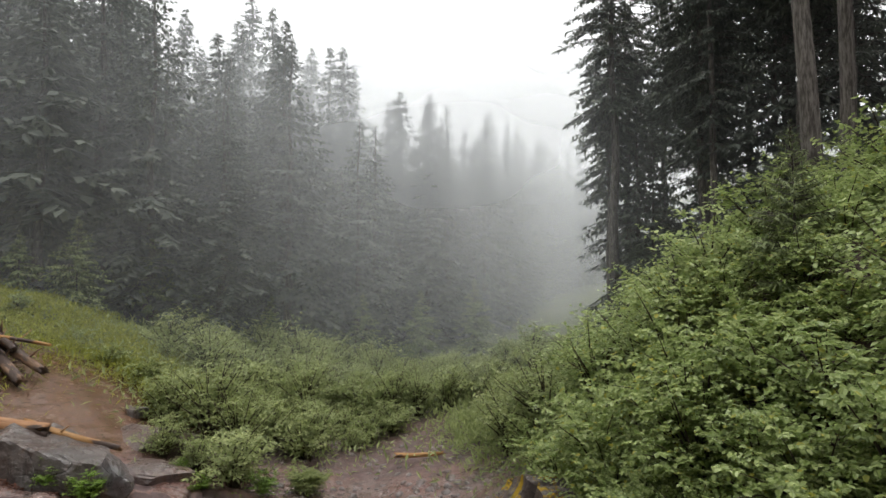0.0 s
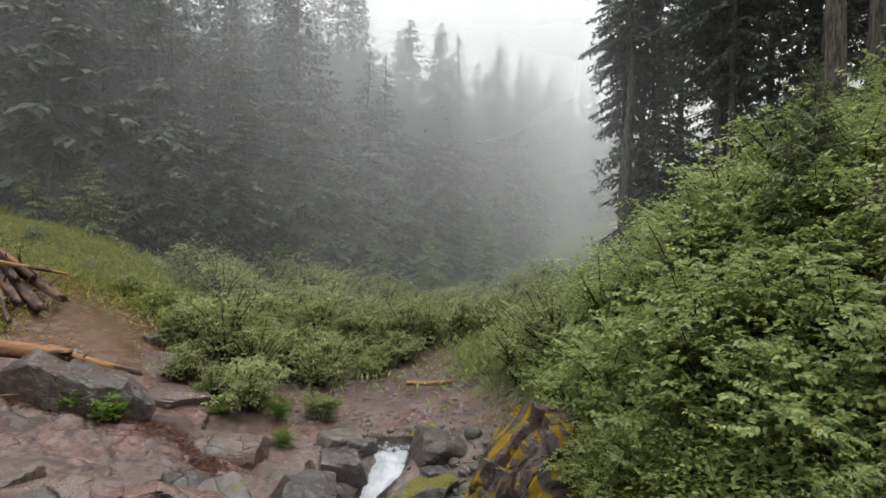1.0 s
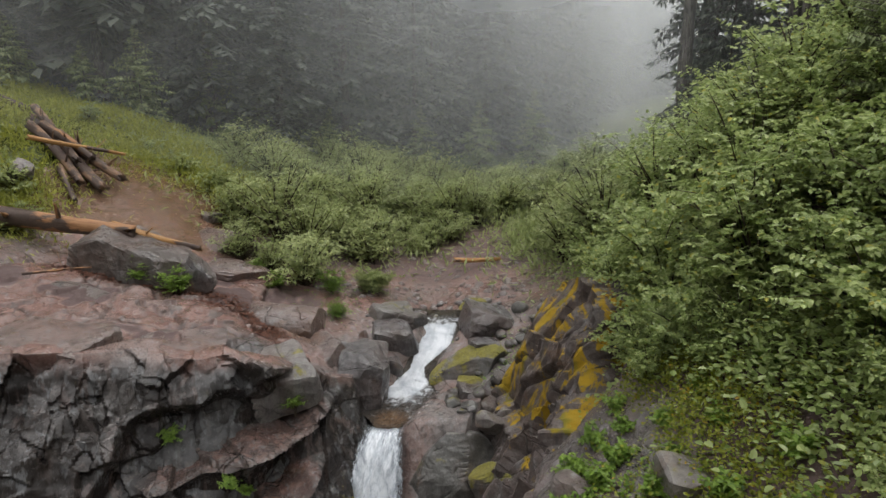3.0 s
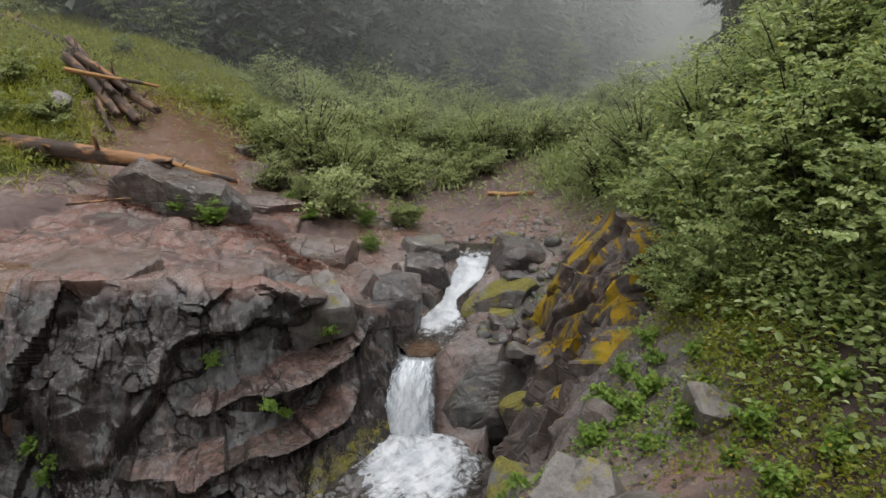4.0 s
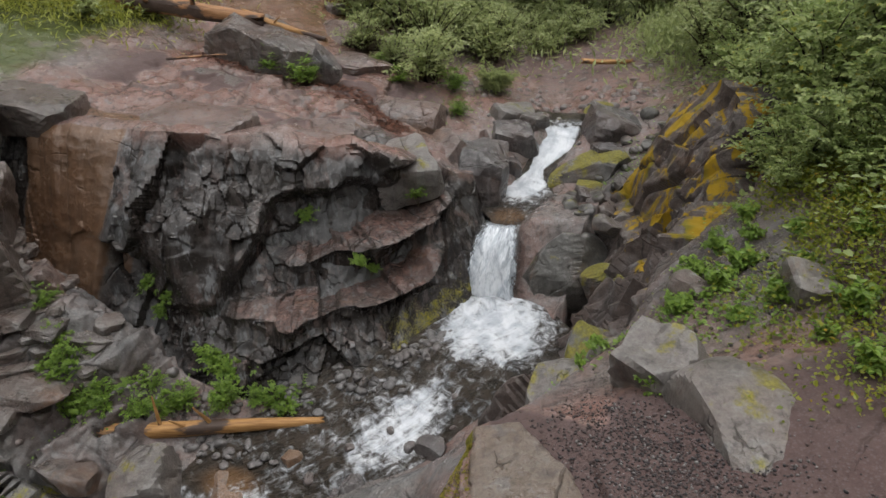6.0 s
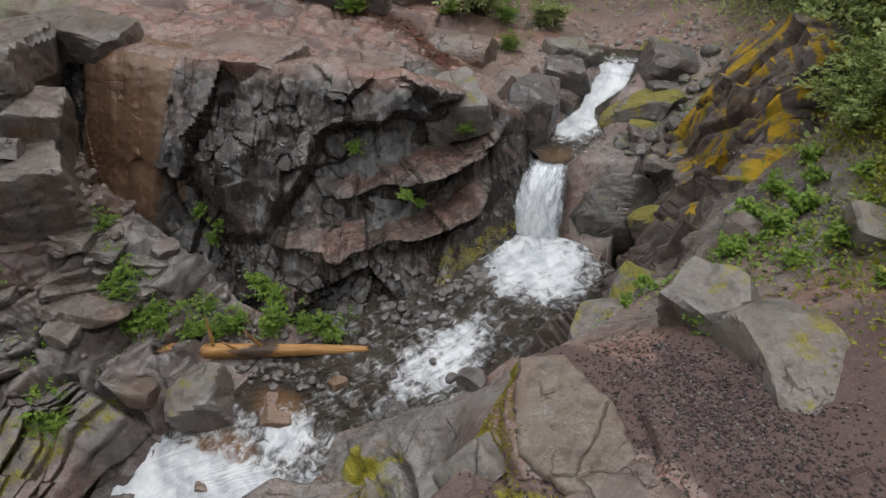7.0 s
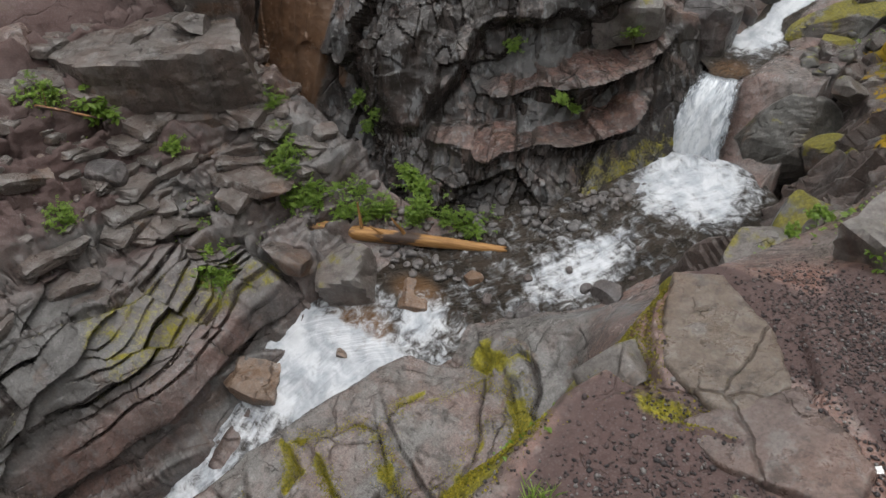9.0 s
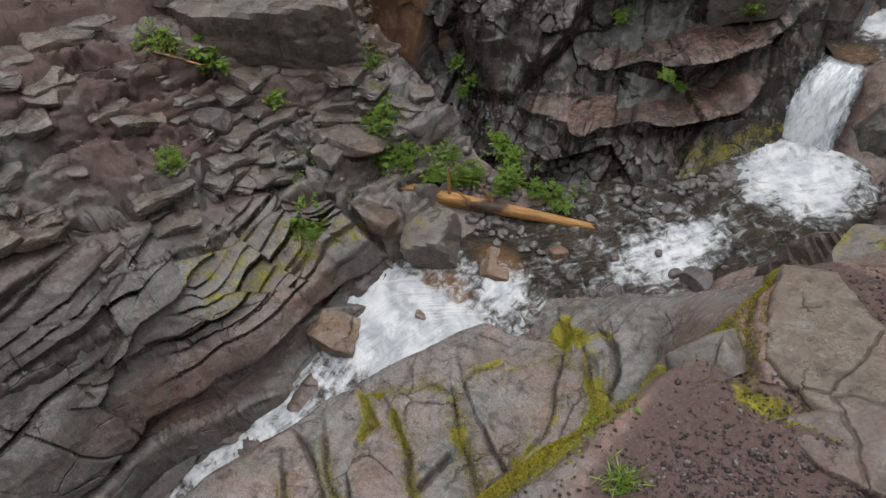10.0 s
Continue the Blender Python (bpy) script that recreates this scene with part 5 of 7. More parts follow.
def make_moss_drape():
    """Dark brown rock with bright yellow-orange moss running down it."""
    n = Nodes("rock_draped_with_yellow_moss", 0.6, 0.4)
    n.place()
    col = rock_colour(n, (0.085, 0.068, 0.062), (0.115, 0.075, 0.062), 0.5)
    run = n.noise(2.0, 6, 0.68, n.mapped((1.5, 1.5, 0.5)), 0.6)
    m = n.ramp(n.math("ADD", n.math("ADD", run, n.math("MULTIPLY", n.up(), 0.10)), n.math("MULTIPLY", n.attr("moss"), 0.15)), 0.69, 0.755)
    yellow = n.mix(n.noise(5.0, 4), (0.20, 0.135, 0.006), (0.36, 0.220, 0.010))
    col = n.mix(m, col, n.mix(n.ramp(n.noise(2.0, 3), 0.5, 0.7), yellow, (0.13, 0.12, 0.012)))
    return n.done(col, n.bump(n.noise(45.0, 3), 0.35, 0.02, rock_bump(n)), n.ramp(m, 0, 1, 0.5, 0.95))


DRAPED = make_moss_drape()
outcrop = build_wall("outcrop", "dark brown rock outcrop beside the pool, draped with bright yellow moss", OUTCROP, 0.024, 90, DRAPED, ((0.0, 2.95, 0.0, -0.8, 0.9, 0.16),), size=0.8, drop=0.12, run=0.9)

# the near shore and the path's edge
rock("boulder", "angular reddish rock with moss at the pool's shore", (-0.42, 5.35, 2.72), (0.45, 0.42, 0.42), 41, ROCK_SPECK, (0, 0, 30), flat=0.45)
rock("boulder", "mossy rock above the pool", (-0.05, 5.95, 2.95), (0.42, 0.45, 0.42), 42, ROCK_MOSS, (0, 10, 0), flat=0.5)
rock("boulder", "grey leaning rock at the path's edge", (0.05, 5.05, 3.35), (0.42, 0.30, 0.45), 43, ROCK_SPECK, (0, 12, 60), flat=0.45)
rock("boulder", "low grey rock beside the rapids", (-1.05, 5.35, 1.75), (0.32, 0.42, 0.30), 44, ROCK_GREY, (0, 0, 20), flat=0.5)
rock("boulder", "wet reddish stone beside the rapids", (-1.2, 5.9, 1.62), (0.24, 0.20, 0.14), 45, ROCK_RED)
rock("boulder", "big pale grey boulder with patches of moss beside the path", (1.16, 3.34, 4.20), (1.04, 0.60, 0.46), 46, ROCK_SPECK, (6, 8, -43), level=5, cuts=11, flat=0.6, rough=0.04)
block("boulder", "grey split rock with a sharp edge at the path's corner", (0.42, 4.22, 4.18), (0.34, 0.30, 0.36), 146, ROCK_SPECK, (8, -6, -30), cuts=7)
block("boulder", "low brown rock with moss at the boulder's foot", (0.86, 2.98, 4.14), (0.66, 0.12, 0.22), 147, ROCK_MOSS, (8, 4, -43), cuts=6)
rock("boulder", "pale flat-topped rock with a sharp edge beside the path", (0.70, 4.50, 4.12), (0.40, 0.36, 0.26), 47, ROCK_SPECK, (0, -8, -30), flat=0.42)
block("boulder", "brown rock half buried in the slope", (1.62, 4.92, 4.72), (0.34, 0.24, 0.20), 48, ROCK_SPECK, (10, 8, 5), cuts=7)
rock("boulder", "dark stone lying among leaves", (2.25, 4.15, 5.05), (0.16, 0.14, 0.13), 49, STONE)
rock("boulder", "purple-grey rock in the slope", (0.75, 5.4, 4.25), (0.30, 0.28, 0.22), 50, ROCK_GREY)

# the far bank
block("rock_block", "massive grey block with a flat weathered top and dark streaks", (-8.70, 4.68, 3.12), (1.40, 0.66, 0.86), 51, ROCK_GREY, (4, 0, 44), level=5, cuts=5, layer=0.5)
block("rock_block", "dark grey block high on the cliff", (-9.55, 6.0, 4.45), (1.0, 0.8, 0.80), 53, ROCK_GREY, (0, 6, 20), level=5, cuts=7, layer=0.7)
block("rock_block", "grey block wedged in the cleft of the cliff", (-8.35, 5.75, 3.95), (0.40, 0.42, 0.55), 153, ROCK_GREY, (10, 12, 30), cuts=7)
block("rock_block", "broken brown rock in the cleft of the cliff", (-7.65, 5.65, 2.75), (0.34, 0.28, 0.42), 154, ROCK_RED, (0, -15, 50), cuts=8)
block("rock_block", "grey slab leaning at the foot of the cliff", (-7.0, 5.35, 2.25), (0.50, 0.30, 0.20), 155, ROCK_GREY, (-8, 14, 25), cuts=7)
rock("boulder", "loose grey stone lying on the block", (-8.15, 5.05, 4.05), (0.34, 0.24, 0.18), 54, ROCK_GREY, (0, 12, 20), flat=0.42)
rock("boulder", "loose flat stone lying on the block", (-8.75, 4.55, 4.02), (0.36, 0.28, 0.16), 55, ROCK_GREY, (0, -5, 60), flat=0.42)
rock("boulder", "brown boulder at the head of the scree", (-10.0, 3.6, 3.95), (0.45, 0.4, 0.42), 56, ROCK_RED, flat=0.45)
rock("boulder", "dark wedge of stone standing in the scree", (-8.3, 3.1, 2.75), (0.30, 0.24, 0.26), 57, STONE, (20, 0, 30), flat=0.4)
rock("boulder", "square grey stone in the scree", (-8.9, 2.0, 2.9), (0.36, 0.30, 0.24), 58, STONE, flat=0.4)
rock("rock_slab", "big tilted grey slab above the stream", (-7.15, 4.55, 2.12), (0.85, 0.55, 0.20), 59, ROCK_GREY, (-12, 10, 24), level=5, cuts=10, flat=0.4)
rock("rock_slab", "low grey slab beside the drift log", (-6.35, 4.05, 1.42), (0.72, 0.42, 0.20), 60, ROCK_GREY, (-8, 8, 10), flat=0.4)
block("boulder", "square brown boulder at the water's edge", (-5.38, 4.28, 1.06), (0.38, 0.34, 0.36), 61, ROCK_SPECK, (8, -18, 25), cuts=6)
block("boulder", "wet orange rock beside the chute", (-6.02, 2.70, 0.12), (0.40, 0.30, 0.20), 62, ROCK_ORANGE, (6, 12, 20), cuts=8)
block("boulder", "wet orange rock washed by the chute", (-4.80, 3.80, 0.34), (0.40, 0.28, 0.16), 63, ROCK_ORANGE, (4, 10, 30), cuts=8)
rock("boulder", "flat ochre rock under shallow water", (-4.45, 4.6, 0.92), (0.46, 0.34, 0.22), 64, ROCK_ORANGE, (0, 0, 10))
rock("boulder", "small ochre stone in the stream", (-3.75, 5.05, 1.14), (0.20, 0.15, 0.15), 65, ROCK_ORANGE)
rock("boulder", "grey stone splitting the rapids", (-1.95, 5.5, 1.36), (0.26, 0.20, 0.16), 66, STONE)
rock("boulder", "dark stone in the rapids", (-2.8, 4.9, 1.12), (0.22, 0.18, 0.12), 67, STONE)

# boulders on the red rock terrace
block("boulder", "big grey boulder with small plants on the red terrace", (-7.02, 11.62, 4.66), (1.15, 0.60, 0.55), 71, ROCK_GREY, (0, 19, -6), level=5, cuts=9)
rock("boulder", "dark end block of the terrace boulder", (-5.75, 11.3, 4.62), (0.45, 0.40, 0.52), 72, STONE, (0, 0, 20), flat=0.45)
rock("boulder", "rounded reddish boulder behind the drift log", (-6.15, 13.9, 4.62), (0.95, 0.70, 0.42), 73, ROCK_RED, (0, 6, 10), flat=0.55)
rock("boulder", "flat reddish rock on the terrace", (-5.5, 12.7, 4.25), (0.85, 0.60, 0.26), 74, ROCK_RED, (0, 6, 0))
rock("rock_slab", "thin ledge of grey rock on the terrace", (-7.6, 10.2, 4.62), (1.10, 0.30, 0.13), 75, ROCK_GREY, (0, 5, -12), flat=0.4)
rock("boulder", "pale rock on the grassy slope", (-10.5, 13.2, 6.35), (0.30, 0.26, 0.30), 76, ROCK_SPECK, (0, 20, 0), flat=0.42)
rock("boulder", "grey rock at the foot of the red bank", (-7.2, 15.2, 4.95), (0.32, 0.26, 0.24), 77, ROCK_GREY)
rock("boulder", "smooth reddish hump of rock on the terrace", (-3.9, 11.2, 3.75), (0.95, 0.85, 0.42), 78, ROCK_RED, (0, 8, 20), level=5)
rock("boulder", "rust-coloured hump of rock above the fall", (-2.95, 10.3, 3.38), (0.55, 0.70, 0.48), 79, ROCK_RED, (0, 14, 10))


def slab_stone(name, label, outline, z, thick, seed, material):
    """A flat stone with an irregular outline and rounded rim, lying in the ground."""
    rng = np.random.default_rng(seed)
    c = np.array(outline).mean(0)
    ring = []
    for (ax, ay), (bx, by) in zip(outline, outline[1:] + outline[:1]):
        for t in np.linspace(0, 1, 9)[:-1]:
            ring.append((ax + (bx - ax) * t - c[0], ay + (by - ay) * t - c[1]))
    ring = np.array(ring)
    ring = (np.roll(ring, 1, 0) + 8 * ring + np.roll(ring, -1, 0)) / 10
    ring += rng.normal(size=ring.shape) * 0.008
    verts, faces, n = [], [], len(ring)
    rings = [(1.06, -thick), (1.03, -0.03), (1.0, -0.006), (0.975, 0.0), (0.9, 0.004), (0.75, 0.006), (0.5, 0.008), (0.25, 0.008)]
    for s, h in rings:
        for x, y in ring * s:
            verts.append((x, y, h))
    v = np.array(verts + [(0, 0, 0.008)])
    v[:, 2] += 0.02 * fbm(np.stack([v[:, 0] * 2, v[:, 1] * 2, np.full(len(v), seed)], 1), 4, seed) * (v[:, 2] > -0.02)
    for k in range(len(rings) - 1):
        for i in range(n):
            j = (i + 1) % n
            faces.append((k * n + i, k * n + j, k * n + n + j, k * n + n + i))
    last = (len(rings) - 1) * n
    faces += [(last + i, last + (i + 1) % n, len(v) - 1) for i in range(n)]
    ob = new(name, mesh_of(name, v, faces, material))
    e = 0.3
    gx, gy = (height(c[0] + e, c[1]) - height(c[0] - e, c[1])) / (2 * e), (height(c[0], c[1] + e) - height(c[0], c[1] - e)) / (2 * e)
    ob.matrix_basis = pose(c[0], c[1], z + height(c[0], c[1]), math.degrees(math.atan(gy)), -math.degrees(math.atan(gx)), 0)
    return tagged(ob, label, "rock slab", "flat stones of the path")


slab_stone("stone_slab", "broad brown stone slab set level in the path", [(-0.95, 3.42), (-0.62, 3.5), (-0.2, 3.05), (0.0, 2.62), (-0.1, 2.3), (-0.38, 2.28), (-0.72, 2.5), (-0.85, 2.9)], 0.035, 0.25, 91, ROCK_TAN)
slab_stone("stone_slab", "worn pinkish rock surface in the path", [(0.05, 2.6), (0.45, 2.15), (0.4, 1.85), (-0.25, 1.9), (-0.55, 2.1), (-0.3, 2.3)], 0.03, 0.2, 92, ROCK_RED)
slab_stone("stone_slab", "grey-brown stone at the edge of the gravel", [(-1.25, 2.75), (-0.95, 2.85), (-0.85, 2.5), (-1.15, 2.3), (-1.4, 2.45)], 0.05, 0.3, 93, ROCK_SPECK)
slab_stone("stone_slab", "small pale stone slab in the gravel", [(-0.15, 1.75), (0.15, 1.8), (0.2, 1.6), (-0.05, 1.5)], 0.035, 0.1, 94, ROCK_SPECK)

# loose stones of the stream bed and banks, many
def scatter_stones(name, label, count, spots, sizes, seed, material, sink=0.3, level=2, shore=False):
    rng = np.random.default_rng(seed)
    vs, fs, base = [], [], 0
    bv, bf = BALLS[level]
    bf = np.array(bf)
    for k in range(count):
        cx, cy, rx, ry = spots[rng.integers(len(spots))]
        x, y = cx + rng.normal() * rx, cy + rng.normal() * ry
        s = rng.uniform(*sizes) * rng.uniform(0.6, 1.0)
        v = bv.copy()
        for _ in range(6):
            n = rng.normal(size=3)
            n /= np.linalg.norm(n)
            v -= np.clip(v @ n - rng.uniform(0.5, 0.9), 0, None)[:, None] * n
        v = v * s * np.array([1.0, rng.uniform(0.6, 1.0), rng.uniform(0.45, 0.8)])
        a = rng.uniform(0, 6.28)
        rot = np.array([[math.cos(a), -math.sin(a), 0], [math.sin(a), math.cos(a), 0], [0, 0, 1]])
        v = v @ rot.T + np.array([x, y, (max(height(x, y), float(np.interp(y, [a for a, _ in LEVELS], [b for _, b in LEVELS]))) if shore else height(x, y)) + s * (0.5 - sink)])
        vs.append(v)
        fs.append(bf + base)
        base += len(v)
    me = mesh_of(name, np.concatenate(vs), np.concatenate(fs), material)
    return tagged(new(name, me), label, "stones", "", "stuff")


scatter_stones("shore_stones", "wet dark cobbles and pebbles along the foot of the cliff", 270, [(-3.35, 6.30, 0.35, 0.12), (-2.75, 6.90, 0.20, 0.18), (-4.3, 5.80, 0.4, 0.10), (-5.2, 5.35, 0.40, 0.15), (-4.9, 5.0, 0.4, 0.12), (-2.40, 7.3, 0.10, 0.15)], (0.025, 0.12), 401, STONE, 0.35, 2, True)
scatter_stones("bank_stones", "loose angular stones of the scree of the far bank", 420, [(-8.6, 3.5, 0.6, 0.7), (-8.9, 2.2, 0.6, 0.9), (-7.8, 4.2, 0.5, 0.4), (-7.9, 2.8, 0.6, 0.8), (-7.6, 5.5, 0.25, 0.25)], (0.025, 0.10), 402, ROCK_RED)
scatter_stones("shelf_stones", "small stones lying on the path and the slope", 420, [(-0.5, 1.6, 0.35, 0.35), (0.6, 2.4, 0.5, 0.5), (0.9, 5.2, 0.5, 0.5), (1.5, 4.8, 0.5, 0.4)], (0.012, 0.035), 403, GRAVEL, 0.3, 1)
scatter_stones("upstream_stones", "reddish stones of the stream bed above the cascade", 230, [(-1.5, 14.8, 1.2, 0.8), (-2.0, 16.5, 1.5, 0.9), (-0.6, 13.6, 0.8, 0.5), (-3.0, 14.0, 0.5, 0.7), (0.2, 14.5, 0.8, 1.0)], (0.05, 0.17), 404, ROCK_RED, 0.66)
scatter_stones("cascade_stones", "grey and mossy angular stones between the boulders beside the cascade", 46, [(0.25, 10.1, 0.3, 0.4), (-0.2, 10.7, 0.3, 0.4), (0.5, 11.3, 0.3, 0.4), (-0.1, 9.5, 0.25, 0.25), (-0.5, 9.9, 0.25, 0.3)], (0.07, 0.26), 406, ROCK_DARK_MOSS, 0.35, 3)
scatter_stones("cascade_cobbles", "dark grey cobbles between the boulders beside the cascade", 70, [(0.1, 10.0, 0.4, 0.5), (0.0, 11.5, 0.5, 0.5), (-0.4, 9.8, 0.3, 0.4), (-2.3, 12.3, 0.3, 0.4), (-0.4, 12.9, 0.5, 0.3)], (0.04, 0.16), 407, STONE, 0.35, 2)
scatter_stones("bed_stones", "dark wet stones breaking the surface of the stream", 16, [(-3.6, 5.3, 0.6, 0.3), (-2.6, 5.5, 0.4, 0.4), (-2.7, 6.3, 0.4, 0.3), (-1.5, 6.2, 0.3, 0.3)], (0.06, 0.14), 408, STONE, 0.55, 3, True)
scatter_stones("gravel", "loose dark red and grey gravel", 9500, [(-0.55, 1.45, 0.32, 0.30), (-0.75, 1.0, 0.3, 0.3), (0.2, 3.0, 0.4, 0.35), (0.5, 1.9, 0.5, 0.5), (-0.2, 2.0, 0.4, 0.35), (-0.5, 0.7, 0.5, 0.3), (0.1, 1.2, 0.4, 0.4), (0.0, 3.6, 0.3, 0.3), (0.35, 2.95, 0.25, 0.3), (0.75, 2.55, 0.3, 0.3), (0.95, 2.2, 0.3, 0.3), (0.6, 3.2, 0.3, 0.25)], (0.006, 0.019), 405, GRAVEL, 0.1, 1)


# ---- drift logs ----
def log_mesh(name, length, r0, r1, seed, material, bend=0.04, knots=6):
    n, m = 60, 18
    rng = np.random.default_rng(seed)
    t = np.linspace(0, 1, n)
    ax = np.stack([t * length, bend * length * np.sin(t * 2.6 + seed), 0.5 * bend * length * np.sin(t * 4 + 2 * seed)], 1)
    ang = np.linspace(0, 2 * math.pi, m, endpoint=False)
    r = r0 + (r1 - r0) * t
    verts = []
    for k in range(n):
        for a in ang:
            verts.append((ax[k, 0], ax[k, 1] + r[k] * math.cos(a), ax[k, 2] + r[k] * math.sin(a)))
    v = np.array(verts)
    c = np.repeat(ax, m, 0)
    d = v - c
    groove = fbm(np.stack([v[:, 0] * 0.8, d[:, 1] / r0 * 2.2, d[:, 2] / r0 * 2.2], 1) + seed, 4, seed)
    d *= (1 + 0.28 * groove)[:, None]
    v = c + d
    v[:m, 0] += 0.5 * r0 * rng.normal(size=m)
    v[-m:, 0] += 0.8 * r1 * rng.normal(size=m)
    faces = [(k * m + i, k * m + (i + 1) % m, (k + 1) * m + (i + 1) % m, (k + 1) * m + i) for k in range(n - 1) for i in range(m)]
    v = np.concatenate([v, [ax[0] + (0.02, 0, 0), ax[-1] - (0.02, 0, 0)]])
    faces += [(i, len(v) - 2, (i + 1) % m) for i in range(m)] + [((n - 1) * m + i, (n - 1) * m + (i + 1) % m, len(v) - 1) for i in range(m)]
    return mesh_of(name, v, faces, material)


def drift_log(label, a, b, r0, r1, seed, material, stubs=3, group="", bend=0.02, lie=0.0):
    a, b = Vector(a), Vector(b)
    if lie:
        a.z, b.z = height(a.x, a.y) + lie, height(b.x, b.y) + lie
    ob = thing("drift_log", label, "log", group)
    q = (b - a).to_track_quat("X", "Z")
    ob.matrix_basis = Matrix.LocRotScale(a, q, None)
    part("trunk", log_mesh("trunk", (b - a).length, r0, r1, seed, material, bend), ob)
    rng = np.random.default_rng(seed)
    for _ in range(stubs):
        s = log_mesh("branch_stub", rng.uniform(0.15, 0.45), r0 * 0.22, r0 * 0.08, int(rng.integers(99)), material, 0.05)
        st = part("branch_stub", s, ob)
        x = rng.uniform(0.1, 0.9) * (b - a).length
        st.matrix_basis = pose(x, 0, 0, 0, rng.uniform(-150, -20), rng.uniform(0, 360)) @ Matrix.Translation((r0 * 0.6, 0, 0))
    return ob


drift_log("split orange drift log lying across wet stones beside the stream", (-6.35, 4.62, 1.50), (-3.55, 5.62, 1.30), 0.125, 0.065, 5, LOG_ORANGE, 3, bend=0.012)
JAM = "logs of the drift pile"
drift_log("long barked drift log with orange broken wood, resting on a boulder", (-12.6, 11.5, 5.98), (-7.15, 11.85, 5.33), 0.24, 0.14, 7, LOG_DARK, 6, JAM, 0.012)
drift_log("broken orange end of a drift log on a boulder", (-7.6, 11.88, 5.40), (-6.00, 12.12, 4.92), 0.10, 0.05, 8, LOG_ORANGE, 1, JAM)
drift_log("dark drift log lying down the red bank", (-12.4, 16.4, 7.15), (-9.15, 14.15, 5.15), 0.17, 0.12, 9, LOG_BROWN, 4, JAM, lie=0.20)
drift_log("bare drift log lying in the pile", (-11.2, 15.6, 6.6), (-9.0, 14.6, 5.3), 0.15, 0.10, 10, LOG_BROWN, 3, JAM, lie=0.36)
drift_log("splintered orange drift log in the pile", (-10.9, 15.2, 6.3), (-9.7, 14.6, 5.6), 0.11, 0.07, 12, LOG_DARK, 2, JAM, lie=0.55)
drift_log("short dark log across the pile", (-11.6, 15.6, 6.75), (-9.9, 14.9, 6.4), 0.12, 0.10, 14, LOG_BROWN, 2, JAM, lie=0.45)
drift_log("thin dark log in the pile", (-10.4, 14.4, 5.85), (-9.4, 13.4, 5.2), 0.09, 0.06, 15, LOG_BROWN, 2, JAM, lie=0.15)
drift_log("weathered brown log lying down the pile", (-11.9, 15.6, 6.7), (-9.6, 13.9, 5.5), 0.13, 0.09, 19, LOG_BROWN, 3, JAM, lie=0.30)
drift_log("weathered brown log beside the pile", (-12.3, 16.3, 6.9), (-9.9, 14.4, 5.6), 0.11, 0.08, 20, LOG_BROWN, 3, JAM, lie=0.50)
drift_log("thin bare pole across the drift pile", (-11.0, 14.3, 6.3), (-9.3, 15.3, 5.8), 0.06, 0.04, 21, LOG_ORANGE, 1, JAM, lie=0.62)
drift_log("dark log half buried on the slope", (-14.6, 17.0, 7.5), (-13.2, 17.3, 7.4), 0.16, 0.13, 16, LOG_DARK, 1, JAM, lie=0.1)
drift_log("pale drift log lying across the upper stream bed", (-1.1, 15.2, 3.98), (0.0, 15.5, 3.95), 0.06, 0.05, 17, LOG_ORANGE, 0)
drift_log("thin dry stick leaning on the far bank's scree", (-8.80, 2.90, 3.75), (-8.55, 3.50, 3.32), 0.022, 0.012, 22, LOG_DARK, 1)
drift_log("thin dry stick lying on the terrace", (-8.1, 9.9, 5.0), (-7.0, 10.1, 5.05), 0.025, 0.012, 18, LOG_DARK, 2)


# angular plates of the bedded bank, lying with its dip
rngs = np.random.default_rng(15)
plates = [block_mesh("rock_plate", (a, b, c), 800 + k, ROCK_GREY, level=3, cuts=8) for k, (a, b, c) in enumerate([(0.42, 0.28, 0.09), (0.32, 0.22, 0.08), (0.52, 0.26, 0.11), (0.26, 0.20, 0.09), (0.36, 0.30, 0.07)])]
for k in range(210):
    x, y = rngs.uniform(-9.8, -6.4), rngs.uniform(-0.8, 5.9)
    z = height(x, y)
    if z < 1.7:
        continue
    ob = new("rock_plate", plates[k % 5])
    ob.matrix_basis = pose(x, y, z + rngs.uniform(-0.03, 0.04), rngs.uniform(4, 18), rngs.uniform(0, 22), rngs.uniform(40, 110)) @ Matrix.Diagonal((*([rngs.uniform(0.45, 1.1)] * 3), 1))
    tagged(ob, "broken plate of grey bedded rock on the steep bank", "rock", "rock plates of the bank")

# a scrap of white paper on the path
bm = bmesh.new()
bmesh.ops.create_grid(bm, x_segments=6, y_segments=6, size=0.02)
for q in bm.verts:
    q.co.z = 0.014 * noise.noise(q.co * 40)
me = bpy.data.meshes.new("paper_scrap")
bm.to_mesh(me)
bm.free()
PAPER = Nodes("white_paper", 0.8, 0.2)
me.materials.append(PAPER.done(PAPER.mix(PAPER.noise(30.0, 3), (0.62, 0.62, 0.62), (0.80, 0.80, 0.80))))
scrap = tagged(new("paper_scrap", me), "small crumpled white paper scrap on the gravel", "litter")
scrap.matrix_basis = pose(0.46, 2.17, height(0.46, 2.17) + 0.015, 8, 5, 30)

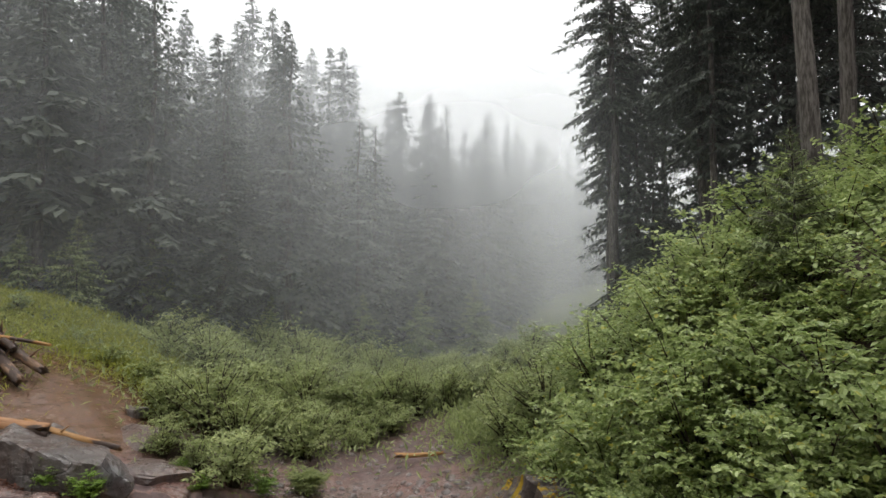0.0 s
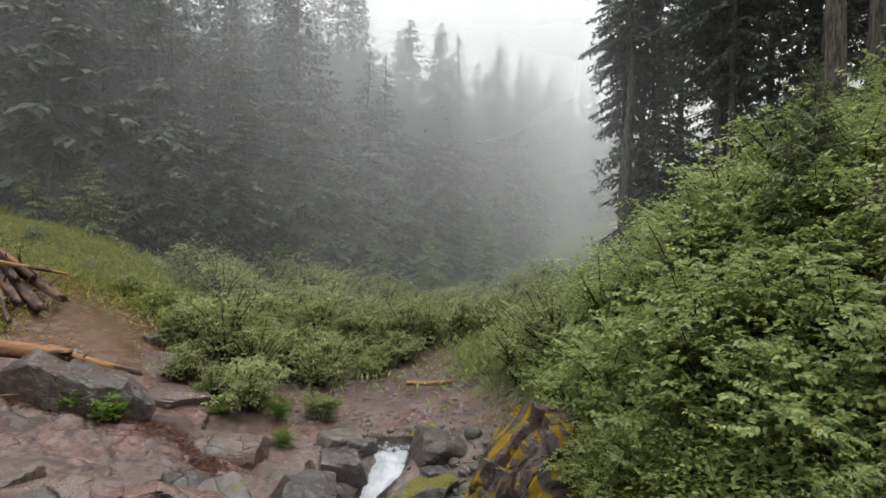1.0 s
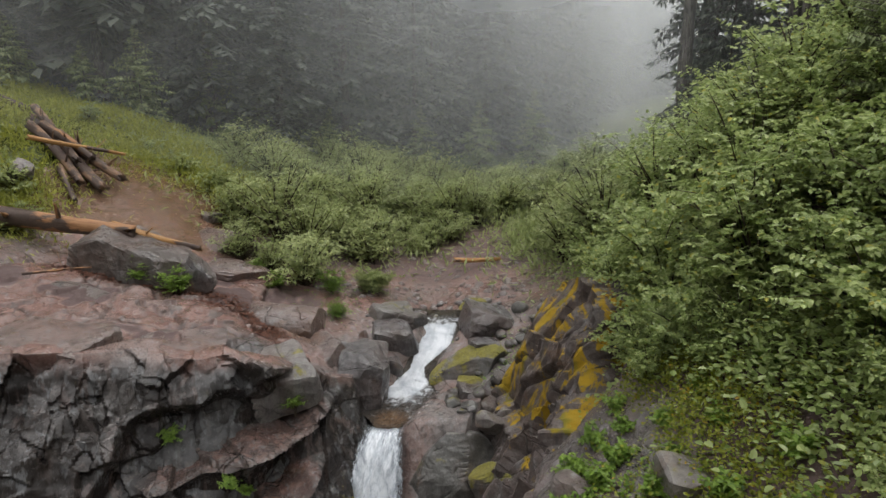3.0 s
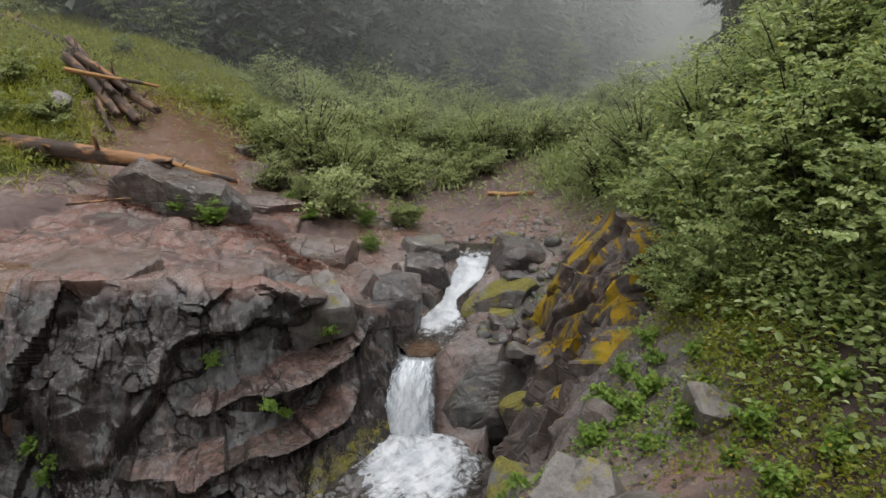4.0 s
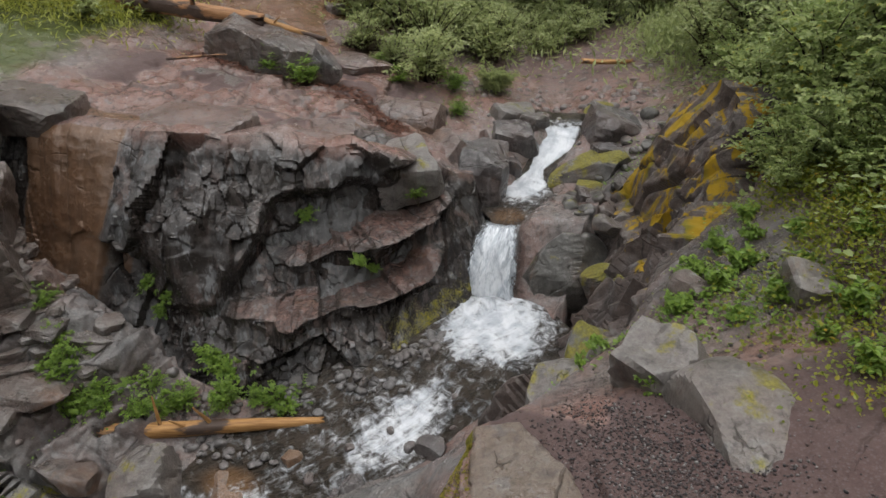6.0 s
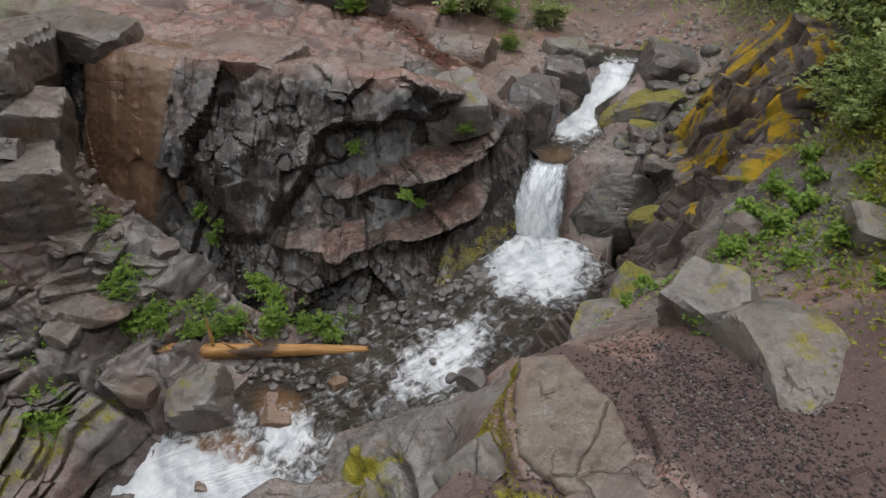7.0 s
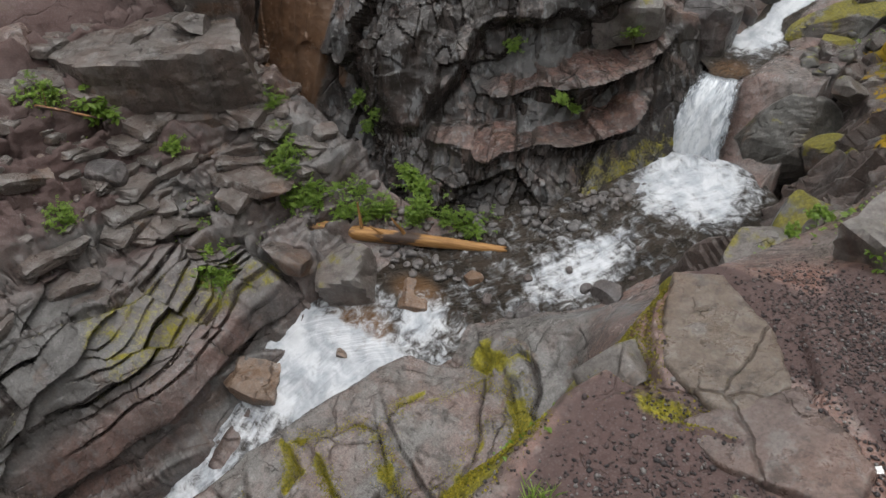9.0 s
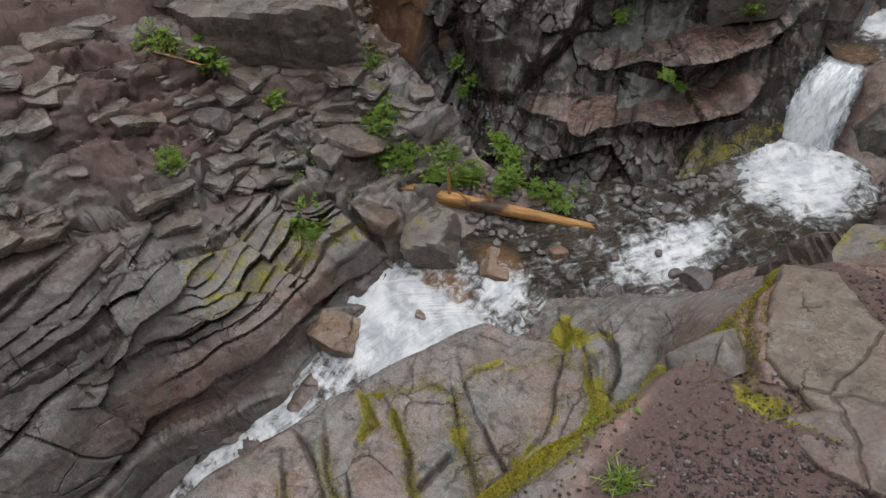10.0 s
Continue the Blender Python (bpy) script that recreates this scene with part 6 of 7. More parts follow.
# ---- leaves, shrubs and ground plants ----
def frames_of(direction, rng):
    """For each direction, a random side vector and the normal."""
    d = direction / np.linalg.norm(direction, axis=1)[:, None]
    up = np.tile([0.0, 0.0, 1.0], (len(d), 1)) + rng.normal(size=d.shape) * 0.28
    s = np.cross(d, up)
    s /= np.linalg.norm(s, axis=1)[:, None] + 1e-9
    return d, s, np.cross(s, d)


def leaves(pos, direction, size, rng, width=0.62, fold=0.25, droop=0.2):
    """Ovate leaves folded along the midrib: six corners and two faces each."""
    d, s, n = frames_of(direction, rng)
    L = size[:, None]
    shape = [(0.0, 0.0, 0.0), (0.32, 0.5, 0.5), (0.72, 0.40, 0.4), (1.0, 0.0, 0.0), (0.72, -0.40, 0.4), (0.32, -0.5, 0.5)]
    v = np.stack([pos + d * L * a + s * L * b * width * 2 * 0.5 + n * L * (c * fold - droop * a * a) for a, b, c in shape], 1)
    k = len(pos)
    i = np.arange(k)[:, None] * 6
    f = np.concatenate([i + np.array([[0, 1, 2, 3]]), i + np.array([[0, 3, 4, 5]])], 0)
    return v.reshape(-1, 3), f


def blades(pos, direction, size, rng, width=0.1):
    """Narrow needles, sprays or grass blades: a bent diamond of two faces."""
    d, s, n = frames_of(direction, rng)
    L = size[:, None]
    v = np.stack([pos, pos + d * L * 0.45 + s * L * width, pos + d * L - n * L * 0.15, pos + d * L * 0.45 - s * L * width], 1)
    i = np.arange(len(pos))[:, None] * 4
    return v.reshape(-1, 3), i + np.array([[0, 1, 2, 3]])


def tube(points, r0, r1, sides=5):
    pts = np.asarray(points, dtype=float)
    n = len(pts)
    tan = np.gradient(pts, axis=0)
    tan /= np.linalg.norm(tan, axis=1)[:, None] + 1e-9
    a = np.cross(tan, [0.31, 0.87, 0.12])
    a /= np.linalg.norm(a, axis=1)[:, None] + 1e-9
    b = np.cross(tan, a)
    r = np.linspace(r0, r1, n)
    ang = np.linspace(0, 2 * math.pi, sides, endpoint=False)
    v = np.concatenate([pts[k] + r[k] * (np.cos(ang)[:, None] * a[k] + np.sin(ang)[:, None] * b[k]) for k in range(n)])
    f = [(k * sides + i, k * sides + (i + 1) % sides, (k + 1) * sides + (i + 1) % sides, (k + 1) * sides + i) for k in range(n - 1) for i in range(sides)]
    return v, np.array(f)


def joined(pieces):
    vs, fs, base = [], [], 0
    for v, f in pieces:
        vs.append(v)
        fs += (np.asarray(f) + base).tolist()
        base += len(v)
    return np.concatenate(vs), fs


def shrub(name, label, high, wide, stems, leaf, leaf_mat, seed, per=26, width=0.62, group="", simple=False):
    """A shrub of arching stems with side twigs, set with leaves."""
    rng = np.random.default_rng(seed)
    wood, pos, dirs = [], [], []
    for _ in range(stems):
        a = rng.uniform(0, 2 * math.pi)
        reach = wide * rng.uniform(0.25, 1.0)
        h = high * rng.uniform(0.55, 1.05) * (1 - 0.35 * (reach / wide) ** 2)
        t = np.linspace(0, 1, 9)[:, None]
        out = np.array([math.cos(a), math.sin(a), 0])
        stem = out * reach * t ** 1.6 + np.array([0, 0, h]) * (t - 0.18 * t ** 3) + rng.normal(size=(9, 3)) * 0.02
        stem[0] = out * 0.05 * wide
        stem[0, 2] = -0.12
        wood.append(tube(stem[::4] if simple else stem[::2], 0.012 * high + 0.004, 0.003, 3))
        for _ in range(per):
            u = rng.uniform(0.22, 1.0)
            k = u * 8
            i = min(int(k), 7)
            p = stem[i] + (stem[i + 1] - stem[i]) * (k - i)
            side = rng.normal(size=3)
            side[2] = abs(side[2]) * 0.3
            side /= np.linalg.norm(side)
            twig = side * rng.uniform(0.12, 0.42) * (0.4 + 0.6 * high) * (1.15 - 0.6 * u)
            for q in np.linspace(0.3, 1.0, 3 if simple else 5):
                for s in (-1, 1):
                    pos.append(p + twig * q)
                    d = twig / np.linalg.norm(twig) * 0.6 + s * np.cross(twig / np.linalg.norm(twig), [0, 0, 1]) * 0.9 + np.array([0, 0, rng.uniform(-0.65, 0.35)])
                    dirs.append(d + rng.normal(size=3) * np.array([0.25, 0.25, 0.15]))
    pos, dirs = np.array(pos), np.array(dirs)
    size = leaf * rng.uniform(0.55, 1.15, len(pos))
    v, f = blades(pos, dirs, size * 1.5, rng, width * 0.5) if simple else leaves(pos, dirs, size, rng, width)
    ob = thing(name, label, "shrub", group)
    wv, wf = joined(wood)
    part("stem", mesh_of("stem", wv, wf, TWIG), ob)["kind"] = "stuff"
    part("foliage", mesh_of("foliage", v, f, leaf_mat, smooth=False), ob)["kind"] = "stuff"
    return ob


def plant_many(makers, spots, rng, scale=(0.8, 1.25), sink=0.03, lean=8):
    """Set the made things down at the spots, then copies of them."""
    used = 0
    for x, y in spots:
        k = int(rng.integers(len(makers))) if used >= len(makers) else used
        m = pose(x, y, height(x, y) - sink, rng.uniform(-lean, lean), rng.uniform(-lean, lean), rng.uniform(0, 360))
        s = rng.uniform(*scale)
        if used < len(makers):
            ob = makers[k]
            ob.matrix_basis = m
        else:
            ob = copy_thing(makers[k], m)
        ob.scale = (s, s, s * rng.uniform(0.9, 1.1))
        used += 1


rngp = np.random.default_rng(77)
BANKSIDE = "shrubs of the near bank"
bank_shrubs = [shrub("shrub", "leafy green shrub with broad oval leaves on the slope", h, w, n, 0.066, LEAF_SHRUB, 500 + k, 19, 0.7, BANKSIDE)
               for k, (h, w, n) in enumerate([(1.5, 0.85, 15), (1.25, 0.75, 14), (1.8, 0.9, 16), (1.0, 0.7, 13)])]
far_shrubs = [shrub("shrub", "leafy green shrub higher up the slope", h, w, n, 0.050, LEAF_SHRUB, 520 + k, 26, 0.75, BANKSIDE, True)
              for k, (h, w, n) in enumerate([(1.5, 0.9, 15), (1.2, 0.85, 14), (1.8, 0.95, 15)])]


def bank_spots():
    out = []
    for _ in range(1500):
        x, y = rngp.uniform(1.2, 9.0), rngp.uniform(3.6, 19.0)
        edge = np.interp(y, [3.6, 5.0, 6.2, 7.5, 9, 10.2, 12, 15, 19], [3.3, 3.2, 2.75, 2.25, 2.15, 2.0, 1.5, 2.2, 3.5])
        if x < edge:
            continue
        if x - edge > 4.5 and rngp.uniform() < 0.6:
            continue
        if all((x - a) ** 2 + (y - b) ** 2 > (0.38 + 0.02 * y) ** 2 for a, b in out):
            out.append((x, y))
    return out


BANK_SPOTS = bank_spots()
plant_many(bank_shrubs, [p for p in BANK_SPOTS if p[1] < 8.6 and p[0] < 4.6], rngp, (0.75, 1.2), 0.05, 14)
plant_many(far_shrubs, [p for p in BANK_SPOTS if not (p[1] < 8.6 and p[0] < 4.6)], rngp, (0.75, 1.25), 0.05, 14)

for x, y, s in ((1.80, 6.95, 0.5), (1.60, 6.65, 0.42), (2.0, 6.75, 0.6), (2.05, 6.25, 0.5), (1.65, 7.3, 0.55), (2.3, 6.2, 0.6), (1.95, 7.35, 0.65), (1.75, 7.8, 0.6), (2.3, 7.2, 0.7), (2.65, 6.6, 0.75), (2.15, 8.0, 0.75), (2.95, 6.1, 0.7), (2.6, 7.6, 0.85), (3.2, 5.6, 0.75), (2.0, 8.7, 0.8), (2.3, 9.3, 0.8), (2.9, 7.1, 0.9), (1.9, 9.9, 0.7), (2.9, 4.6, 0.5), (3.0, 5.2, 0.55), (3.3, 4.2, 0.6), (2.6, 5.8, 0.4), (3.5, 4.9, 0.65), (3.1, 3.6, 0.5), (2.7, 4.1, 0.35), (3.6, 3.9, 0.7)):
    ob = copy_thing(bank_shrubs[int(rngp.integers(4))], pose(x, y, height(x, y) - 0.05, 6, -10, rngp.uniform(0, 360)))
    ob.scale = (1.25 * s, 1.25 * s, 1.25 * s)

# smaller bright shrubs at the stream's edge, under the cliff and on the left bank
low = [shrub("low_shrub", "small bright green shrub growing at the foot of the rocks", h, w, n, l, LEAF_BRIGHT, 540 + k, 12, 0.6, "small shrubs by the stream")
       for k, (h, w, n, l) in enumerate([(0.75, 0.36, 14, 0.050), (0.55, 0.30, 12, 0.044), (0.40, 0.24, 10, 0.038)])]
plant_many(low, [(-6.45, 4.98), (-6.05, 5.03), (-6.80, 4.98), (-5.60, 5.13), (-4.55, 5.65), (-4.05, 5.85), (-4.90, 5.50), (-6.30, 4.78), (-6.65, 5.18), (-5.85, 5.28), (-7.10, 5.13), (-6.90, 4.78), (-6.55, 4.73), (-5.80, 4.93), (-3.70, 6.05), (-4.30, 5.70), (-6.75, 4.88), (-5.45, 5.28), (-7.2, 3.5), (-6.95, 3.3), (-6.7, 3.55), (-7.3, 3.2),
                 (-8.15, 4.75), (-7.35, 5.35), (-9.0, 3.1), (-6.6, 11.05), (-5.9, 10.9), (-8.1, 2.2), (-3.6, 12.9), (-4.1, 13.5), (-4.6, 12.4), (-3.2, 11.8), (-5.2, 12.9)], rngp, (0.6, 1.05), 0.02, 10)

sprout = shrub("low_shrub", "small leafy sprig growing between the path's rocks", 0.34, 0.24, 6, 0.075, LEAF_BRIGHT, 560, 7, 0.66, "small shrubs by the stream")
plant_many([sprout],
           [(-0.2, 5.5), (-0.42, 5.1), (0.62, 5.15), (0.9, 5.3), (1.1, 5.5), (-1.15, 5.85), (1.5, 5.2), (0.36, 4.02), (1.55, 5.75), (1.25, 6.1), (0.75, 5.75), (1.0, 6.3), (1.3, 6.6), (1.9, 5.9), (2.2, 6.4), (1.3, 4.9), (1.75, 4.55), (1.9, 5.3), (2.3, 4.7), (2.1, 4.1), (2.5, 5.2), (1.5, 4.3), (2.6, 3.7), (2.2, 3.4), (1.7, 3.9), (2.4, 5.7)], rngp, (0.45, 0.8), 0.02, 12)
for k, (x, y, z, s) in enumerate(((-0.20, 5.62, 2.98, 0.6), (-0.30, 5.35, 2.85, 0.5), (-0.08, 5.10, 3.70, 0.5), (0.42, 3.50, 4.20, 0.4), (-0.97, 5.48, 2.20, 0.5), (0.55, 5.10, 4.25, 0.6), (0.80, 5.25, 4.30, 0.6), (1.00, 4.75, 4.50, 0.45))):
    ob = copy_thing(sprout, pose(x, y, z - 0.03, 0, 0, 77 * k))
    ob.scale = (s, s, s)
for k, (x, y, z, s) in enumerate(((-7.15, 3.30, 1.22, 1.0), (-6.85, 3.20, 1.15, 0.9), (-6.95, 3.55, 1.30, 0.9), (-7.35, 3.05, 1.35, 0.8))):
    ob = copy_thing(low[k % 3], pose(x, y, z - 0.05, 0, 18, 55 * k))
    ob.scale = (s, s, s)
sprig = shrub("sprig", "small green sprig rooted in a crack of the cliff", 0.22, 0.13, 6, 0.045, LEAF_BRIGHT, 563, 6, 0.6, "sprigs on the cliff")
for k, (x, y, z, s) in enumerate(((-4.5, 7.7, 3.3, 0.9), (-3.59, 7.40, 2.80, 0.8), (-3.44, 7.52, 2.60, 0.8), (-2.99, 8.45, 3.42, 1.0), (-6.47, 6.38, 2.58, 1.1), (-6.12, 6.36, 2.46, 1.2), (-5.07, 5.92, 1.66, 1.5), (-5.37, 5.9, 1.83, 1.3), (-5.2, 5.85, 1.65, 1.5), (-4.74, 6.05, 1.62, 1.3), (-6.3, 6.3, 2.2, 0.9), (-8.0, 4.0, 2.68, 1.0))):
    ob = sprig if k == 0 else copy_thing(sprig, pose(x, y, z, 25, 0, 70 * k))
    ob.matrix_basis = pose(x, y, z, 25, 0, 70 * k)
    ob.scale = (s, s, s)

plant_many([shrub("low_shrub", "leafy bush on the grassy slope above the logs", 0.9, 0.6, 14, 0.08, LEAF_WILLOW, 561, 7, 0.5, "bushes of the meadow")],
           [(-10.4, 12.9), (-11.2, 12.2), (-9.6, 11.9), (-12.0, 13.8), (-8.9, 17.2), (-7.9, 17.0), (-12.9, 12.4), (-10.1, 10.6), (-13.8, 15.0), (-9.9, 17.6), (-7.2, 16.2), (-6.6, 15.4), (-14.9, 18.2), (-12.2, 18.4)], rngp, (0.8, 1.4), 0.02, 10)
plant_many([shrub("sapling", "drooping green sapling rooted in the rock block", 0.75, 0.35, 7, 0.10, LEAF_BRIGHT, 562, 8, 0.5)], [(-8.75, 3.55)], rngp, (1, 1), 0, 20)

# pale willows along the upper stream
willow = [shrub("willow", "grey-green willow bush of the upper stream bank", h, w, n, 0.060, LEAF_WILLOW, 570 + k, 16, 0.42, "willows along the stream", True)
          for k, (h, w, n) in enumerate([(1.5, 0.78, 24), (1.75, 0.75, 24), (1.2, 0.72, 22)])]
spots = []
for _ in range(2600):
    x, y = rngp.uniform(-9, 6.5), rngp.uniform(13.0, 27)
    left = np.interp(y, [13, 15, 17, 20, 27], [-4.0, -3.6, -1.0, 1.5, 6])
    leftmost = np.interp(y, [13, 16, 20, 27], [-6.0, -7.0, -9, -11])
    rightmost = np.interp(y, [13, 16, 20, 27], [1.2, 1.2, 4.5, 9])
    if (leftmost < x < left or (rightmost < x < rightmost + 2 and y < 18)) and all((x - a) ** 2 + (y - b) ** 2 > 0.62 ** 2 for a, b in spots):
        spots.append((x, y))
plant_many(willow, spots[:120], rngp, (0.65, 1.55), 0.05, 8)
plant_many([shrub("willow", "single willow bush on bare rock", 0.8, 0.5, 16, 0.075, LEAF_WILLOW, 579, 22, 0.34, "willows along the stream")], [(-2.75, 13.3)], rngp, (1, 1))


def carpet(name, label, count, spots, size, material, seed, high=0.12, narrow=None, tilt=0.6, patchy=False):
    """A low cover of leaves or grass over the ground; far too many to count."""
    rng = np.random.default_rng(seed)
    w = np.array([s[4] if len(s) > 4 else 1.0 for s in spots])
    pick = rng.choice(len(spots), count, p=w / w.sum())
    pos = np.empty((count, 3))
    for k, c in enumerate(pick):
        s = spots[c]
        x, y = s[0] + rng.normal() * s[2], s[1] + rng.normal() * s[3]
        pos[k] = x, y, height(x, y) + high * rng.uniform(0, 1) ** 1.5
    if patchy:
        pos = pos[fbm(pos * np.array([1.6, 1.6, 0.0]) + seed, 3, seed) + 0.12 * rng.normal(size=count) > -0.14]
        count = len(pos)
    d = rng.normal(size=(count, 3))
    d[:, 2] = np.abs(d[:, 2]) * tilt
    s = rng.uniform(*size, count)
    v, f = blades(pos, d, s, rng, narrow) if narrow else leaves(pos, d, s, rng, 0.7)
    return tagged(new(name, mesh_of(name, v, f, material, smooth=False)), label, "plants", "", "stuff")


carpet("ground_leaves", "low yellow-green leaves covering the slope beside the path", 21000, [(1.7, 6.7, 0.25, 0.35), (2.1, 6.2, 0.3, 0.4), (2.0, 4.6, 0.5, 0.5), (1.6, 5.5, 0.45, 0.4), (2.4, 3.8, 0.45, 0.5), (2.6, 5.3, 0.6, 0.6), (1.9, 3.2, 0.3, 0.4, 0.4), (3.2, 4.2, 0.7, 0.8)], (0.018, 0.048), LEAF_YELLOW, 601, 0.20, None, 1.1, patchy=True)
carpet("ground_plants", "small green plants on the rocks and banks", 2600, [(0.7, 5.0, 0.3, 0.25), (-0.2, 5.2, 0.2, 0.3), (1.2, 4.9, 0.35, 0.2), (-7.2, 3.6, 0.3, 0.3), (-6.8, 4.6, 0.5, 0.2, 0.4), (-8.2, 2.6, 0.5, 0.8, 0.5), (-3.4, 12.2, 0.5, 0.5, 0.5), (-1.5, 2.2, 0.15, 0.3, 0.3), (0.3, 10.8, 0.4, 0.4)], (0.02, 0.055), LEAF_BRIGHT, 602, 0.10)
carpet("meadow", "yellow-green grass and herbs on the far slope", 60000, [(-9.6, 18.2, 1.0, 1.2), (-11.5, 19.0, 1.6, 1.3), (-8.0, 18.8, 0.8, 1.0), (-12.8, 14.5, 1.2, 1.4), (-14.5, 16.5, 1.6, 1.6), (-10.8, 12.5, 0.7, 0.8), (-11.8, 10.8, 1.0, 0.8), (-7.0, 17.6, 0.7, 0.7), (-15, 20, 2, 1.5)], (0.08, 0.21), LEAF_GRASS, 603, 0.25, 0.11, 1.5)
carpet("far_herbs", "green herbs beneath the willows", 26000, [(-3, 22, 3.5, 2.2), (-5, 17.5, 1.6, 1.4), (2.5, 23, 2.5, 2.5), (1.5, 17, 0.8, 1.6), (-8, 21, 1.5, 1.5)], (0.12, 0.3), LEAF_WILLOW, 604, 0.3, 0.12, 1.3)
carpet("slope_plants", "green undergrowth between the shrubs of the near bank", 24000, [(2.9, 5.0, 0.45, 0.6), (2.6, 5.9, 0.35, 0.4, 0.6), (3.3, 7.4, 0.7, 0.8), (4.8, 8.5, 1.4, 1.6), (2.6, 10.5, 0.7, 1.2), (6, 12, 2, 2.5), (2.2, 12.5, 0.5, 1.0)], (0.04, 0.09), LEAF_SHRUB, 605, 0.45)
LITTER = make_bark("bark_litter", (0.050, 0.024, 0.018), (0.150, 0.066, 0.042))
tagged(carpet("bark_litter", "reddish scraps of bark and twigs washed onto the terrace", 3200, [(-5.5, 11.1, 0.35, 0.12), (-4.9, 10.75, 0.35, 0.12), (-4.3, 10.3, 0.30, 0.12), (-6.6, 10.95, 0.5, 0.07), (-7.7, 11.0, 0.4, 0.08), (-3.9, 10.0, 0.2, 0.15)], (0.03, 0.10), LITTER, 607, 0.02, 0.22, 0.12), "reddish scraps of bark and twigs washed onto the terrace", "litter", "", "stuff")
carpet("grass_tuft", "tuft of bright green grass in the gravel", 160, [(-1.02, 1.28, 0.04, 0.04)], (0.06, 0.15), LEAF_BRIGHT, 606, 0.01, 0.035, 2.2)

def moss_along(name, label, lines, count, spread, seed):
    """Tufts of moss on the ground along lines in plan; far too many to count."""
    rng = np.random.default_rng(seed)
    spots = []
    for wide, much, *line in lines:
        for (ax, ay), (bx, by) in zip(line, line[1:]):
            n = int(count * much * math.hypot(bx - ax, by - ay) * (0.4 + 6 * wide))
            t, w = rng.uniform(0, 1, n), rng.normal(size=(n, 2)) * (wide * spread)
            spots.append(np.stack([ax + (bx - ax) * t + w[:, 0], ay + (by - ay) * t + w[:, 1]], 1))
    xy = np.concatenate(spots)
    xy = xy[fbm(np.stack([xy[:, 0], xy[:, 1], 0 * xy[:, 0]], 1) * 1.9, 3, 154) + 0.10 * rng.normal(size=len(xy)) > -0.12]
    pos = np.array([(x, y, height(x, y)) for x, y in xy])
    d = rng.normal(size=pos.shape)
    d[:, 2] = np.abs(d[:, 2]) * 0.9 + 0.2
    v, f = leaves(pos, d, rng.uniform(0.007, 0.020, len(pos)), rng, 0.8)
    return tagged(new(name, mesh_of(name, v, f, LEAF_MOSS, smooth=False)), label, "moss", "", "stuff")


moss_along("joint_moss", "yellow-green moss filling the joints between grey slabs", [j for j in JOINTS if j[1] > 0.4], 1900, 0.95, 611)
moss_along("rim_moss", "thick yellow moss on the rocky rim above the slabs", [(0.16, 1.0, (-2.15, 0.0), (-1.80, 1.0), (-1.60, 1.5), (-1.38, 2.15))], 5200, 0.75, 612)

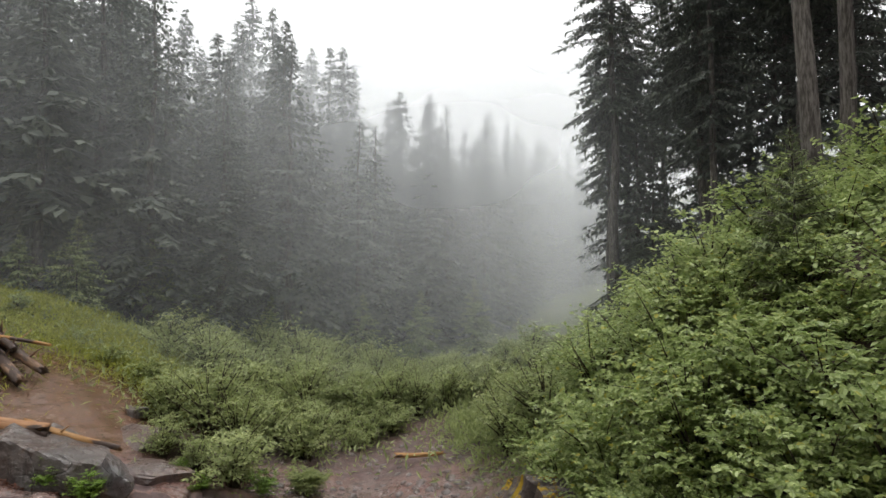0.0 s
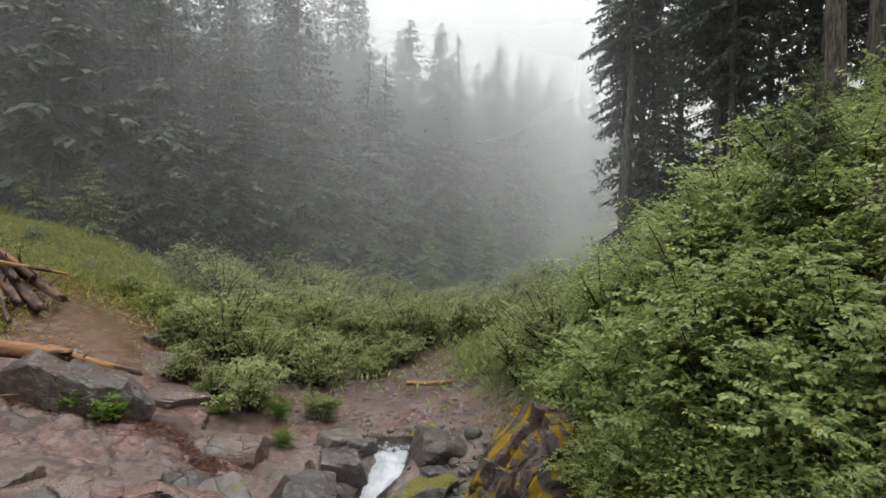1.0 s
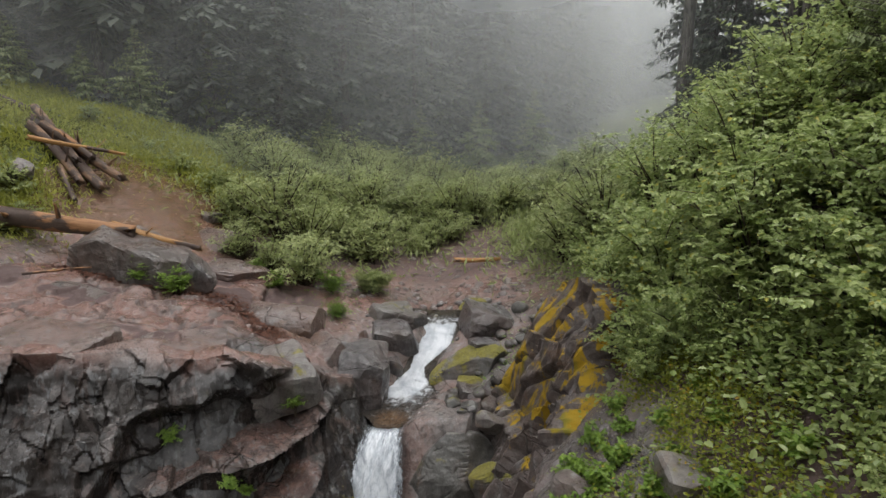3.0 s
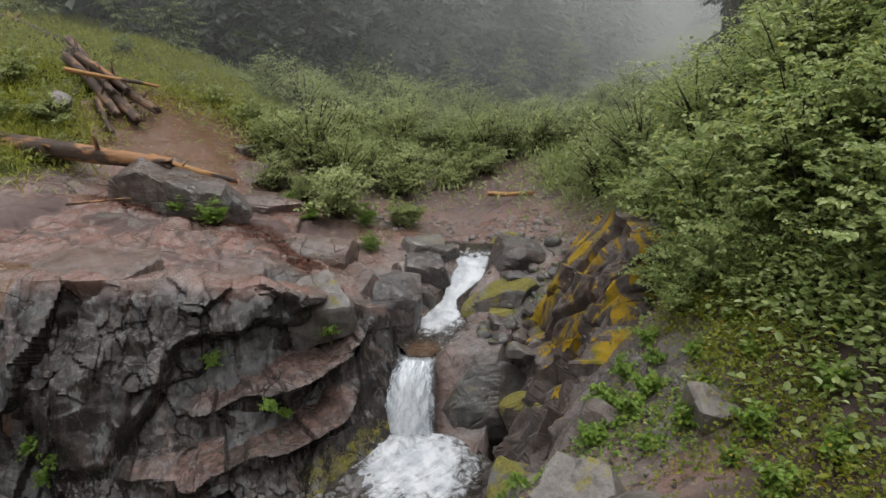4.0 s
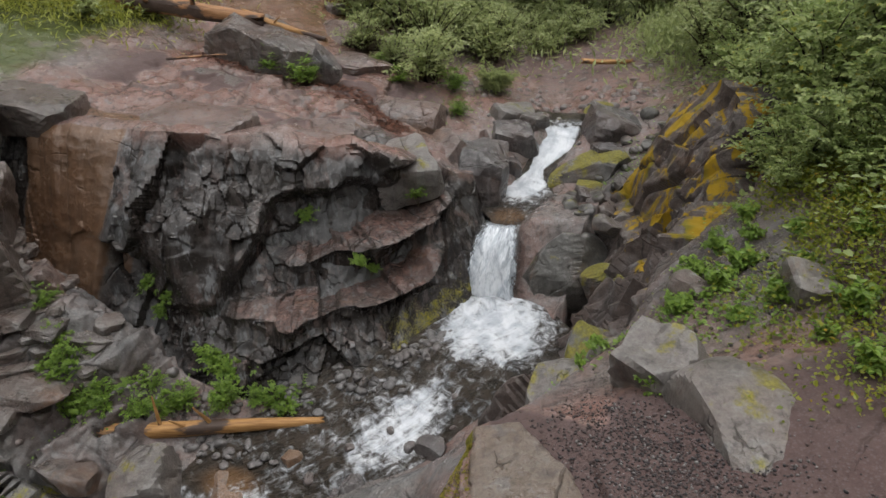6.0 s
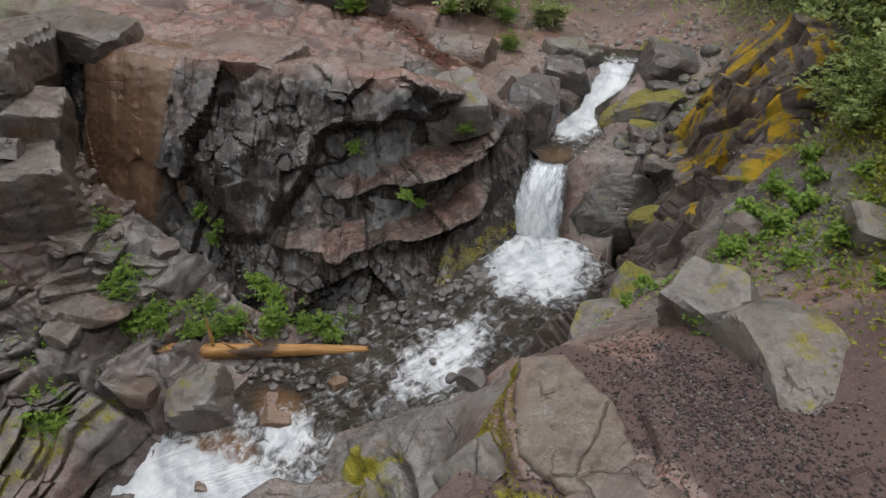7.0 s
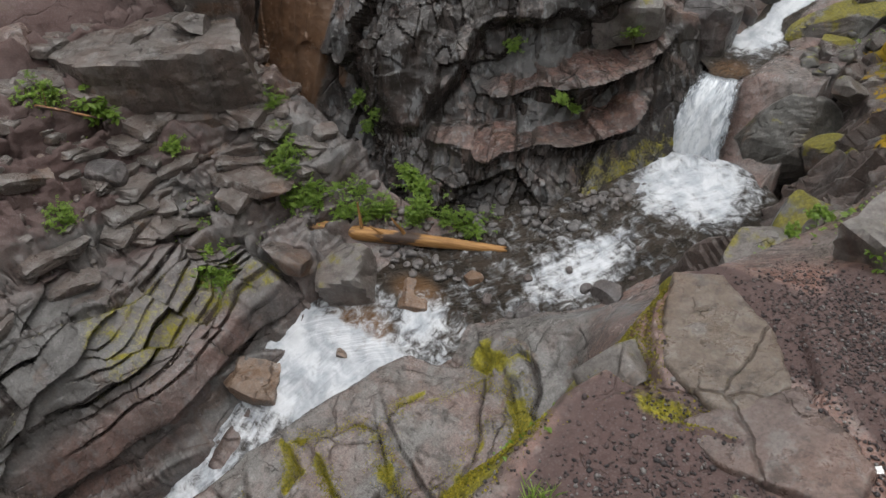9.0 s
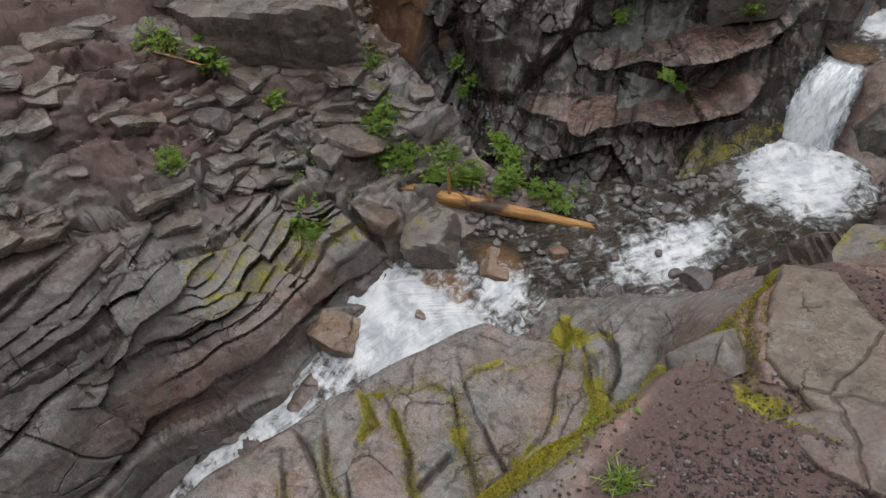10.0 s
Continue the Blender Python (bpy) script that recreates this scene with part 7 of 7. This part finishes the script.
# ---- conifers ----
def conifer(name, label, high, spread, seed, needle, bare=0.12, whorl=0.5, sprays=11, droop=0.5, spray=0.42, group="", trunk_r=None, gaps=0.0, fine=True):
    """A spruce or hemlock: tapered trunk, whorls of drooping limbs, each limb hung with flat sprays of needles."""
    rng = np.random.default_rng(seed)
    ob = thing(name, label, "conifer", group)
    r = trunk_r or high * 0.011
    line = [(0.003 * high * math.sin(k * 1.3 + seed), 0.003 * high * math.cos(k * 1.7 + seed), z) for k, z in enumerate(np.linspace(-0.6, high * 0.99, 12))]
    part("trunk", mesh_of("trunk", *tube(line, r, 0.012, 7), BARK), ob)
    pos, dirs, size, limbs = [], [], [], []
    z = high * bare
    while z < high * 0.985:
        f = (z / high - bare) / (1 - bare)
        reach = min(spread, 1.85 * spread * (1 - f)) * (0.72 + 0.28 * min(1, f * 4)) * (1 - 0.20 * f) * rng.uniform(0.80, 1.08) + 0.03
        for _ in range(rng.integers(6, 10)):
            if rng.uniform() < gaps:
                continue
            a = rng.uniform(0, 2 * math.pi)
            L = reach * rng.uniform(0.6, 1.12)
            rise = 0.50 * f - 0.08
            n = max(3, int(sprays * L / spread) + 2)
            t = np.linspace(0.12, 1.0, n)
            out = np.array([math.cos(a), math.sin(a), 0.0])
            side = np.array([-math.sin(a), math.cos(a), 0.0])
            limb = np.outer(t * L, out)
            limb[:, 2] = z + L * (rise * t - droop * t ** 2 + 0.18 * t ** 3) + rng.uniform(-0.15, 0.15)
            if fine:
                limbs.append(tube(limb[[0, n // 2, -1]], 0.012 + 0.010 * L, 0.004, 3))
            for k in range(n):
                w = 0.35 + 0.65 * math.sin(math.pi * min(1, 0.25 + 0.75 * (1 - t[k])))
                for s in (-1, 1):
                    pos.append(limb[k])
                    dirs.append(out * 0.75 + s * side * rng.uniform(0.5, 1.1) + np.array([0, 0, rng.uniform(-0.75, -0.1)]))
                    size.append(spray * w * rng.uniform(0.7, 1.3) * (0.13 + 0.87 * (1 - f) ** 0.75))
                if rng.uniform() < 0.5:
                    pos.append(limb[k])
                    dirs.append(out * 0.2 + np.array([0, 0, -1.0]) + rng.normal(size=3) * 0.25)
                    size.append(spray * 0.8 * rng.uniform(0.6, 1.2) * (0.13 + 0.87 * (1 - f) ** 0.75))
        z += whorl * rng.uniform(0.7, 1.25) * (1 - 0.60 * f)
    pos, dirs, size = np.array(pos), np.array(dirs), np.array(size)
    # each spray is a fan of three blades
    v1, f1 = blades(pos, dirs, size, rng, 0.17 if fine else 0.25)
    v2, f2 = blades(pos[:0], dirs[:0], size[:0], rng) if not fine else blades(pos + dirs * (size * 0.25)[:, None], dirs + rng.normal(size=dirs.shape) * 0.6, size * 0.75, rng, 0.17)
    v, f = np.concatenate([v1, v2]), np.concatenate([f1, f2 + len(v1)])
    part("crown", mesh_of("crown", v, f, needle, smooth=False), ob)["kind"] = "stuff"
    if fine:
        lv, lf = joined(limbs)
        part("limb", mesh_of("limb", lv, lf, BARK), ob)["kind"] = "stuff"
    return ob


def stand(makers, places, rng, sink=0.3):
    for k, (x, y, s) in enumerate(places):
        m = pose(x, y, height(x, y) - sink, 0, 0, rng.uniform(0, 360))
        ob = makers[k] if k < len(makers) else copy_thing(makers[int(rng.integers(len(makers)))], m)
        ob.matrix_basis = m
        ob.scale = (s * rng.uniform(0.9, 1.1), s * rng.uniform(0.9, 1.1), s)


rngt = np.random.default_rng(5)
WOOD = "conifers of the far forest"
tall = [conifer("conifer", "tall dark green conifer in the foggy forest", h, w, 700 + k, NEEDLE, 0.02, 0.80, 5, 0.55, 1.15, WOOD, fine=False)
        for k, (h, w) in enumerate([(24, 3.7), (22, 3.4)])]
tall += [conifer("conifer", "tall dark green conifer at the forest's edge", h, w, 710 + k, NEEDLE, 0.02, 0.62, 9, 0.55, 0.70, WOOD, fine=False) for k, (h, w) in enumerate([(26, 3.7), (21, 3.4)])]
HIGH = [24, 22, 26, 21]


def forest_edge(x):
    return np.interp(x, [-60, -22, -14, -9, -4, 0, 4, 8, 14, 30], [17, 20.5, 22.5, 25, 29, 33, 42, 60, 70, 74])


places = []
for _ in range(9000):
    y, x = rngt.uniform(18, 110), rngt.uniform(-50, 24)
    depth = y - forest_edge(x)
    if depth < 0 or depth > 24:
        continue
    gap = 1.75 + 0.018 * y + 0.03 * depth
    if all((x - a) ** 2 + (y - b) ** 2 > gap ** 2 for a, b in places):
        places.append((x, y))
places.sort(key=lambda p: p[1] - forest_edge(p[0]))
# the canopy is highest on the hillside and falls towards the valley's mouth
for k, (x, y) in enumerate(places[:190]):
    az = math.degrees(math.atan2(x, y))
    rise = np.interp(az, [-50, -27, -23, -19.5, -16, -11, -8.5, -7.5, 0, 3, 6, 9, 14, 20], [34, 31, 24.5, 22.5, 25.5, 22.5, 21, 18, 17.8, 17, 15, 13.6, 12.5, 12])
    top = 8 + math.hypot(x, y) * math.tan(radians(rise)) * rngt.uniform(0.74, 1.0)
    j = k if k < 4 else int(rngt.integers(2)) + (2 if k < 50 else 0)
    s = min(1.45, max(0.45, (top - height(x, y)) / HIGH[j]))
    m = pose(x, y, height(x, y) - 0.3, 0, 0, rngt.uniform(0, 360))
    ob = tall[j] if k < 4 else copy_thing(tall[j], m)
    ob.matrix_basis = m
    w = 0.5 * (s + 1) * rngt.uniform(0.9, 1.1)
    ob.scale = (w, w, s)

young = [conifer("young_conifer", "young pale green conifer at the forest's edge", h, w, 720 + k, NEEDLE_YOUNG, 0.02, 0.28, 6, 0.4, 0.36, "young conifers")
         for k, (h, w) in enumerate([(4.5, 1.3), (3.4, 1.0), (2.4, 0.8)])]
stand(young, [(-10.9, 24.3, 0.95), (-1.0, 29.5, 0.95), (-12.6, 22.3, 0.8), (-13.6, 20.6, 0.9), (-9.6, 25.2, 0.8), (-15.5, 19.8, 0.9), (-6.8, 25.5, 0.8), (-3.5, 28.0, 0.7), (1.5, 31, 0.8), (-17, 21, 0.9), (-11.9, 20.9, 0.7), (-4.9, 27, 0.6)], rngt, 0.1)

# the near trees on the near slope
edge = [conifer("conifer", "tall conifer with a bare grey trunk on the near slope", h, w, 740 + k, NEEDLE, b, 0.46, 13, 0.55, 0.42, "conifers on the near slope", tr, 0.15)
        for k, (h, w, b, tr) in enumerate([(22, 2.2, 0.42, 0.27), (20, 2.5, 0.36, 0.22), (26, 3.2, 0.40, 0.23)])]
stand(edge, [(7.25, 27.0, 1.0), (9.9, 24.0, 0.95), (7.7, 13.4, 0.95), (7.6, 29.2, 0.75), (10.2, 16.0, 1.0), (12.0, 22, 1.0), (11.2, 27, 1.0), (13.8, 18.5, 1.0), (10.6, 18.6, 0.9), (12.3, 16.6, 0.95), (9.2, 22.6, 0.85), (12.6, 13.4, 1.0), (9.0, 31, 0.85), (14.5, 25, 1.1), (16, 21, 1.05), (11.5, 33, 0.9), (8.7, 20.5, 0.8), (18, 28, 1.0), (15, 31, 1.0)], rngt, 0.4)
plain = [conifer("conifer", "dark conifer with limbs down to the ground on the near slope", h, w, 750 + k, NEEDLE, 0.03, 0.4, 7, 0.5, 0.6, "conifers on the near slope") for k, (h, w) in enumerate([(9, 2.0), (13, 2.4)])]
stand(plain, [(8.6, 26.2, 0.9), (10.6, 20.2, 0.9), (9.1, 29.8, 1.0), (13.0, 20, 1.0), (10.7, 25.8, 0.9)], rngt, 0.2)
slope_young = [conifer("young_conifer", "young fir among the shrubs of the near bank", h, w, 760 + k, NEEDLE_YOUNG, 0.05, 0.2, 12, 0.15, 0.2, "young firs on the near bank") for k, (h, w) in enumerate([(2.6, 0.8), (2.2, 0.7)])]
stand(slope_young, [(4.45, 8.1, 0.8), (3.15, 8.8, 0.8), (5.4, 9.9, 0.8)], rngt, 0.1)

# unseen conifers added behind and beside the viewpoint to block low skylight
for x, y in ((-22, -14), (-16, -19), (-11, -15), (-6, -20), (-1, -16), (4, -20), (9, -15), (14, -19), (19, -12), (22, -4), (18, 2), (21, 8), (16, -6), (-24, 2), (-21, 9), (25, 14)):
    ob = copy_thing(tall[int(rngt.integers(2))], pose(x, y, height(x, y) - 0.3, 0, 0, rngt.uniform(0, 360)))

# ---- mist: thin sheets of fog standing across the valley ----
def mist_sheet(dist, thick, low, seed):
    n, m = 40, 24
    v, a = [], []
    for j in range(m):
        for i in range(n):
            ang = radians(-62 + 124 * i / (n - 1))
            h = j / (m - 1)
            z = 1.0 + (dist * 1.15 + 6) * h
            r = dist * (1 + 0.03 * math.sin(3 * ang + seed) + 0.02 * math.sin(5 * h + seed))
            v.append((r * math.sin(ang), r * math.cos(ang) + 2, z))
            clear = 1 - 0.75 * min(1.0, max(0.0, (ang - 0.20) / 0.06)) * (dist < 35)
            a.append(clear * thick * (low + (1 - low) * min(1.0, max(0.0, (z - 4) / (0.28 * dist)))) * (0.75 + 0.25 * min(1, max(0, 1 - abs(ang - 0.06) / 0.75))) * min(1.0, max(0.35, 1.0 - 0.65 * ((z - 8) / dist - 0.28) / 0.16)))
    f = [(j * n + i, j * n + i + 1, (j + 1) * n + i + 1, (j + 1) * n + i) for j in range(m - 1) for i in range(n - 1)]
    me = mesh_of("mist", np.array(v), f, MIST)
    attribute(me, "thick", np.array(a))
    ob = tagged(new("mist", me), "pale grey fog hanging in the valley among the conifers", "fog", "", "structure")
    ob.visible_shadow = False
    return ob


for k, (dist, thick, low) in enumerate([(18, 0.12, 0.5), (24, 0.20, 0.45), (31, 0.25, 0.40), (40, 0.30, 0.45), (52, 0.36, 0.5), (62, 0.36, 0.55), (74, 0.36, 0.6)]):
    mist_sheet(dist, thick, low, k)
